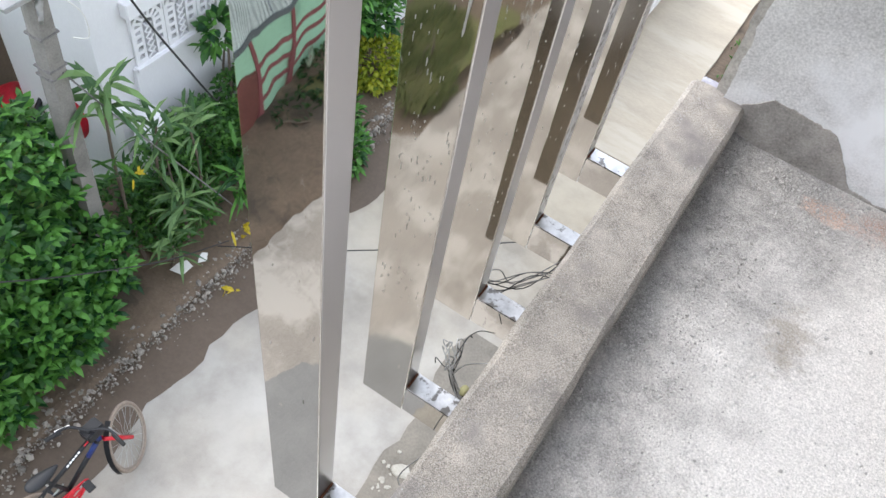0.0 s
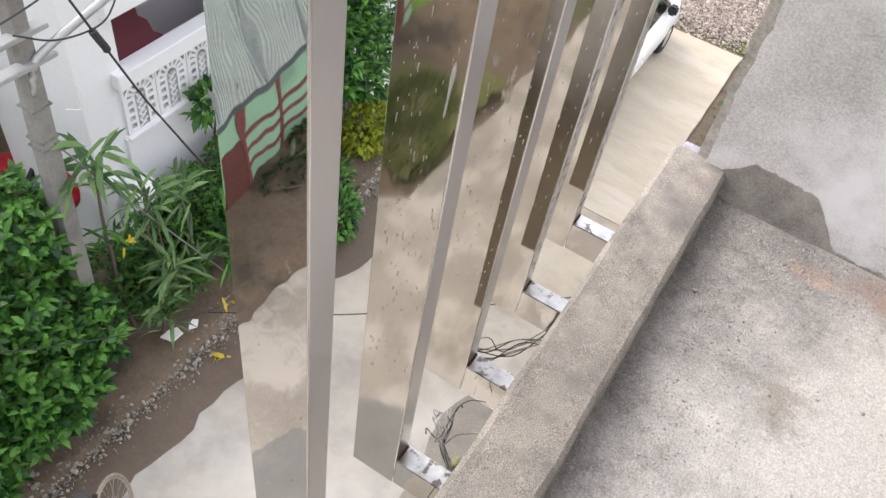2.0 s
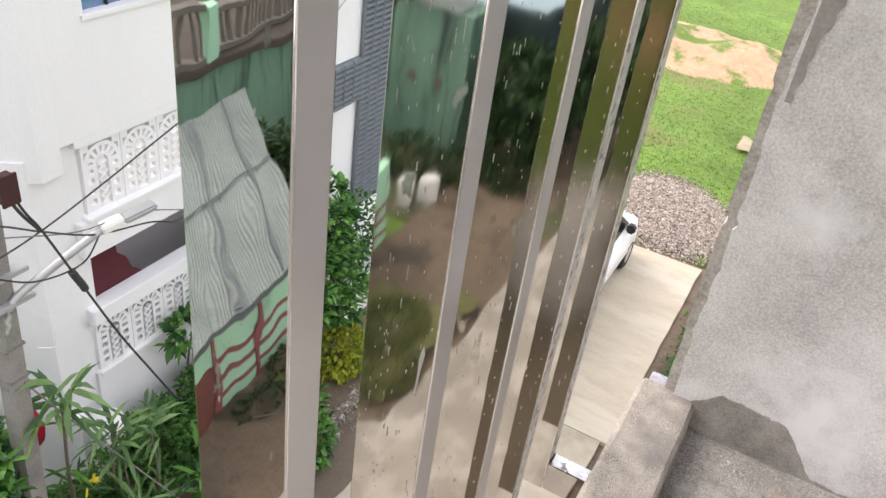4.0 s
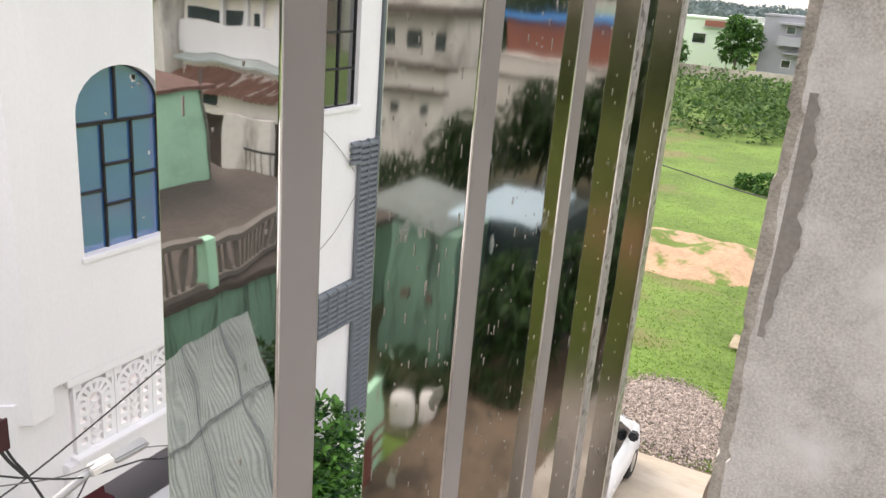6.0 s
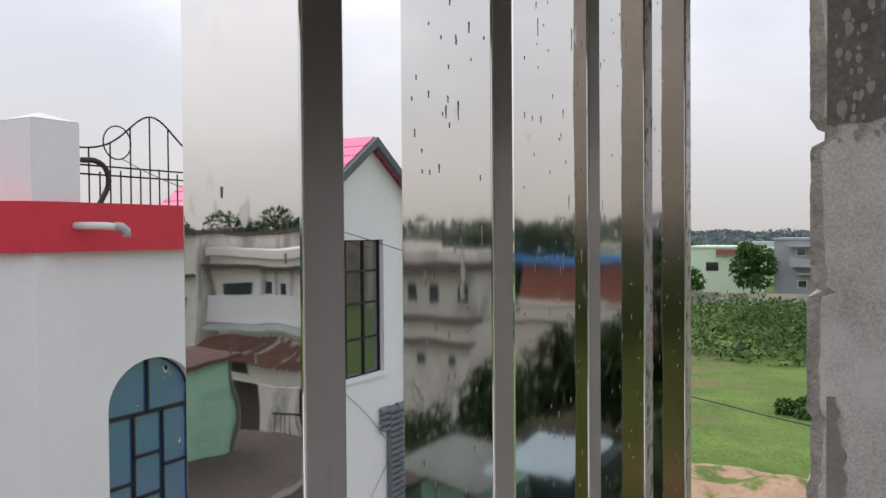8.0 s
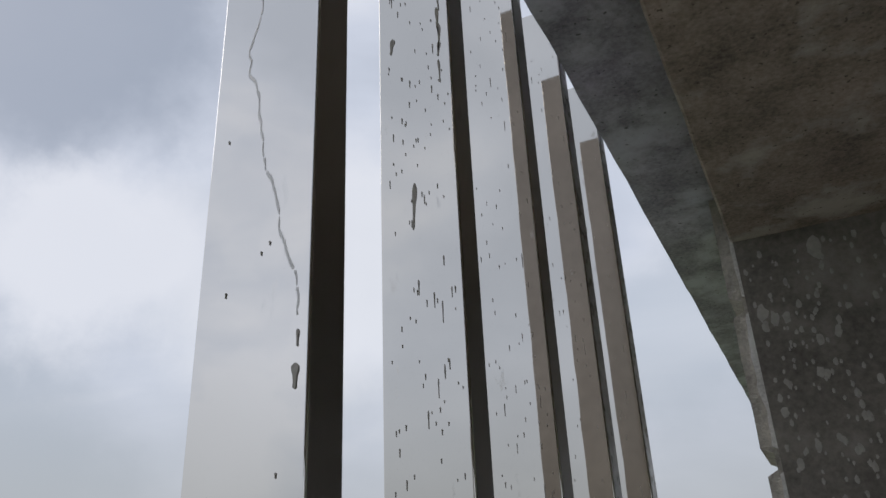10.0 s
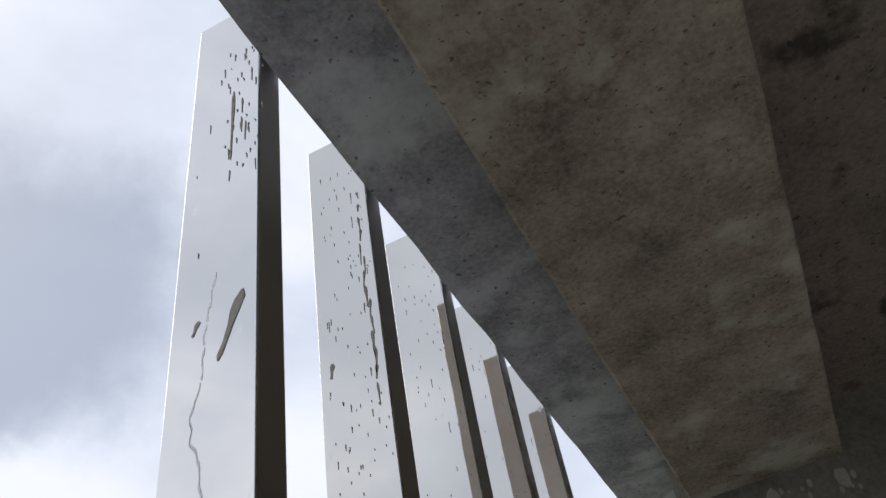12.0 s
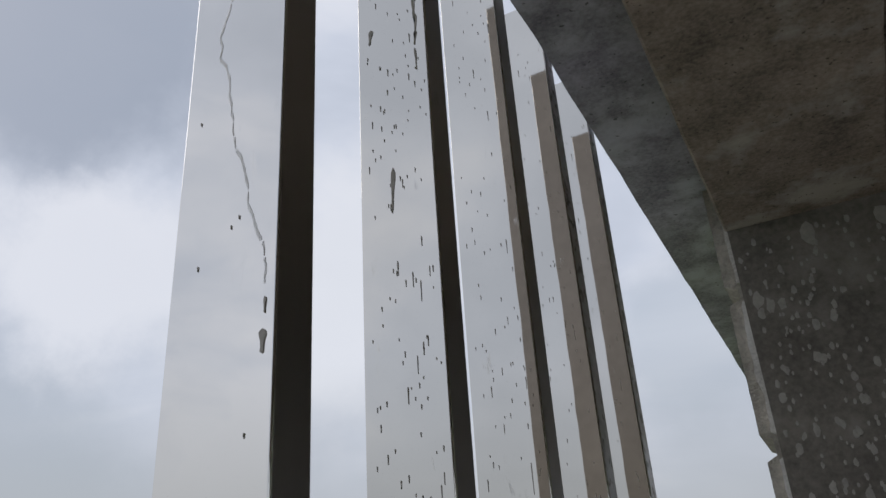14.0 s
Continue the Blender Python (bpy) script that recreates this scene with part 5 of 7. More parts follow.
    part("upper_wall", box_bm((-9.2, 2.0, -3.5), (-6.6, 3.95, -0.4)), GREY_PAINT, st, "grey upper wall")
    part("lower_wall", box_bm((-9.0, 1.0, GZ), (-7.1, 3.9, -3.5)), BROWN_WALL, st, "brown lower wall")
    part("floor_edge", box_bm((-9.0, 1.0, -3.56), (-6.45, 3.95, -3.46), 0.01), WHITE_PAINT, st, "pale floor edge")
    rl = new("stair_rail")
    rl.parent = st
    part("hand_rail", tube_bm([(-6.15, 2.9, -5.3), (-6.15, 4.1, -4.0)], 0.03, 8), BLACK_IRON, rl)
    for k in range(9):
        y = 2.95 + 0.13 * k
        part("baluster", tube_bm([(-6.15, y, -5.25 + 1.083 * (y - 2.95) - 0.75), (-6.15, y, -5.25 + 1.083 * (y - 2.95))], 0.012, 6), BLACK_IRON, rl)
    gate = thing("gate_pier", "short round white gate pier at the house corner", "gate pier")
    part("shaft", tube_bm([(-5.15, 3.80, GZ - 0.05), (-5.15, 3.82, -4.75)], 0.17, 18, 0.16), WHITE_PAINT, gate, "", True)
    part("brace", prism(bmesh.new(), [(-5.75, GZ), (-5.3, GZ), (-5.3, -4.8), (-5.42, -4.7)], "y", 3.62, 3.78), WHITE_PAINT, gate)
    rc = thing("red_sheet", "crumpled red plastic sheet behind the shrub", "sheet")
    for (x, y, z, sx, sy, sz) in ((-6.5, 2.95, -4.95, 0.28, 0.5, 0.12), (-5.75, 3.52, -4.9, 0.10, 0.26, 0.30)):
        bm = bmesh.new()
        bmesh.ops.create_icosphere(bm, subdivisions=4, radius=1, matrix=Matrix.Translation((x, y, z)) @ Matrix.Diagonal((sx, sy, sz, 1)))
        for v in bm.verts:
            v.co += Vector((0.4, 0.4, 1)) * 0.07 * noise.noise(v.co * 6)
        part("fold", bm, RED_CLOTH, rc, "", True)


# ---- the gabled house with louvred panels ----
def build_house_b():
    XB = -5.5
    h = thing("house", "white gabled house with slate louvre panels and a pink roof", "house")
    wy0, wy1, wz0, wz1 = 7.42, 8.52, 0.05, 1.70
    for a_, b_ in (((7.0, -5.9), (9.6, wz0)), ((7.0, wz0), (wy0, 2.1)), ((wy1, wz0), (9.6, 2.1)), ((wy0, wz1), (wy1, 2.1))):
        part("wall", box_bm((XB - 0.2, *a_), (XB, *b_)), WHITE_PAINT, h)
    bm = bmesh.new()
    prism(bm, [(7.0, 2.1), (9.6, 2.1), (9.35, 2.1), (8.19, 2.86), (7.05, 2.1)], "x", XB - 0.2, XB)
    part("gable", bm, WHITE_PAINT, h)
    part("side_wall", box_bm((XB - 5, 9.4, -5.9), (XB - 0.2, 9.6, 2.1)), WHITE_PAINT, h)
    # roof slopes with tile courses
    for s, name in ((-1, "roof"), (1, "roof")):
        slope = new(name)
        slope.parent = h
        for c in range(7):
            t0, t1 = c / 7, (c + 1.12) / 7
            ya, yb = 8.19 + s * 1.32 * t0, 8.19 + s * 1.32 * t1
            za, zb = 2.93 - 0.88 * t0 + 0.022, 2.93 - 0.88 * t1 + 0.035
            part("tile_course", prism(bmesh.new(), [(ya, za), (yb, zb), (yb, zb - 0.025), (ya, za - 0.045)], "x", XB - 2.25, XB + 0.10), PINK_TILE, slope)
        bm = bmesh.new()
        prism(bm, [(8.19, 2.94), (8.19 + s * 1.36, 2.03), (8.19 + s * 1.36, 1.93), (8.19, 2.83)], "x", XB + 0.10, XB + 0.16)
        part("barge_board", bm, SLATE_TRIM, h, "slate grey gable trim")
    # corner pipe
    part("corner_strip", box_bm((XB - 0.02, 8.98, -0.42), (XB + 0.03, 9.06, 2.2), 0.006), SLATE_TRIM, h)
    # window
    win = new("window_tall")
    win.parent = h
    tagged(win, "tall dark glazed window with black bars")
    xg = XB - 0.08
    ys = (wy0, 7.80, 8.17, wy1)
    zs = (wz0, 0.50, 0.93, 1.32, wz1)
    for a, b in zip(ys, ys[1:]):
        for c, d_ in zip(zs, zs[1:]):
            part("pane", box_bm((xg - 0.008, a + 0.012, c + 0.012), (xg, b - 0.012, d_ - 0.012)), GLASS_DARK, win)
    for y in ys:
        part("mullion", box_bm((xg - 0.015, y - 0.016, wz0), (xg + 0.02, y + 0.016, wz1), 0.003), BLACK_IRON, win)
    for z in zs:
        part("transom", box_bm((xg - 0.014, wy0, z - 0.014), (xg + 0.018, wy1, z + 0.014), 0.003), BLACK_IRON, win)
    part("window_sill", box_bm((XB - 0.1, wy0 - 0.04, wz0 - 0.05), (XB + 0.03, wy1 + 0.05, wz0 - 0.002), 0.004), WHITE_PAINT, win)
    # louvre panels: strip down the corner, with two arms to the side
    lv = new("louvre_panel")
    lv.parent = h
    tagged(lv, "slate grey cement louvre panel in an L-shaped band")
    part("backing", box_bm((XB, 8.57, -4.55), (XB + 0.02, 9.20, -0.42)), LOUVRE, lv)
    part("backing", box_bm((XB + 0.001, 7.2, -2.86), (XB + 0.02, 8.57, -2.27)), LOUVRE, lv)
    bm = box_bm((0, -0.095, -0.018), (0.055, 0.095, 0.018))
    for v in bm.verts:
        if v.co.x > 0.03:
            v.co.z -= 0.022
    sm = bpy.data.meshes.new("slat")
    bm.to_mesh(sm)
    bm.free()
    sm.materials.append(LOUVRE)

    def slat(y, z):
        s = new("slat", sm)
        s.parent = lv
        s.location = (XB + 0.015, y, z)

    for c in range(3):
        for k in range(54):
            slat(8.665 + 0.21 * c, -0.45 - 0.077 * k)
    for c in range(6):
        for k in range(8):
            slat(8.47 - 0.21 * c, -2.30 - 0.075 * k)
    for k in range(4):
        slat(8.47, -4.30 - 0.077 * k)
        slat(8.47, -0.42 - 0.077 * k)
    for y in (8.56, 8.77, 8.98, 9.19):
        part("rib", box_bm((XB + 0.015, y - 0.010, -4.6), (XB + 0.06, y + 0.010, -0.40)), LOUVRE, lv)
    # low boundary step in front
    part("plinth", box_bm((-5.5, 6.9, -5.9), (-4.75, 10.0, -5.35), 0.01), WHITE_PAINT, h, "low white plinth wall")
    cab = thing("wall_cable", "thin black cable hanging slack across the gable wall", "cable")
    part("wire", tube_bm(smooth_line([(XB + 0.02, 7.6, -0.05), (XB + 0.02, 8.1, -0.42), (XB + 0.02, 8.5, -0.80)], 6), 0.004, 5), WIRE_GREY, cab)
    part("wire", tube_bm(smooth_line([(XB + 0.02, 7.6, -1.75), (XB + 0.02, 8.1, -1.50), (XB + 0.05, 8.55, -1.05)], 6), 0.004, 5), WIRE_GREY, cab)
    part("wire", tube_bm(smooth_line([(XB + 0.2, 6.4, 1.95), (XB + 0.12, 7.6, 1.78), (XB + 0.1, 9.1, 1.50)], 6), 0.005, 5), WIRE, cab)


build_house_a()
build_house_b()


# ---- pole, lamp and cables ----
def build_pole():
    p = thing("utility_pole", "weathered square concrete utility pole with rusty clamps", "utility pole")
    bm = bmesh.new()
    n = 14
    base, top = Vector((-4.65, 2.56, GZ - 0.3)), Vector((-4.625, 2.79, -0.9))
    rows = []
    for j in range(n + 1):
        t = j / n
        c, w = base.lerp(top, t), 0.098 - 0.030 * t
        ring = ((-w, -w * 0.8), (-w * 0.3, -w), (w * 0.3, -w), (w, -w * 0.8), (w, w * 0.8), (w * 0.3, w), (-w * 0.3, w), (-w, w * 0.8))
        rows.append([bm.verts.new((c.x + a + 0.004 * noise.noise((a * 20, t * 30, 0)), c.y + b, c.z)) for a, b in ring])
    for a, b in zip(rows, rows[1:]):
        for k in range(8):
            bm.faces.new((a[k], a[(k + 1) % 8], b[(k + 1) % 8], b[k]))
    bm.faces.new(rows[-1])
    part("shaft", bm, POLE_CONC, p)
    for z in (-2.75, -3.05, -3.13):
        c = base.lerp(top, (z - base.z) / (top.z - base.z))
        part("clamp", box_bm((c.x - 0.088, c.y - 0.088, z - 0.010), (c.x + 0.088, c.y + 0.088, z + 0.010), 0.004), WIRE_GREY, p, "grey iron clamp")
    for z, dx in ((-2.35, 0.02), (-2.12, 0.0)):
        part("cross_arm", box_bm((-4.63 + dx, 2.42, z - 0.02), (-4.52 + dx, 2.92, z + 0.02), 0.006), GALV, p)
    lamp = thing("street_lamp", "grey pipe arm street lamp fixed to the pole", "street lamp")
    part("arm", tube_bm(smooth_line([(-4.58, 2.68, -2.62), (-4.54, 2.74, -2.36), (-4.46, 2.92, -2.20), (-4.30, 3.40, -1.93)], 6), 0.032, 10), GALV, lamp, "", True)
    d = Vector((-4.30, 3.40, -1.93))
    m = Matrix.Translation(d) @ Euler((radians(12), 0, radians(-18))).to_matrix().to_4x4()
    bm = add_box(bmesh.new(), (-0.055, -0.02, -0.03), (0.055, 0.16, 0.035), 0.012, m)
    part("socket", bm, PIPE, lamp)
    bm = add_box(bmesh.new(), (-0.06, 0.15, -0.025), (0.06, 0.42, 0.022), 0.015, m)
    hd = part("head", bm, GALV, lamp)
    part("lens", add_box(bmesh.new(), (-0.045, 0.18, -0.036), (0.045, 0.39, -0.024), 0.005, m), PIPE, hd)

    def cable(label, pts, r=0.008, material=WIRE, steps=6):
        c = thing("overhead_cable", label, "cable", group="overhead cables")
        part("wire", tube_bm(smooth_line(pts, steps), r, 6), material, c)
        return c

    main = cable("twisted black service cable with a joint box", [(-4.4, 2.30, -0.35), (-4.3, 2.665, -1.135), (-4.3, 2.812, -1.506), (-4.3, 2.916, -1.714), (-4.3, 3.137, -2.256), (-4.32, 3.428, -2.945), (-4.36, 3.722, -3.55), (-4.5, 4.15, -4.35), (-4.9, 4.6, -4.9)], 0.010)
    cable("thick black power cable beside the pole", [(-4.4, 2.22, -0.4), (-4.3, 2.62, -1.15), (-4.3, 2.78, -1.5), (-4.3, 2.90, -1.70)], 0.013)
    bm = tube_bm([(-4.3, 3.09, -2.15), (-4.3, 3.12, -2.22), (-4.3, 3.165, -2.32), (-4.3, 3.18, -2.36)], 0.03, 8)
    part("joint_box", bm, WIRE, main, "black cable joint")
    box = thing("fuse_box", "small rusty red iron fuse box on the cable", "fuse box")
    part("body", box_bm((-4.34, 2.665, -1.40), (-4.26, 2.775, -1.20), 0.006), FUSE_RED, box)
    part("lid", box_bm((-4.27, 2.655, -1.41), (-4.252, 2.785, -1.19), 0.004), FUSE_RED, box)
    cable("straight black line crossing to the house", [(-4.5, 1.9, -1.98), (-4.4, 2.548, -1.853), (-4.4, 2.983, -1.787), (-4.4, 3.527, -1.646), (-4.4, 4.039, -1.496), (-4.5, 5.4, -1.2)], 0.007)
    cable("slack line to the house front", [(-4.3, 2.1, -1.4), (-4.3, 2.563, -1.511), (-4.3, 2.914, -1.721), (-4.3, 3.326, -1.949), (-4.32, 3.855, -2.103), (-4.4, 4.271, -2.291), (-4.9, 5.0, -2.45)], 0.007)
    cable("thin grey line in a slack loop", [(-4.3, 2.6, -1.62), (-4.3, 3.2, -1.86), (-4.3, 3.7, -1.93), (-4.35, 4.3, -2.2)], 0.005, WIRE_GREY)
    cable("looped lamp cable below the arm", [(-4.45, 2.60, -2.01), (-4.35, 2.844, -2.123), (-4.3, 3.187, -2.133), (-4.3, 3.377, -1.958)], 0.007)
    cable("low black line over the shrub", [(-4.1, 0.4, -3.0), (-3.9, 1.363, -3.798), (-3.9, 1.973, -4.384), (-3.9, 2.794, -5.081), (-3.95, 3.60, -5.66)], 0.006)
    cable("frayed stay rope from the pole to the shrubs", [(-4.55, 2.72, -3.1), (-4.45, 3.0, -3.7), (-4.3, 3.4, -4.5), (-4.1, 3.85, -5.4)], 0.008, WIRE_GREY)
    cable("white flex hanging at the pole", [(-4.48, 2.78, -2.35), (-4.45, 2.95, -2.62), (-4.46, 2.96, -2.85), (-4.48, 2.84, -2.80)], 0.005, PIPE)
    cable("thin black cable strung low across the lane", [(-3.9, 3.4, -5.5), (-2.6, 3.9, -5.0), (-1.4, 4.5, -4.5), (-0.15, 5.1, -3.9)], 0.006)
    cable("sagging cable over the field", [(-30, 60, -3.4), (-14, 34, -3.6), (-4, 24.0, -3.2), (-0.15, 19, -2.6)], 0.02)


build_pole()


# ---- plants by the lane ----
def shrub(label, base, lobes, n, length, width, material, seed, stems=7, sprigs=0):
    r = np.random.default_rng(seed)
    s = thing("shrub", label, "shrub")
    b = Vector(base)
    bm = bmesh.new()
    for k in range(stems):
        c = Vector(lobes[k % len(lobes)][0]) + Vector(r.normal(0, 0.15, 3))
        add_tube(bm, smooth_line([b + Vector((r.normal(0, 0.08), r.normal(0, 0.08), 0)), b.lerp(c, 0.5) + Vector(r.normal(0, 0.1, 3)), c], 4), 0.025, 6, 0.008)
    part("stems", bm, BARK, s)
    if sprigs:
        p, a = blob_points(r, n // sprigs, lobes, 0.5)
        c, aims = sprig_points(r, p, sprigs)
        aims += np.repeat(a, sprigs, axis=0) * 0.4
    else:
        c, aims = blob_points(r, n, lobes)
    cr = leaves_mesh("crown", c, aims, length, width, material, r)
    cr.parent = s
    return s


def build_plants():
    shrub("large dense shrub of bright broad leaves beside the drain", (-4.7, 1.5, GZ), [((-4.55, 0.75, -4.75), (0.62, 0.75, 0.75)), ((-4.75, 1.45, -4.35), (0.7, 0.75, 0.85)), ((-4.35, 1.75, -4.95), (0.48, 0.55, 0.6)), ((-4.85, 2.15, -4.1), (0.5, 0.5, 0.75)), ((-4.35, 1.2, -5.15), (0.45, 0.7, 0.5)), ((-4.5, 2.25, -5.1), (0.42, 0.42, 0.5)), ((-4.15, 1.65, -5.1), (0.36, 0.5, 0.42)), ((-4.2, 0.9, -5.2), (0.36, 0.5, 0.42))],
          11500, 0.145, 0.062, LEAF_BROAD, 1, 12, 7)
    shrub("dark undergrowth of small leaves at the house foot", (-4.9, 4.6, GZ), [((-4.9, 4.3, -5.22), (0.35, 0.5, 0.38)), ((-4.95, 5.1, -5.25), (0.35, 0.55, 0.36)), ((-4.9, 6.0, -5.1), (0.4, 0.7, 0.55)), ((-4.6, 4.9, -5.3), (0.35, 0.6, 0.4))], 5600, 0.085, 0.038, LEAF_DARK, 2, 8, 5)
    shrub("dense leafy undergrowth round the pole foot", (-4.7, 3.2, GZ), [((-4.75, 3.0, -5.2), (0.3, 0.4, 0.4)), ((-4.8, 3.7, -5.2), (0.3, 0.5, 0.45)), ((-4.5, 3.4, -5.4), (0.35, 0.55, 0.3)), ((-4.75, 4.1, -5.2), (0.32, 0.35, 0.38))], 3600, 0.09, 0.038, LEAF_DARK, 14, 8, 5)
    shrub("tall green shrub with drooping leaves by the gabled house", (-4.6, 6.6, GZ), [((-4.65, 6.3, -4.2), (0.42, 0.45, 0.8)), ((-4.7, 6.75, -3.7), (0.38, 0.38, 0.65)), ((-4.6, 6.9, -4.6), (0.4, 0.4, 0.6))], 3400, 0.16, 0.055, LEAF_BROAD, 3, 8, 5)
    shrub("dark small-leaved bush behind the plinth", (-5.0, 8.2, GZ), [((-5.1, 8.1, -4.55), (0.32, 0.45, 0.55)), ((-5.0, 8.3, -5.2), (0.35, 0.5, 0.5))], 1600, 0.08, 0.04, LEAF_DARK, 4, 5)
    shrub("lime yellow hedge bush with fine leaves", (-4.3, 6.75, GZ), [((-4.3, 6.75, -5.45), (0.32, 0.38, 0.36))], 1100, 0.09, 0.05, LEAF_LIME, 5, 5)
    shrub("low green weeds spreading over the lane edge", (-3.75, 5.3, GZ), [((-3.75, 5.2, -5.5), (0.25, 0.45, 0.28)), ((-4.1, 5.7, -5.5), (0.2, 0.3, 0.22)), ((-4.0, 4.6, -5.45), (0.3, 0.4, 0.3))], 1300, 0.11, 0.05, LEAF_BROAD, 6, 5)
    # rosettes of long leaves
    r = np.random.default_rng(9)
    for k, (x, y, z, nl, ln, mt) in enumerate(((-4.6, 3.02, -3.6, 13, 0.50, LEAF_LONG), (-4.55, 3.45, -4.25, 15, 0.42, LEAF_LONG), (-4.45, 3.75, -4.4, 13, 0.40, LEAF_LONG), (-4.25, 3.35, -5.0, 22, 0.36, LEAF_LONG), (-4.15, 3.05, -5.35, 20, 0.34, LEAF_LONG), (-4.1, 4.02, -5.15, 22, 0.36, LEAF_BROAD), (-4.3, 3.65, -5.3, 18, 0.34, LEAF_LONG), (-4.55, 2.95, -4.5, 8, 0.30, LEAF_DARK))):
        pl = thing("oleander_plant", "slender shrub with rosettes of long narrow leaves", "plant", group="plants with long leaves")
        part("stem", tube_bm(smooth_line([(x + r.normal(0, 0.1), y + r.normal(0, 0.1), GZ), (x + r.normal(0, 0.06), y, (GZ + z) / 2), (x, y, z)], 5), 0.022, 6, 0.012), BARK, pl)
        nl = int(nl * 1.7)
        a = r.random(nl) * math.tau
        el = r.uniform(-0.1, 0.9, nl)
        aims = np.stack([np.cos(a) * np.cos(el), np.sin(a) * np.cos(el), np.sin(el)], 1)
        c = np.array([x, y, z]) + r.normal(0, 0.05, (nl, 3)) * np.array([1, 1, 2.5])
        lv = leaves_mesh("leaves", c, aims, ln, ln * 0.13, mt, r, 0.30, 0.25)
        lv.parent = pl
    yl = thing("yellow_leaves", "few bright yellow fallen leaves on twigs", "leaves")
    for x, y, z in ((-4.35, 2.98, -4.35), (-3.85, 3.75, -5.55), (-3.55, 3.15, GZ + 0.06)):
        n = 4 if z < -5.7 or z > -5 else 6
        lv = leaves_mesh("leaf", np.array([x, y, z]) + r.normal(0, 0.04, (n, 3)) * np.array([1, 1, 0.4]), r.normal(0, 1, (n, 3)), 0.13, 0.05, LEAF_YELLOW, r)
        lv.parent = yl
    hang = shrub("green climbing sprig against the white parapet", (-5.1, 5.1, GZ), [((-5.2, 4.98, -4.4), (0.10, 0.22, 0.22))], 110, 0.16, 0.08, LEAF_BROAD, 12, 2)
    # grass tufts near the lane end and over the field
    r = np.random.default_rng(20)
    n = 42000
    y = 12.6 + r.random(n) ** 1.6 * 34
    x = -1 + (r.random(n) - 0.55) * (5 + (y - 12) * 0.5)
    keep = ~((((x + 1.85) / 1.2) ** 2 + ((y - 14.1) / 1.5) ** 2 < 0.9) | (((x + 4.5) / 5.0) ** 2 + ((y - 24.6) / 2.5) ** 2 < 0.55 + 0.3 * np.sin(x * 2.1 + y)))
    x, y = x[keep], y[keep]
    c = np.stack([x, y, np.full(len(x), GZ - 0.03)], 1)
    aims = np.stack([r.normal(0, 0.5, len(x)), r.normal(0, 0.5, len(x)), np.full(len(x), 1.0)], 1)
    g = leaves_mesh("field_grass", c, aims, 0.055, 0.022, GRASS, r, 0.3)
    tagged(g, "short bright green grass over the field", "grass", kind="stuff")
    y2 = r.uniform(8, 13, 900)
    c = np.stack([-0.55 + r.normal(0, 0.07, 900), y2, np.full(900, GZ)], 1)
    g2 = leaves_mesh("verge_grass", c, np.stack([r.normal(0, 0.5, 900), r.normal(0, 0.5, 900), np.ones(900)], 1), 0.12, 0.03, LEAF_DARK, r, 0.3)
    tagged(g2, "ragged grass along the lane edge", "grass", kind="stuff")
    # small bushes in the field
    for k, (x, y, s) in enumerate(((-3.6, 36, 0.5), (-2.7, 35.5, 0.75), (-2.0, 36.2, 0.6))):
        shrub("small dark bush standing in the grass", (x, y, GZ), [((x, y, GZ + 0.45 * s), (0.7 * s, 0.6 * s, 0.6 * s))], 420, 0.22, 0.12, LEAF_DARK, 30 + k, 4)
    # scrub belt in front of the boundary wall
    r = np.random.default_rng(40)
    lobes = [((r.uniform(-30, 2), r.uniform(50, 80), GZ + 0.3), (r.uniform(1.2, 2.6), r.uniform(1.2, 2.6), r.uniform(0.7, 1.5))) for _ in range(150)]
    p, a = blob_points(r, 24000, lobes, 0.7)
    sc = leaves_mesh("scrub_belt", p, a, 0.42, 0.25, LEAF_FAR, r)
    tagged(sc, "dense green scrub before the boundary wall", "scrub", kind="stuff")


build_plants()


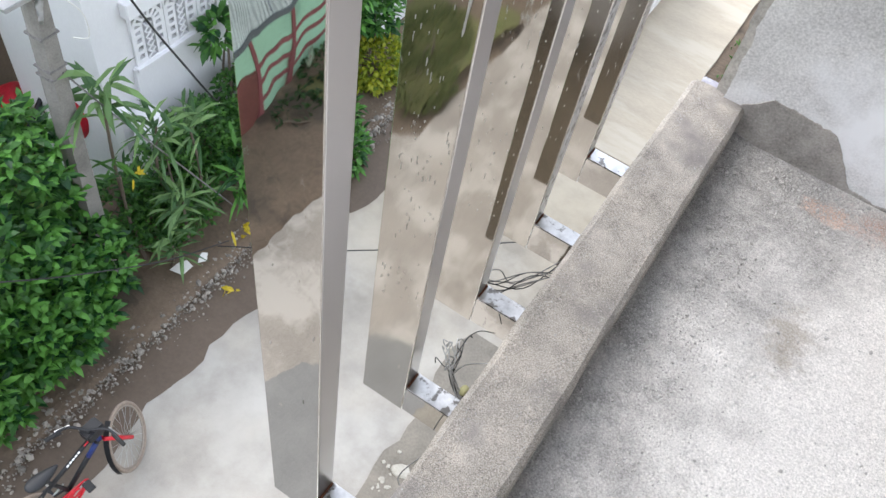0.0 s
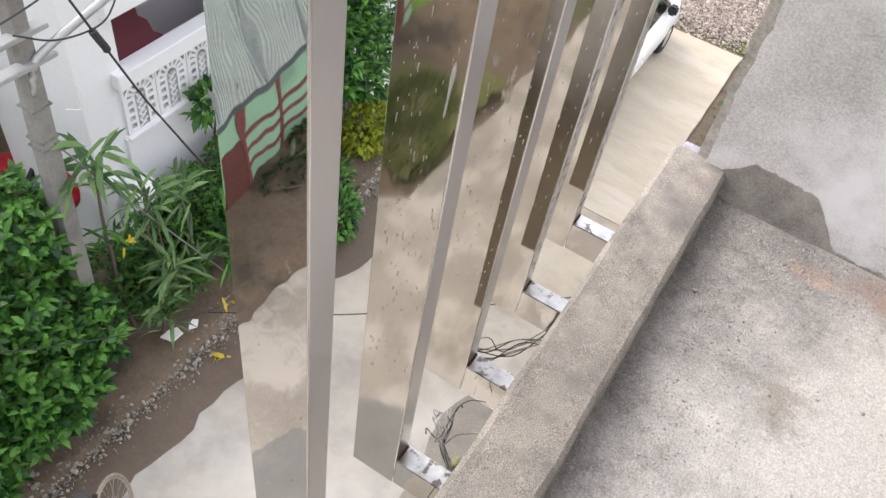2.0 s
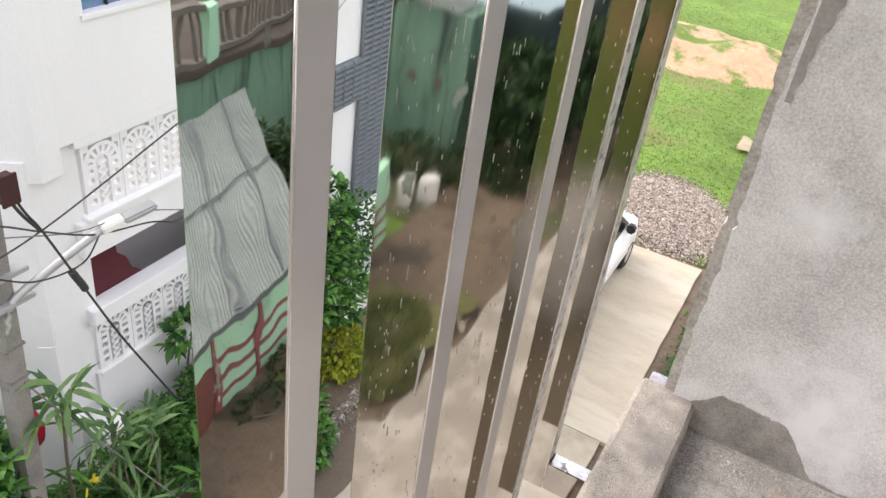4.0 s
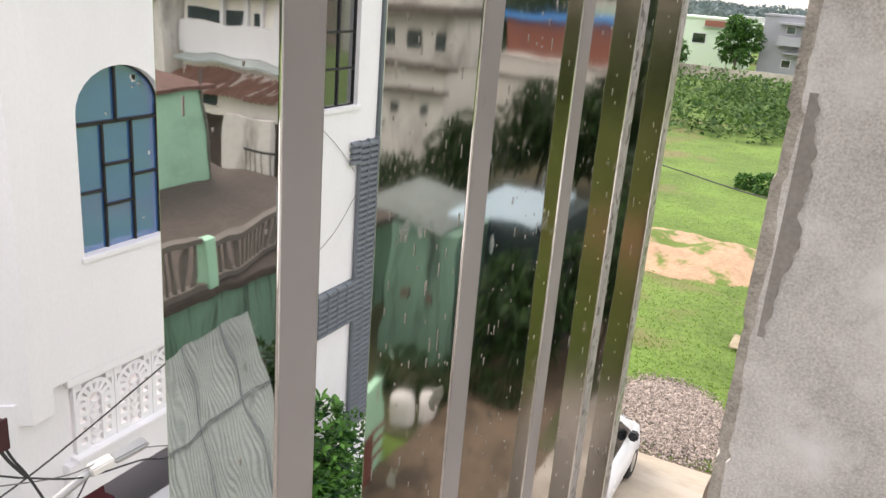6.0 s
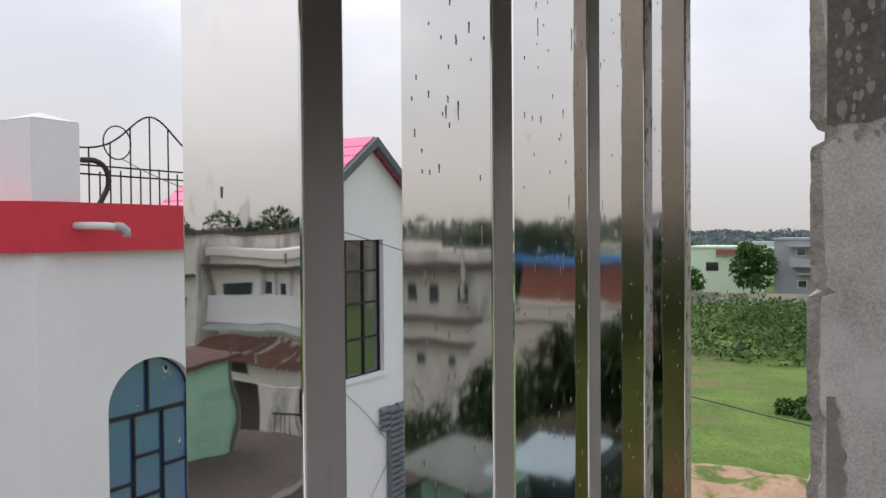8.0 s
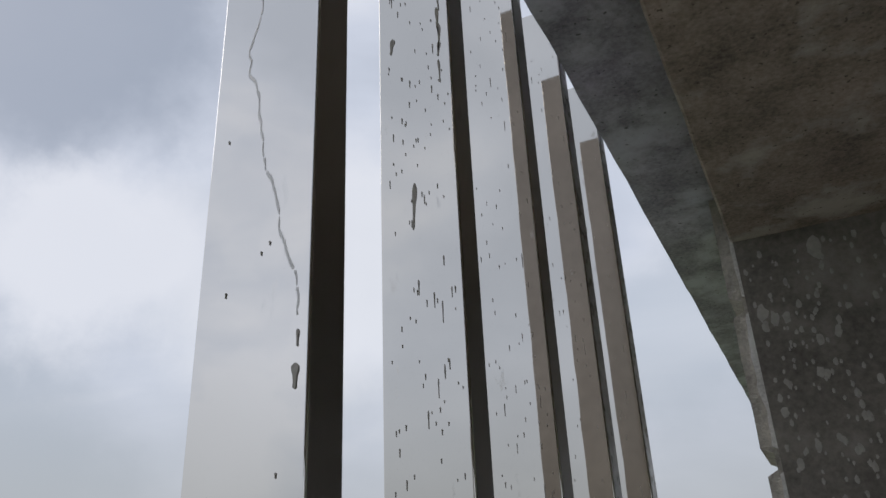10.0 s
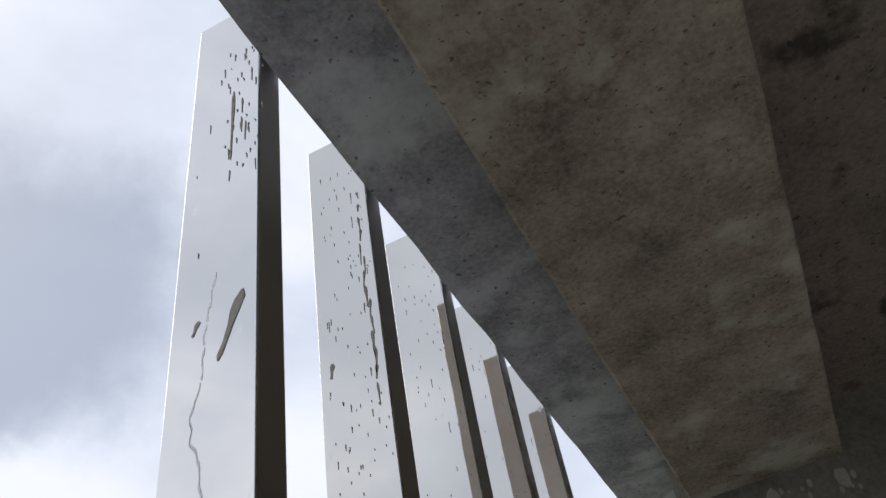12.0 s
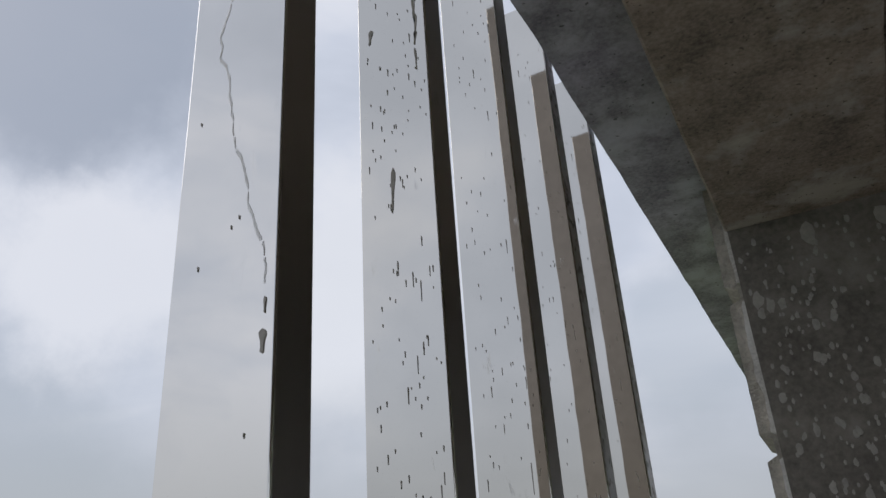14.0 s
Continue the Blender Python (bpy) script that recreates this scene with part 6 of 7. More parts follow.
# ---- bicycle ----
def build_bicycle():
    b = thing("bicycle", "black, blue and red bicycle parked on its stand by the lane", "bicycle")
    f = Vector((0.10, 1.0, 0)).normalized()          # heading of the frame
    hub_f, hub_r = Vector((-3.08, 1.39, GZ + 0.345)), Vector((-3.08, 1.39, GZ + 0.365)) - f * 1.02
    steer = Vector((-0.55, 0.83, 0)).normalized()     # turned front wheel
    up = Vector((0, 0, 1))
    lean = Vector((-0.10, 0, 1)).normalized()
    tilt = Vector((-0.36, 0.0, 0.93))
    tilt = (tilt - steer * tilt.dot(steer)).normalized()

    def wheel(name, c, d, lean):
        w = new(name)
        w.parent = b
        part("tyre", torus_bm(c, d, lean, 0.290, 0.017, 40, 8), BIKE_TYRE, w, "", True)
        part("rim", torus_bm(c, d, lean, 0.266, 0.009, 36, 6), BIKE_RIM, w, "", True)
        part("hub", tube_bm([c - d.cross(lean) * 0.045, c + d.cross(lean) * 0.045], 0.018, 10), RIM, w)
        for k in range(24):
            a = k * math.tau / 24
            side = d.cross(lean) * (0.03 if k % 2 else -0.03)
            part("spoke", tube_bm([c + side, c + (math.cos(a) * d + math.sin(a) * lean) * 0.262], 0.0016, 4), RIM, w)

    wheel("front_wheel", hub_f, steer, tilt)
    wheel("rear_wheel", hub_r, f, lean)
    head_t, head_b = hub_f - f * 0.25 + up * 0.46 + Vector((0.0, 0, 0)), hub_f - f * 0.21 + up * 0.32 + Vector((0.0, 0, 0))
    crank = hub_f - f * 0.60 - up * 0.06
    seat_t = hub_f - f * 0.72 + up * 0.40 + Vector((0.07, 0, 0))
    part("top_tube", tube_bm([head_t - up * 0.03, seat_t - up * 0.06], 0.019, 10), BIKE_DARK, b, "", True)
    part("down_tube", tube_bm([head_b, crank], 0.022, 10), BIKE_DARK, b, "", True)
    part("seat_tube", tube_bm([crank, seat_t + up * 0.08], 0.018, 10), BIKE_DARK, b, "", True)
    part("head_tube", tube_bm([head_b, head_t], 0.026, 10), BIKE_BLUE, b, "", True)
    part("tube_sleeve", tube_bm([head_b.lerp(crank, 0.08), head_b.lerp(crank, 0.34)], 0.0235, 10), BIKE_BLUE, b, "blue painted tube section", True)
    for p0, p1, a_, b_, m_ in ((head_t - up * 0.03, seat_t - up * 0.06, 0.30, 0.62, CAR_WHITE), (head_b, crank, 0.42, 0.72, CAR_WHITE), (head_t - up * 0.03, seat_t - up * 0.06, 0.08, 0.2, BIKE_RED)):
        o3 = (up + Vector((0.6, 0, 0))).normalized() * 0.0165
        for k in range(5):
            u0 = a_ + (b_ - a_) * k / 5
            part("decal", tube_bm([p0.lerp(p1, u0) + o3, p0.lerp(p1, u0 + (b_ - a_) * 0.14) + o3], 0.0075, 6), m_, b, "painted decal bar")
    for s in (-0.045, 0.045):
        o = f.cross(up) * s
        part("chain_stay", tube_bm([crank + o * 0.5, hub_r + o], 0.010, 6), BIKE_DARK, b)
        part("seat_stay", tube_bm([seat_t - up * 0.05, hub_r + o], 0.009, 6), BIKE_DARK, b)
        o2 = steer.cross(up) * s
        part("fork_blade", tube_bm([head_b + o2, head_b + o2 + (hub_f - head_b) * 0.5, hub_f + o2], 0.017, 8), BIKE_RED, b, "red fork blade", True)
    hb = new("handlebar")
    hb.parent = b
    sd = steer.cross(up)
    c = head_t + up * 0.10
    part("stem", tube_bm([head_t, c], 0.016, 8), BIKE_DARK, hb)
    part("bar", tube_bm(smooth_line([c + sd * 0.29 - steer * 0.10, c + sd * 0.16 + up * 0.02, c, c - sd * 0.16 + up * 0.02, c - sd * 0.29 - steer * 0.10], 5), 0.012, 8), BIKE_DARK, hb)
    for s in (-1, 1):
        part("grip", tube_bm([c + sd * 0.20 * s - steer * 0.03, c + sd * 0.30 * s - steer * 0.11], 0.018, 8), TYRE, hb)
        part("brake_lever", tube_bm([c + sd * 0.15 * s + steer * 0.03, c + sd * 0.25 * s - steer * 0.03], 0.006, 6), RIM, hb)
    part("front_box", add_box(bmesh.new(), (-0.06, -0.08, -0.06), (0.06, 0.08, 0.06), 0.012, Matrix.Translation(head_t + steer * 0.04)), BIKE_DARK, b, "black number board")
    # mudguard
    bm = bmesh.new()
    prev = None
    for k in range(9):
        a = radians(150 + 12 * k - 60)
        q = hub_f + (math.cos(a) * steer + math.sin(a) * tilt) * 0.325
        row = [bm.verts.new(q + sd * s) for s in (-0.022, 0.022)]
        if prev:
            bm.faces.new((prev[0], prev[1], row[1], row[0]))
        prev = row
    bmesh.ops.solidify(bm, geom=bm.faces[:], thickness=0.004)
    part("mudguard", bm, BIKE_DARK, b)
    sdl = new("saddle")
    sdl.parent = b
    s = seat_t + up * 0.15
    bm = bmesh.new()
    bmesh.ops.create_icosphere(bm, subdivisions=3, radius=1)
    for v in bm.verts:
        t = v.co.y
        wv = 0.085 * (0.35 + 0.65 * (0.5 - 0.5 * t)) 
        v.co = Vector((v.co.x * wv, v.co.y * 0.14, v.co.z * 0.035 + 0.012 * t * t))
    ang = math.atan2(-f.x, f.y)
    bmesh.ops.transform(bm, matrix=Matrix.Translation(s) @ Matrix.Rotation(ang, 4, "Z"), verts=bm.verts)
    part("cover", bm, BIKE_DARK, sdl, "", True)
    part("post", tube_bm([seat_t, s], 0.013, 8), RIM, sdl)
    part("chain_guard", add_box(bmesh.new(), (-0.015, -0.25, -0.07), (0.015, 0.16, 0.07), 0.012, Matrix.Translation(crank + f.cross(up) * 0.06) @ Matrix.Rotation(ang, 4, "Z")), BIKE_RED, b, "red chain guard")
    part("chainring", torus_bm(crank + f.cross(up) * 0.08, f, up, 0.085, 0.010, 24, 6), BIKE_RED, b, "red chain guard ring", True)
    for sgn in (-1, 1):
        e = crank + f.cross(up) * 0.09 * sgn + (f * 0.12 + up * 0.10) * sgn
        part("crank_arm", tube_bm([crank + f.cross(up) * 0.07 * sgn, e], 0.010, 6), RIM, b)
        part("pedal", add_box(bmesh.new(), (-0.05, -0.035, -0.012), (0.05, 0.035, 0.012), 0.005, Matrix.Translation(e + f.cross(up) * 0.05 * sgn) @ Matrix.Rotation(ang, 4, "Z")), BIKE_DARK, b)
    part("stand", tube_bm([crank - f * 0.25, crank - f * 0.30 + f.cross(up) * -0.18 + Vector((0, 0, -0.27))], 0.009, 6), RIM, b)


# ---- parked car ----
def build_car():
    car = thing("car", "small white hatchback parked at the end of the lane", "car")
    cx, w = -2.75, 0.78
    prof_low = [(8.55, 0.45, 0.80), (8.75, 0.30, 0.98), (9.4, 0.26, 1.0), (10.4, 0.26, 1.0), (11.2, 0.26, 0.98), (11.85, 0.28, 0.88), (12.10, 0.36, 0.70)]
    bm = bmesh.new()
    rows = []
    for y, z0, z1 in prof_low:
        e = 0.10 if y in (8.55, 12.10) else 0.0
        ring = [(-w + 0.10 + e, z0), (-w + e, z0 + 0.14), (-w + e * 0.8, (z0 + z1) / 2), (-w + 0.05 + e, z1 - 0.04), (-w + 0.14 + e, z1), (w - 0.14 - e, z1), (w - 0.05 - e, z1 - 0.04), (w - e * 0.8, (z0 + z1) / 2), (w - e, z0 + 0.14), (w - 0.10 - e, z0)]
        rows.append([bm.verts.new((cx + x, y, GZ + 0.03 + z)) for x, z in ring])
    for a, b in zip(rows, rows[1:]):
        for k in range(10):
            bm.faces.new((a[k], a[(k + 1) % 10], b[(k + 1) % 10], b[k]))
    bm.faces.new(rows[0]), bm.faces.new(rows[-1][::-1])
    bmesh.ops.recalc_face_normals(bm, faces=bm.faces)
    body = part("body", bm, CAR_WHITE, car, "", True)
    # cabin
    bm = bmesh.new()
    cab = [(8.72, 0.96, 0.70), (9.0, 1.40, 0.62), (9.7, 1.49, 0.60), (10.85, 1.48, 0.60), (11.58, 1.02, 0.69)]
    rows = []
    for y, z, hw in cab:
        rows.append([bm.verts.new((cx + x, y, GZ + 0.03 + zz)) for x, zz in ((-0.71, 0.96), (-hw, z - 0.03), (-hw + 0.08, z), (hw - 0.08, z), (hw, z - 0.03), (0.71, 0.96))])
    for a, b in zip(rows, rows[1:]):
        for k in range(5):
            bm.faces.new((a[k], a[k + 1], b[k + 1], b[k]))
    bmesh.ops.recalc_face_normals(bm, faces=bm.faces)
    part("cabin", bm, CAR_WHITE, car, "", True)
    for s in (-1, 1):
        for ys in (((9.1, 1.0), (9.25, 1.36), (10.0, 1.42), (10.04, 1.0)), ((10.12, 1.0), (10.08, 1.42), (10.78, 1.40), (11.28, 1.02))):
            bm = bmesh.new()
            q = [(cx + s * (0.722 - 0.21 * (z - 0.96)), y, GZ + 0.035 + z) for y, z in ys]
            v = [bm.verts.new(p) for p in q]
            bm.faces.new(v)
            bmesh.ops.solidify(bm, geom=bm.faces[:], thickness=0.012)
            part("side_window", bm, GLASS_DARK, car, "dark side window")
        mi = part("mirror", add_box(bmesh.new(), (cx + s * 0.80 - 0.07, 11.03, GZ + 1.0), (cx + s * 0.80 + 0.07, 11.18, GZ + 1.14), 0.03), BIKE_DARK, car, "black wing mirror")
        part("headlight", add_box(bmesh.new(), (cx + s * 0.52 - 0.14, 11.98, GZ + 0.62), (cx + s * 0.52 + 0.14, 12.10, GZ + 0.76), 0.03), GALV, car)
        for y in (9.3, 11.62):
            wh = new("wheel")
            wh.parent = car
            part("tyre", torus_bm((cx + s * 0.70, y, GZ + 0.31), (0, 1, 0), (0, 0, 1), 0.20, 0.085, 24, 10), TYRE, wh, "", True)
            part("rim", tube_bm([(cx + s * 0.68, y, GZ + 0.31), (cx + s * 0.775, y, GZ + 0.31)], 0.15, 16), RIM, wh)
    bm = bmesh.new()
    v = [bm.verts.new((cx + x, y, GZ + 0.045 + z)) for x, y, z in ((-0.56, 10.95, 1.43), (0.56, 10.95, 1.43), (0.63, 11.54, 1.06), (-0.63, 11.54, 1.06))]
    bm.faces.new(v)
    bmesh.ops.solidify(bm, geom=bm.faces[:], thickness=0.01)
    part("windscreen", bm, GLASS_DARK, car, "dark windscreen")
    part("bumper", add_box(bmesh.new(), (cx - 0.66, 12.02, GZ + 0.30), (cx + 0.66, 12.16, GZ + 0.52), 0.05), CAR_WHITE, car)


build_bicycle()
build_car()


# ---- far side of the field ----
def far_house(name, label, x0, x1, y0, y1, z1, material, openings=(), extras=()):
    h = thing(name, label, "house")
    part("wall", box_bm((x0, y0, GZ - 0.2), (x1, y1, z1)), material, h)
    part("roof", box_bm((x0 - 0.15, y0 - 0.15, z1), (x1 + 0.15, y1, z1 + 0.18)), material, h)
    for a, b, c, d in openings:
        w = new("window")
        w.parent = h
        part("pane", box_bm((a, y0 - 0.05, c), (b, y0 - 0.02, d)), GLASS_DARK, w)
        part("frame", box_bm((a - 0.08, y0 - 0.03, c - 0.08), (b + 0.08, y0 + 0.01, d + 0.08)), FAR_WHITE, w)
    for a, b, m_ in extras:
        part("ledge", box_bm(a, b), m_, h)
    return h


def leafy_tree(label, x, y, z0, height, r, n, leaf, material, seed):
    q = np.random.default_rng(seed)
    t = thing("tree", label, "tree")
    part("trunk", tube_bm([(x, y, z0), (x + 0.1, y, z0 + height * 0.35), (x, y + 0.1, z0 + height * 0.75)], 0.05 * height * 0.5, 8, 0.02 * height * 0.5), BARK, t)
    lobes = []
    for k in range(16):
        a = k * 2.4 + q.uniform(-0.5, 0.5)
        hh = 0.32 + 0.64 * k / 16
        out = r * (1.0 - 0.7 * abs(hh - 0.5)) * q.uniform(0.35, 0.85)
        rr = r * q.uniform(0.24, 0.46)
        lobes.append(((x + math.cos(a) * out, y + math.sin(a) * out, z0 + height * hh), (rr, rr * q.uniform(0.7, 1.1), rr * q.uniform(0.5, 0.85))))
        if k % 2 == 0:
            part("limb", tube_bm([(x, y, z0 + height * (0.25 + 0.03 * k)), lobes[-1][0]], 0.008 * height, 5, 0.01), BARK, t)
    p, a = blob_points(q, n, lobes, 0.55)
    c = leaves_mesh("crown", p, a, leaf, leaf * 0.55, material, q)
    c.parent = t


def build_far():
    wall = thing("boundary_wall", "stained whitewashed boundary wall across the field", "wall")
    for k in range(14):
        part("panel", box_bm((-34 + 3.2 * k, 86, GZ - 0.2), (-34 + 3.2 * k + 3.17, 86.25, -4.55 + 0.08 * noise.noise((k * 1.7, 0, 0)))), FAR_WALL, wall)
    far_house("house", "pale mint flat-roofed house behind the boundary wall", -21.0, -13.2, 98, 108, -0.25, MINT_PALE, [(-18.6, -17.2, -2.9, -1.9)],
              [((-17.4, 97.4, -1.0), (-13.6, 100, -0.4), BRICK_FAR), ((-17.6, 97.6, -1.15), (-13.2, 100, -1.0), FAR_WHITE)])
    far_house("house", "plain grey flat-roofed house with a small balcony", -10.6, -4.0, 93, 101, 0.75, GREY_PAINT, [(-8.3, -7.5, -0.9, -0.2), (-8.2, -7.4, -4.3, -3.6)],
              [((-9.0, 91.6, 0.0), (-4.0, 93, 0.2), GREY_PAINT), ((-8.9, 91.7, -2.1), (-4.0, 93, -1.2), GREY_PAINT), ((-8.2, 91.9, -2.9), (-4.0, 93, -2.75), GREY_PAINT)])
    leafy_tree("slender leafy green tree between the far houses", -12.6, 91, GZ, 6.2, 2.3, 3500, 0.40, LEAF_DARK, 51)
    leafy_tree("small green tree by the mint house", -19.2, 92, GZ, 3.4, 1.4, 600, 0.5, LEAF_DARK, 52)
    far_house("house", "cream two-storey house across the open ground", 27, 35, 68, 76, 0.6, CREAM, [(29, 30.2, -1.6, -0.5), (32, 33.2, -1.6, -0.5)])
    far_house("house", "pinkish two-storey house across the open ground", 37, 45, 72, 80, 1.3, BRICK_PALE, [(39, 40.2, -1.4, -0.3), (42, 43.2, -1.4, -0.3)])
    far_house("house", "grey flat-roofed house across the open ground", 17, 24, 72, 80, -0.4, CREAM_GREY, [(19, 20.2, -2.2, -1.2)])
    leafy_tree("dark leafy tree beside the far pinkish house", 35.5, 70, GZ, 5.6, 2.0, 1500, 0.4, LEAF_DARK, 53)
    leafy_tree("dark leafy tree before the far grey house", 25.5, 69, GZ, 5.0, 1.8, 1300, 0.4, LEAF_DARK, 54)
    r = np.random.default_rng(60)
    for k in range(10):
        x, y = -75 + 13 * k + r.uniform(-4, 4), 190 + r.uniform(-20, 60)
        far_house("house", "far pale flat-roofed house at the edge of town", x, x + r.uniform(5, 10), y, y + 8, r.uniform(-2.4, -0.8), FAR_WHITE)
    lobes = [((r.uniform(-330, 130), r.uniform(300, 520), GZ + 1.0), (r.uniform(12, 26), 6, r.uniform(2.0, 6.0))) for _ in range(220)]
    p, a = blob_points(r, 52000, lobes, 0.75)
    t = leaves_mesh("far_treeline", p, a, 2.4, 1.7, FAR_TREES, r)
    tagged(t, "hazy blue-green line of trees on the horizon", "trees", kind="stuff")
    lobes = [((r.uniform(-60, 30), r.uniform(112, 150), GZ + 1.0), (r.uniform(3, 6), 3, r.uniform(1.5, 3.5))) for _ in range(36)]
    p, a = blob_points(r, 7000, lobes, 0.75)
    t = leaves_mesh("town_trees", p, a, 1.2, 0.8, LEAF_FAR, r)
    tagged(t, "green tree tops among the far houses", "trees", kind="stuff")


build_far()


# ---- the street behind, seen in the steel ----
def corrugated(x0, x1, y0, y1, z_lo, z_hi, pitch=0.12, amp=0.022):
    """A corrugated sheet that rises along x; its ribs run up the slope."""
    bm = bmesh.new()
    n = int((y1 - y0) / pitch * 4)
    rows = []
    for j in range(n + 1):
        y = y0 + (y1 - y0) * j / n
        d = amp * math.sin(j * math.pi / 2)
        rows.append([bm.verts.new((x0 + (x1 - x0) * t, y, z_lo + (z_hi - z_lo) * t + d)) for t in (0, 0.33, 0.66, 1)])
    for a, b in zip(rows, rows[1:]):
        for k in range(3):
            bm.faces.new((a[k], a[k + 1], b[k + 1], b[k]))
    bmesh.ops.solidify(bm, geom=bm.faces[:], thickness=0.006)
    return bm


def build_back():
    # mint shed with striped wall and tin roof; it stands askew to the lane
    def askew(bm, ribs=False):
        for v in bm.verts:
            if ribs:
                v.co.y += 0.86 * (v.co.x + 7.43)
            v.co.x += 0.13 * (v.co.y + 4.2)
        return bm

    sh = thing("shed", "mint green shed with maroon stripes and a weathered tin roof", "shed")
    part("front_wall", askew(box_bm((-5.1, -8.4, GZ - 0.1), (-4.95, -2.6, -4.25))), MINT, sh)
    part("end_wall", askew(box_bm((-7.5, -2.8, GZ - 0.1), (-5.1, -2.6, -4.0))), MINT, sh)
    for z in (-4.98, -5.22, -5.48):
        part("stripe", askew(box_bm((-4.949, -8.38, z - 0.035), (-4.94, -4.55, z + 0.035))), STRIPE, sh, "painted maroon stripe")
    for y in (-3.55, -4.5, -5.25, -7.2):
        part("pilaster", askew(box_bm((-4.95, y - 0.05, GZ), (-4.925, y + 0.05, -4.42))), STRIPE, sh, "painted maroon pilaster")
    for y in (-4.2, -7.75):
        part("door", askew(box_bm((-4.95, y - 0.22, GZ), (-4.92, y + 0.22, -4.95))), MAROON_WOOD, sh, "reddish brown plank door")
    part("roof", askew(corrugated(-4.78, -7.43, -8.5, -4.9, -4.27, -3.70, 0.062, 0.007), True), TIN, sh, "grey-green corrugated tin roof")
    for q in (0.52,):
        x, z = -4.78 - 2.65 * q, -4.27 + 0.57 * q
        part("lap_seam", askew(box_bm((x - 0.012, -8.5, z + 0.018), (x + 0.012, -4.9, z + 0.032), 0.003), True), SLATE_TRIM, sh, "dark lapped sheet edge")
    for y in (-7.9, -7.0, -6.1):
        bm = prism(bmesh.new(), [(-4.80, -4.25), (-7.42, -3.686), (-7.42, -3.664), (-4.80, -4.228)], "y", y - 0.014, y + 0.014)
        part("lap_seam", askew(bm, True), SLATE_TRIM, sh, "dark lapped sheet edge")
    part("fascia", askew(box_bm((-4.84, -6.2, -4.37), (-4.78, -2.6, -4.29))), SLATE_TRIM, sh)
    for x, y in ((-5.95, -9.75), (-5.62, -10.05)):
        d = thing("water_drum", "white plastic water drum standing by the shed", "drum")
        part("body", tube_bm([(x, y, GZ), (x, y, GZ + 0.08), (x, y, GZ + 0.42), (x, y, GZ + 0.5)], 0.17, 16), WHITE_STONE, d, "", True)
        part("lid", tube_bm([(x, y, GZ + 0.5), (x, y, GZ + 0.53)], 0.14, 16), PIPE, d)
    shrub("dark bushes along the yard behind the shed", (-5.9, -10.9, GZ), [((-6.4, -10.7, -5.35), (0.5, 0.35, 0.45)), ((-5.5, -11.0, -5.4), (0.5, 0.35, 0.4)), ((-4.7, -10.9, -5.45), (0.4, 0.35, 0.35))], 2200, 0.10, 0.045, LEAF_BACK, 92, 6)
    # terrace house behind the shed
    t = thing("house", "mint house with a dark roof terrace and grey balustrade", "house")
    part("wall", box_bm((-17, -15.6, GZ), (-9.1, -5.5, -3.75)), MINT_DULL, t)
    part("roof_deck", box_bm((-17.2, -15.8, -3.75), (-8.9, -5.2, -3.6), 0.02), ROOF_MUD, t, "dark stained roof deck")
    part("roof_room", box_bm((-17.0, -14.4, -3.6), (-14.3, -8.9, -1.33)), MINT, t, "mint green roof room")
    part("room_roof", prism(bmesh.new(), [(-17.2, -1.05), (-14.12, -1.30), (-14.12, -1.40), (-17.2, -1.15)], "y", -14.55, -8.8), TILE_OLD, t, "brown sheet roof over the room")
    part("drain_pipe", tube_bm([(-14.26, -14.3, -3.6), (-14.26, -14.3, -0.9)], 0.035, 6), BALUSTER, t)

    def rail(p, q, z, tall):
        a, b = Vector((*p, 0)), Vector((*q, 0))
        n = max(2, int((b - a).length / 0.19))
        for lo, hi, w in ((z - 0.10, z, 0.09), (z - tall, z - tall + 0.10, 0.08)):
            d = (b - a).normalized()
            side = Vector((-d.y, d.x, 0)) * w
            part("rail_cap" if hi == z else "rail_foot", prism(bmesh.new(), [tuple((a + side).xy), tuple((b + side).xy), tuple((b - side).xy), tuple((a - side).xy)], "z", lo, hi), BALUSTER, t)
        for k in range(n):
            c = a.lerp(b, (k + 0.5) / n)
            part("baluster", tube_bm([(c.x, c.y, z - tall + 0.08), (c.x, c.y, z - tall * 0.62), (c.x, c.y, z - 0.09)], 0.045, 8, 0.03), BALUSTER, t)

    rail((-9.05, -5.3), (-9.05, -8.62), -2.62, 0.98)
    part("rail_pier", box_bm((-9.16, -9.0, -3.6), (-8.92, -8.64, -2.66), 0.01), MINT, t, "mint green pier between the rails")
    rail((-9.08, -9.02), (-10.2, -14.6), -2.78, 0.80)
    part("back_rail", box_bm((-14.2, -15.7, -3.02), (-10.2, -15.66, -2.97)), BLACK_IRON, t, "thin dark iron rail")
    for k in range(20):
        part("rail_bar", tube_bm([(-14.1 + 0.2 * k, -15.68, -3.6), (-14.1 + 0.2 * k, -15.68, -2.98)], 0.012, 5), BLACK_IRON, t)
    # cream house with a veranda, a projecting wing and a rusty lean-to
    c = thing("house", "old cream flat-roofed house with a veranda and rusty lean-to", "house")
    part("wall", box_bm((-24.3, -32, GZ), (-18.4, -24.0, 0.95)), CREAM, c)
    part("parapet", box_bm((-24.4, -32.2, 0.95), (-18.2, -23.8, 1.31), 0.03), CREAM, c)
    part("chajja", box_bm((-24.3, -24.1, 0.52), (-18.0, -23.3, 0.66)), ROOF_MUD, c, "dark stained sun shade")
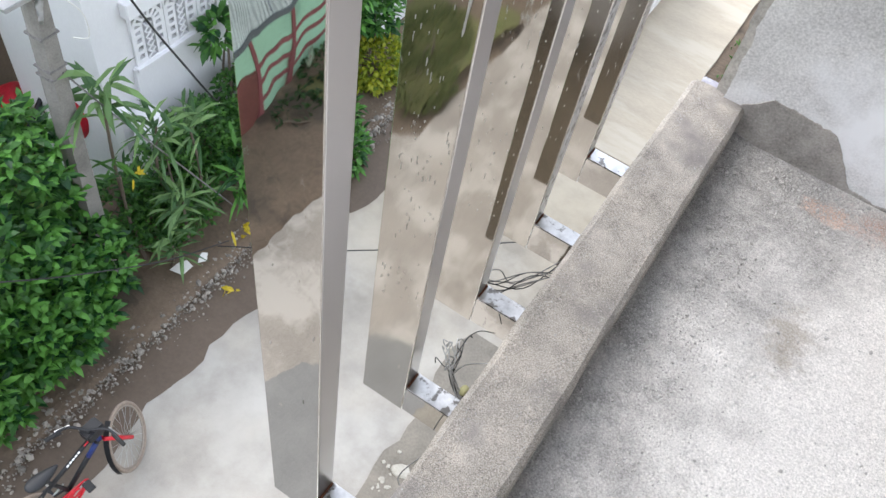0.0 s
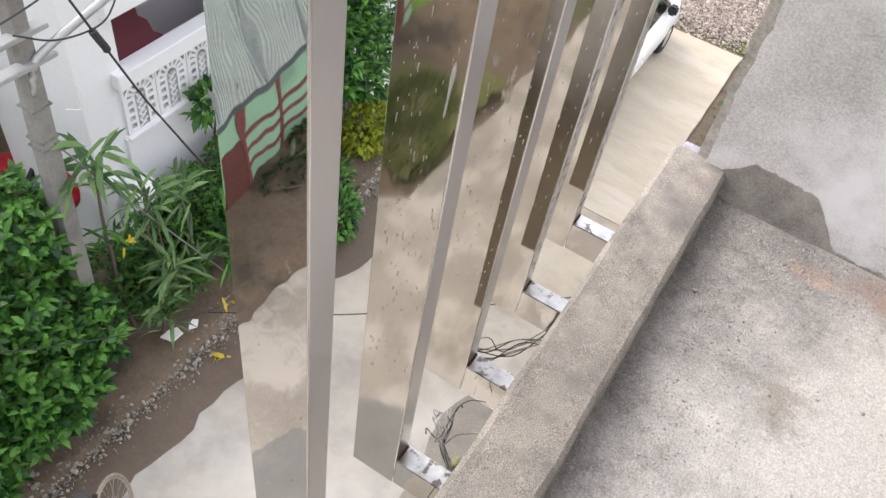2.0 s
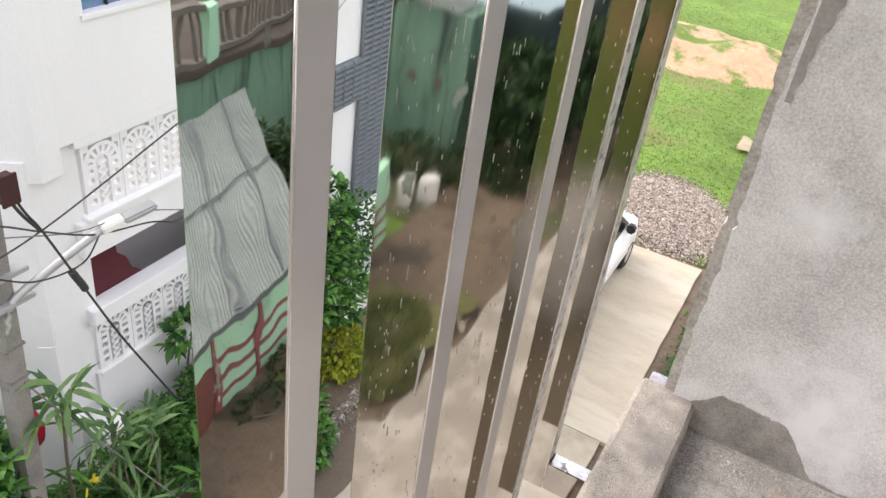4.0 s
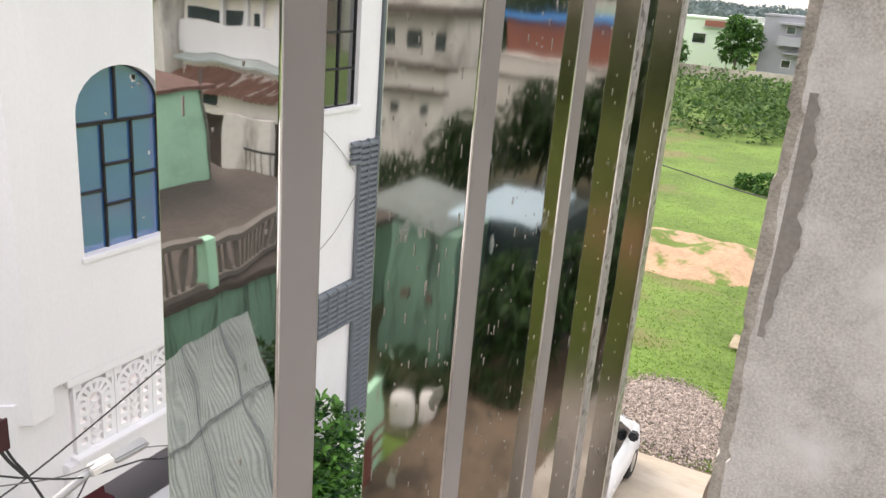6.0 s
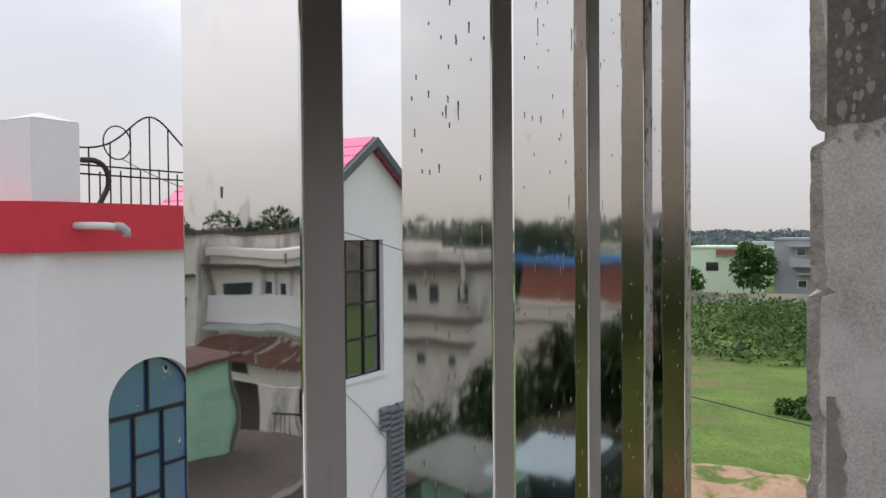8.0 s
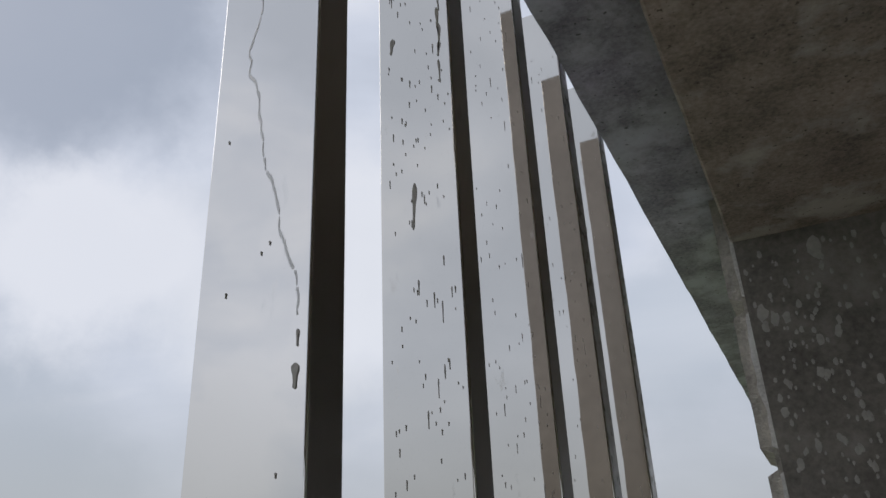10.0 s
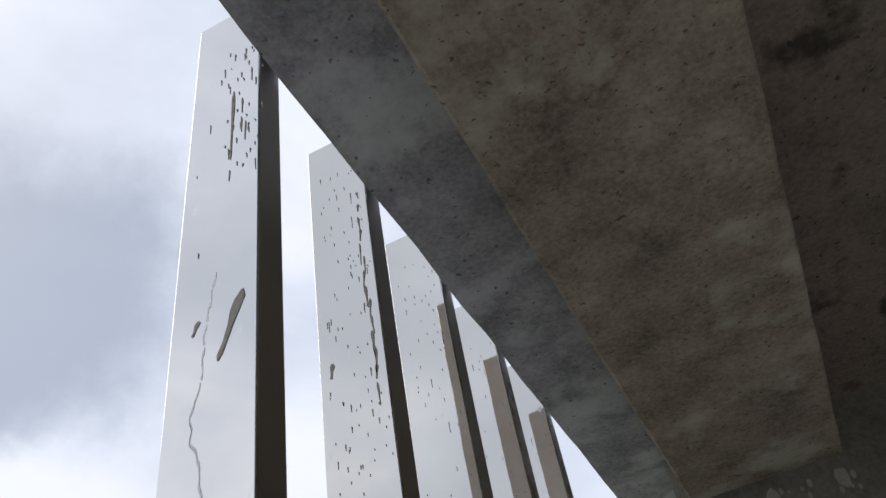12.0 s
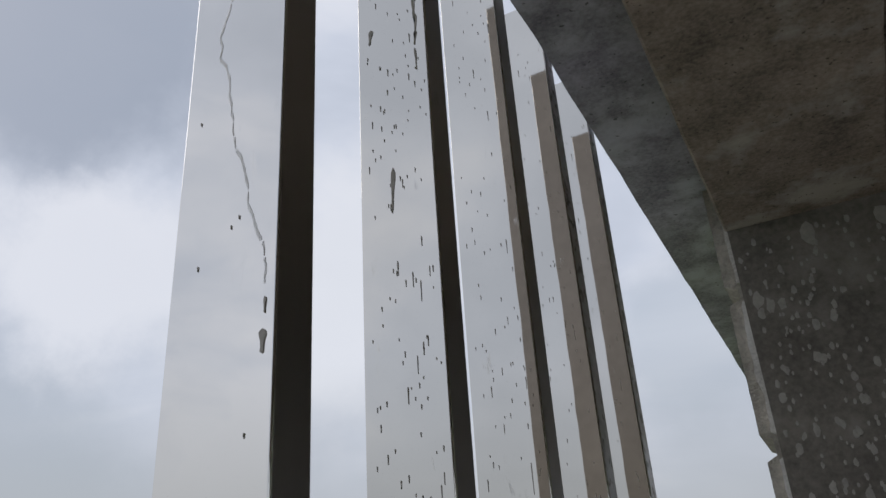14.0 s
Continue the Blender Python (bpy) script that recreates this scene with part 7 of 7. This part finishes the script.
    part("half_wall", box_bm((-24.3, -24.1, -1.86), (-18.3, -23.7, -0.66)), WHITE_PAINT, c, "white veranda half wall")
    for x in (-22.05, -21.2, -20.1, -19.2):
        part("pillar", box_bm((x - 0.1, -23.98, -0.66), (x + 0.1, -23.75, 0.52)), WHITE_PAINT, c)
    part("wing", box_bm((-27.2, -30, GZ), (-24.45, -22.9, 2.0)), CREAM_GREY, c, "greyer projecting stair wing")
    part("wing_roof", box_bm((-27.4, -30.2, 1.86), (-24.3, -22.6, 2.06)), ROOF_MUD, c)
    part("wing_shade", box_bm((-26.2, -23.0, 0.15), (-24.6, -22.5, 0.25)), ROOF_MUD, c)
    for x0, x1, z0, z1, y in ((-24.0, -22.3, -0.62, -0.1, -23.96), (-21.95, -21.45, -0.64, -0.05, -23.96), (-20.85, -20.3, -0.64, -0.1, -23.96), (-19.1, -18.6, -0.64, -0.1, -23.96), (-25.9, -25.0, -1.9, -0.7, -22.86), (-20.9, -19.9, -3.25, -2.85, -20.86)):
        w = new("window")
        w.parent = c
        part("pane", box_bm((x0, y - 0.06, z0), (x1, y, z1)), DARK_BOARD, w)
        part("window_sill", box_bm((x0 - 0.05, y - 0.04, z0 - 0.06), (x1 + 0.05, y + 0.06, z0)), CREAM, w)
    part("awning", prism(bmesh.new(), [(-23.7, -1.88), (-23.0, -2.02), (-23.0, -2.10), (-23.7, -1.96)], "x", -24.0, -18.6), TIN, c, "thin pale sheet awning")
    bm = corrugated(-22.4, -20.3, 17.0, 22.6, -2.15, -2.78, 0.22, 0.035)
    for v in bm.verts:
        v.co.x, v.co.y = -v.co.y, v.co.x
    bmesh.ops.recalc_face_normals(bm, faces=bm.faces)
    part("lower_roof", bm, RUSTY_TIN, c, "rusty brown lean-to roof sheets")
    part("lean_to", box_bm((-22.4, -23.9, -3.55), (-17.2, -20.9, -2.75)), CREAM, c)
    # dark box stands in for the shaded yard below the lean-to
    part("lean_to_shade_base", box_bm((-22.4, -23.9, GZ), (-17.2, -21.6, -3.55)), ROOF_MUD, c)
    part("yard_wall", box_bm((-18.9, -20.4, GZ), (-17.0, -20.2, -3.35)), CREAM_GREY, c)
    # mint house with an old and a new tin roof, nearer the lane
    m = thing("house", "small mint house with grey and pale blue tin roofs", "house")
    part("wall", box_bm((-7.75, -14.6, GZ), (-6.15, -12.0, -3.0)), MINT_DULL, m)
    part("wall_return", box_bm((-6.15, -14.6, GZ), (-4.7, -12.9, -2.75)), DARK_BOARD, m, "dark board side of the house")
    part("roof", corrugated(-6.45, -8.3, -14.4, -11.75, -2.95, -2.62), TIN, m, "weathered grey tin roof")
    bm = corrugated(-4.9, -6.42, -14.2, -11.9, -2.62, -2.55)
    for v in bm.verts:
        v.co.z += -0.04 * (v.co.y + 13.0)
    part("roof", bm, TIN_BLUE, m, "pale blue corrugated roof")
    for x in (-7.25, -6.75):
        part("door", box_bm((x - 0.06, -12.02, -4.5), (x + 0.06, -11.97, -4.3)), BROWN_WALL, m, "small dark shutter")
    # cream house beyond it
    c2 = thing("house", "tall cream house with stained walls behind the tin roofs", "house")
    part("wall", box_bm((-18.0, -26.5, -1.3), (-12.75, -24.2, 0.45)), CREAM_GREY, c2, "grey stained upper storey")
    part("lower_wall", box_bm((-18.0, -26.5, GZ), (-12.9, -24.0, -1.3)), CREAM, c2)
    part("parapet", box_bm((-18.2, -26.7, 0.72), (-12.6, -24.0, 1.15), 0.03), CREAM_GREY, c2)
    # the shadow under the eave is put into the eave's dark colour
    part("eave", box_bm((-18.2, -26.7, 0.42), (-12.5, -23.5, 0.74)), ROOF_MUD, c2, "eave coloured dark for its shadow")
    part("ledge", box_bm((-18.2, -24.3, -1.36), (-12.5, -23.5, -1.22)), ROOF_MUD, c2)
    part("ledge", box_bm((-18.2, -24.1, -2.2), (-12.7, -23.45, -2.08)), ROOF_MUD, c2)
    for x0, x1, z0, z1 in ((-15.5, -15.1, -0.75, -0.1), (-14.5, -14.05, -0.75, -0.1), (-13.4, -13.0, -0.75, -0.1), (-14.9, -14.6, -2.95, -2.65), (-13.7, -13.45, -2.95, -2.65)):
        w = new("window")
        w.parent = c2
        y = -24.19 if z0 > -1 else -23.99
        part("pane", box_bm((x0, y - 0.04, z0), (x1, y + 0.02, z1)), DARK_BOARD, w)
        part("window_sill", box_bm((x0 - 0.05, y - 0.03, z0 - 0.07), (x1 + 0.05, y + 0.08, z0)), CREAM, w)
    # brick house with blue sheets
    b = thing("house", "red brick house roofed with bright blue sheets", "house")
    part("wall", box_bm((-17.9, -46, GZ), (-12.1, -40, 0.1)), BRICK_FAR, b)
    part("roof", corrugated(-11.9, -18.1, -46.3, -39.6, 0.20, 0.20, 0.3, 0.05), BLUE_SHEET, b, "bright blue roof sheets")
    part("fascia", box_bm((-18.1, -39.65, 0.08), (-11.9, -39.55, 0.40), 0.01), BLUE_SHEET, b, "blue sheet fascia")
    g = thing("house", "pale green house behind the brick house", "house")
    part("wall", box_bm((-24, -60, GZ), (-17, -54, 0.6)), MINT_PALE, g)
    part("roof", box_bm((-24.2, -60.2, 0.6), (-16.8, -53.8, 0.85)), CREAM_GREY, g)
    wl_ = thing("compound_wall", "long pale compound wall behind trees", "wall")
    part("wall", box_bm((-16.2, -32.4, GZ), (-9.2, -32.0, -1.45)), CREAM, wl_)
    part("coping", box_bm((-16.3, -32.5, -1.45), (-9.1, -31.9, -1.33)), CREAM_GREY, wl_)
    part("string_course", box_bm((-16.2, -32.02, -2.28), (-9.2, -31.88, -2.16)), ROOF_MUD, wl_)
    for label, x, y, hgt, r_, n, leaf, seed in (
            ("broad green tree before the compound wall", -10.2, -26.8, 3.9, 2.2, 4200, 0.30, 71), ("broad green tree over the compound wall", -7.9, -26.0, 4.4, 2.0, 3600, 0.30, 72),
            ("tall leafy tree beside the compound wall", -6.0, -27, 7.9, 2.0, 4200, 0.32, 73), ("tall leafy tree at the lane end", -3.2, -25, 7.6, 2.2, 4200, 0.32, 79),
            ("dark leafy tree beside the cream house", -11.6, -23.0, 3.2, 1.2, 1800, 0.24, 80), ("low leafy tree before the cream wall", -12.8, -21.5, 1.7, 1.4, 1400, 0.22, 84),
            ("dark leafy tree over the soil verge", -4.9, -11.6, 2.6, 0.9, 2400, 0.16, 81), ("dark leafy tree near the lane bend", -3.7, -12.6, 3.2, 1.0, 2200, 0.18, 82),
            ("spreading dark tree behind the mint house", -3.6, -16.0, 4.4, 1.6, 2600, 0.24, 83), ("low leafy tree beside the shed roof", -7.0, -8.3, 1.9, 0.7, 1300, 0.14, 77),
            ("tall tree behind the cream house", -33, -36, 9.2, 3.6, 9000, 0.28, 75), ("bushy tree behind the cream parapet", -27.5, -34, 8.4, 2.6, 6000, 0.28, 85),
            ("tall tree behind the old roofs", -21, -52, 8.2, 3.6, 7000, 0.30, 76), ("round tree behind the blue roof", -26, -54, 8.4, 3.2, 6000, 0.30, 86)):
        leafy_tree(label, x, y, GZ, hgt, r_, n, leaf, LEAF_BACK, seed)
    r = np.random.default_rng(80)
    lobes = [((r.uniform(-140, 60), r.uniform(-130, -75), GZ + 2.5), (r.uniform(5, 10), 5, r.uniform(4.0, 7.0))) for _ in range(150)]
    p, a = blob_points(r, 45000, lobes, 0.75)
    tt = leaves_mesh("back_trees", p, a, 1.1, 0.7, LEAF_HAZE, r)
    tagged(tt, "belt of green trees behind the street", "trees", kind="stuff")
    shrub("weedy green plants at the shed foot", (-4.75, -4.6, GZ), [((-4.7, -4.9, -5.72), (0.16, 0.4, 0.16)), ((-4.9, -5.8, -5.68), (0.2, 0.5, 0.2))], 700, 0.08, 0.04, LEAF_BACK, 90, 4)
    shrub("low green weeds on the verge by the lane", (-4.0, -6.2, GZ), [((-4.2, -6.6, -5.66), (0.45, 0.7, 0.16)), ((-3.8, -5.8, -5.68), (0.4, 0.55, 0.13))], 3000, 0.08, 0.03, LEAF_OLIVE, 91, 5)


build_back()
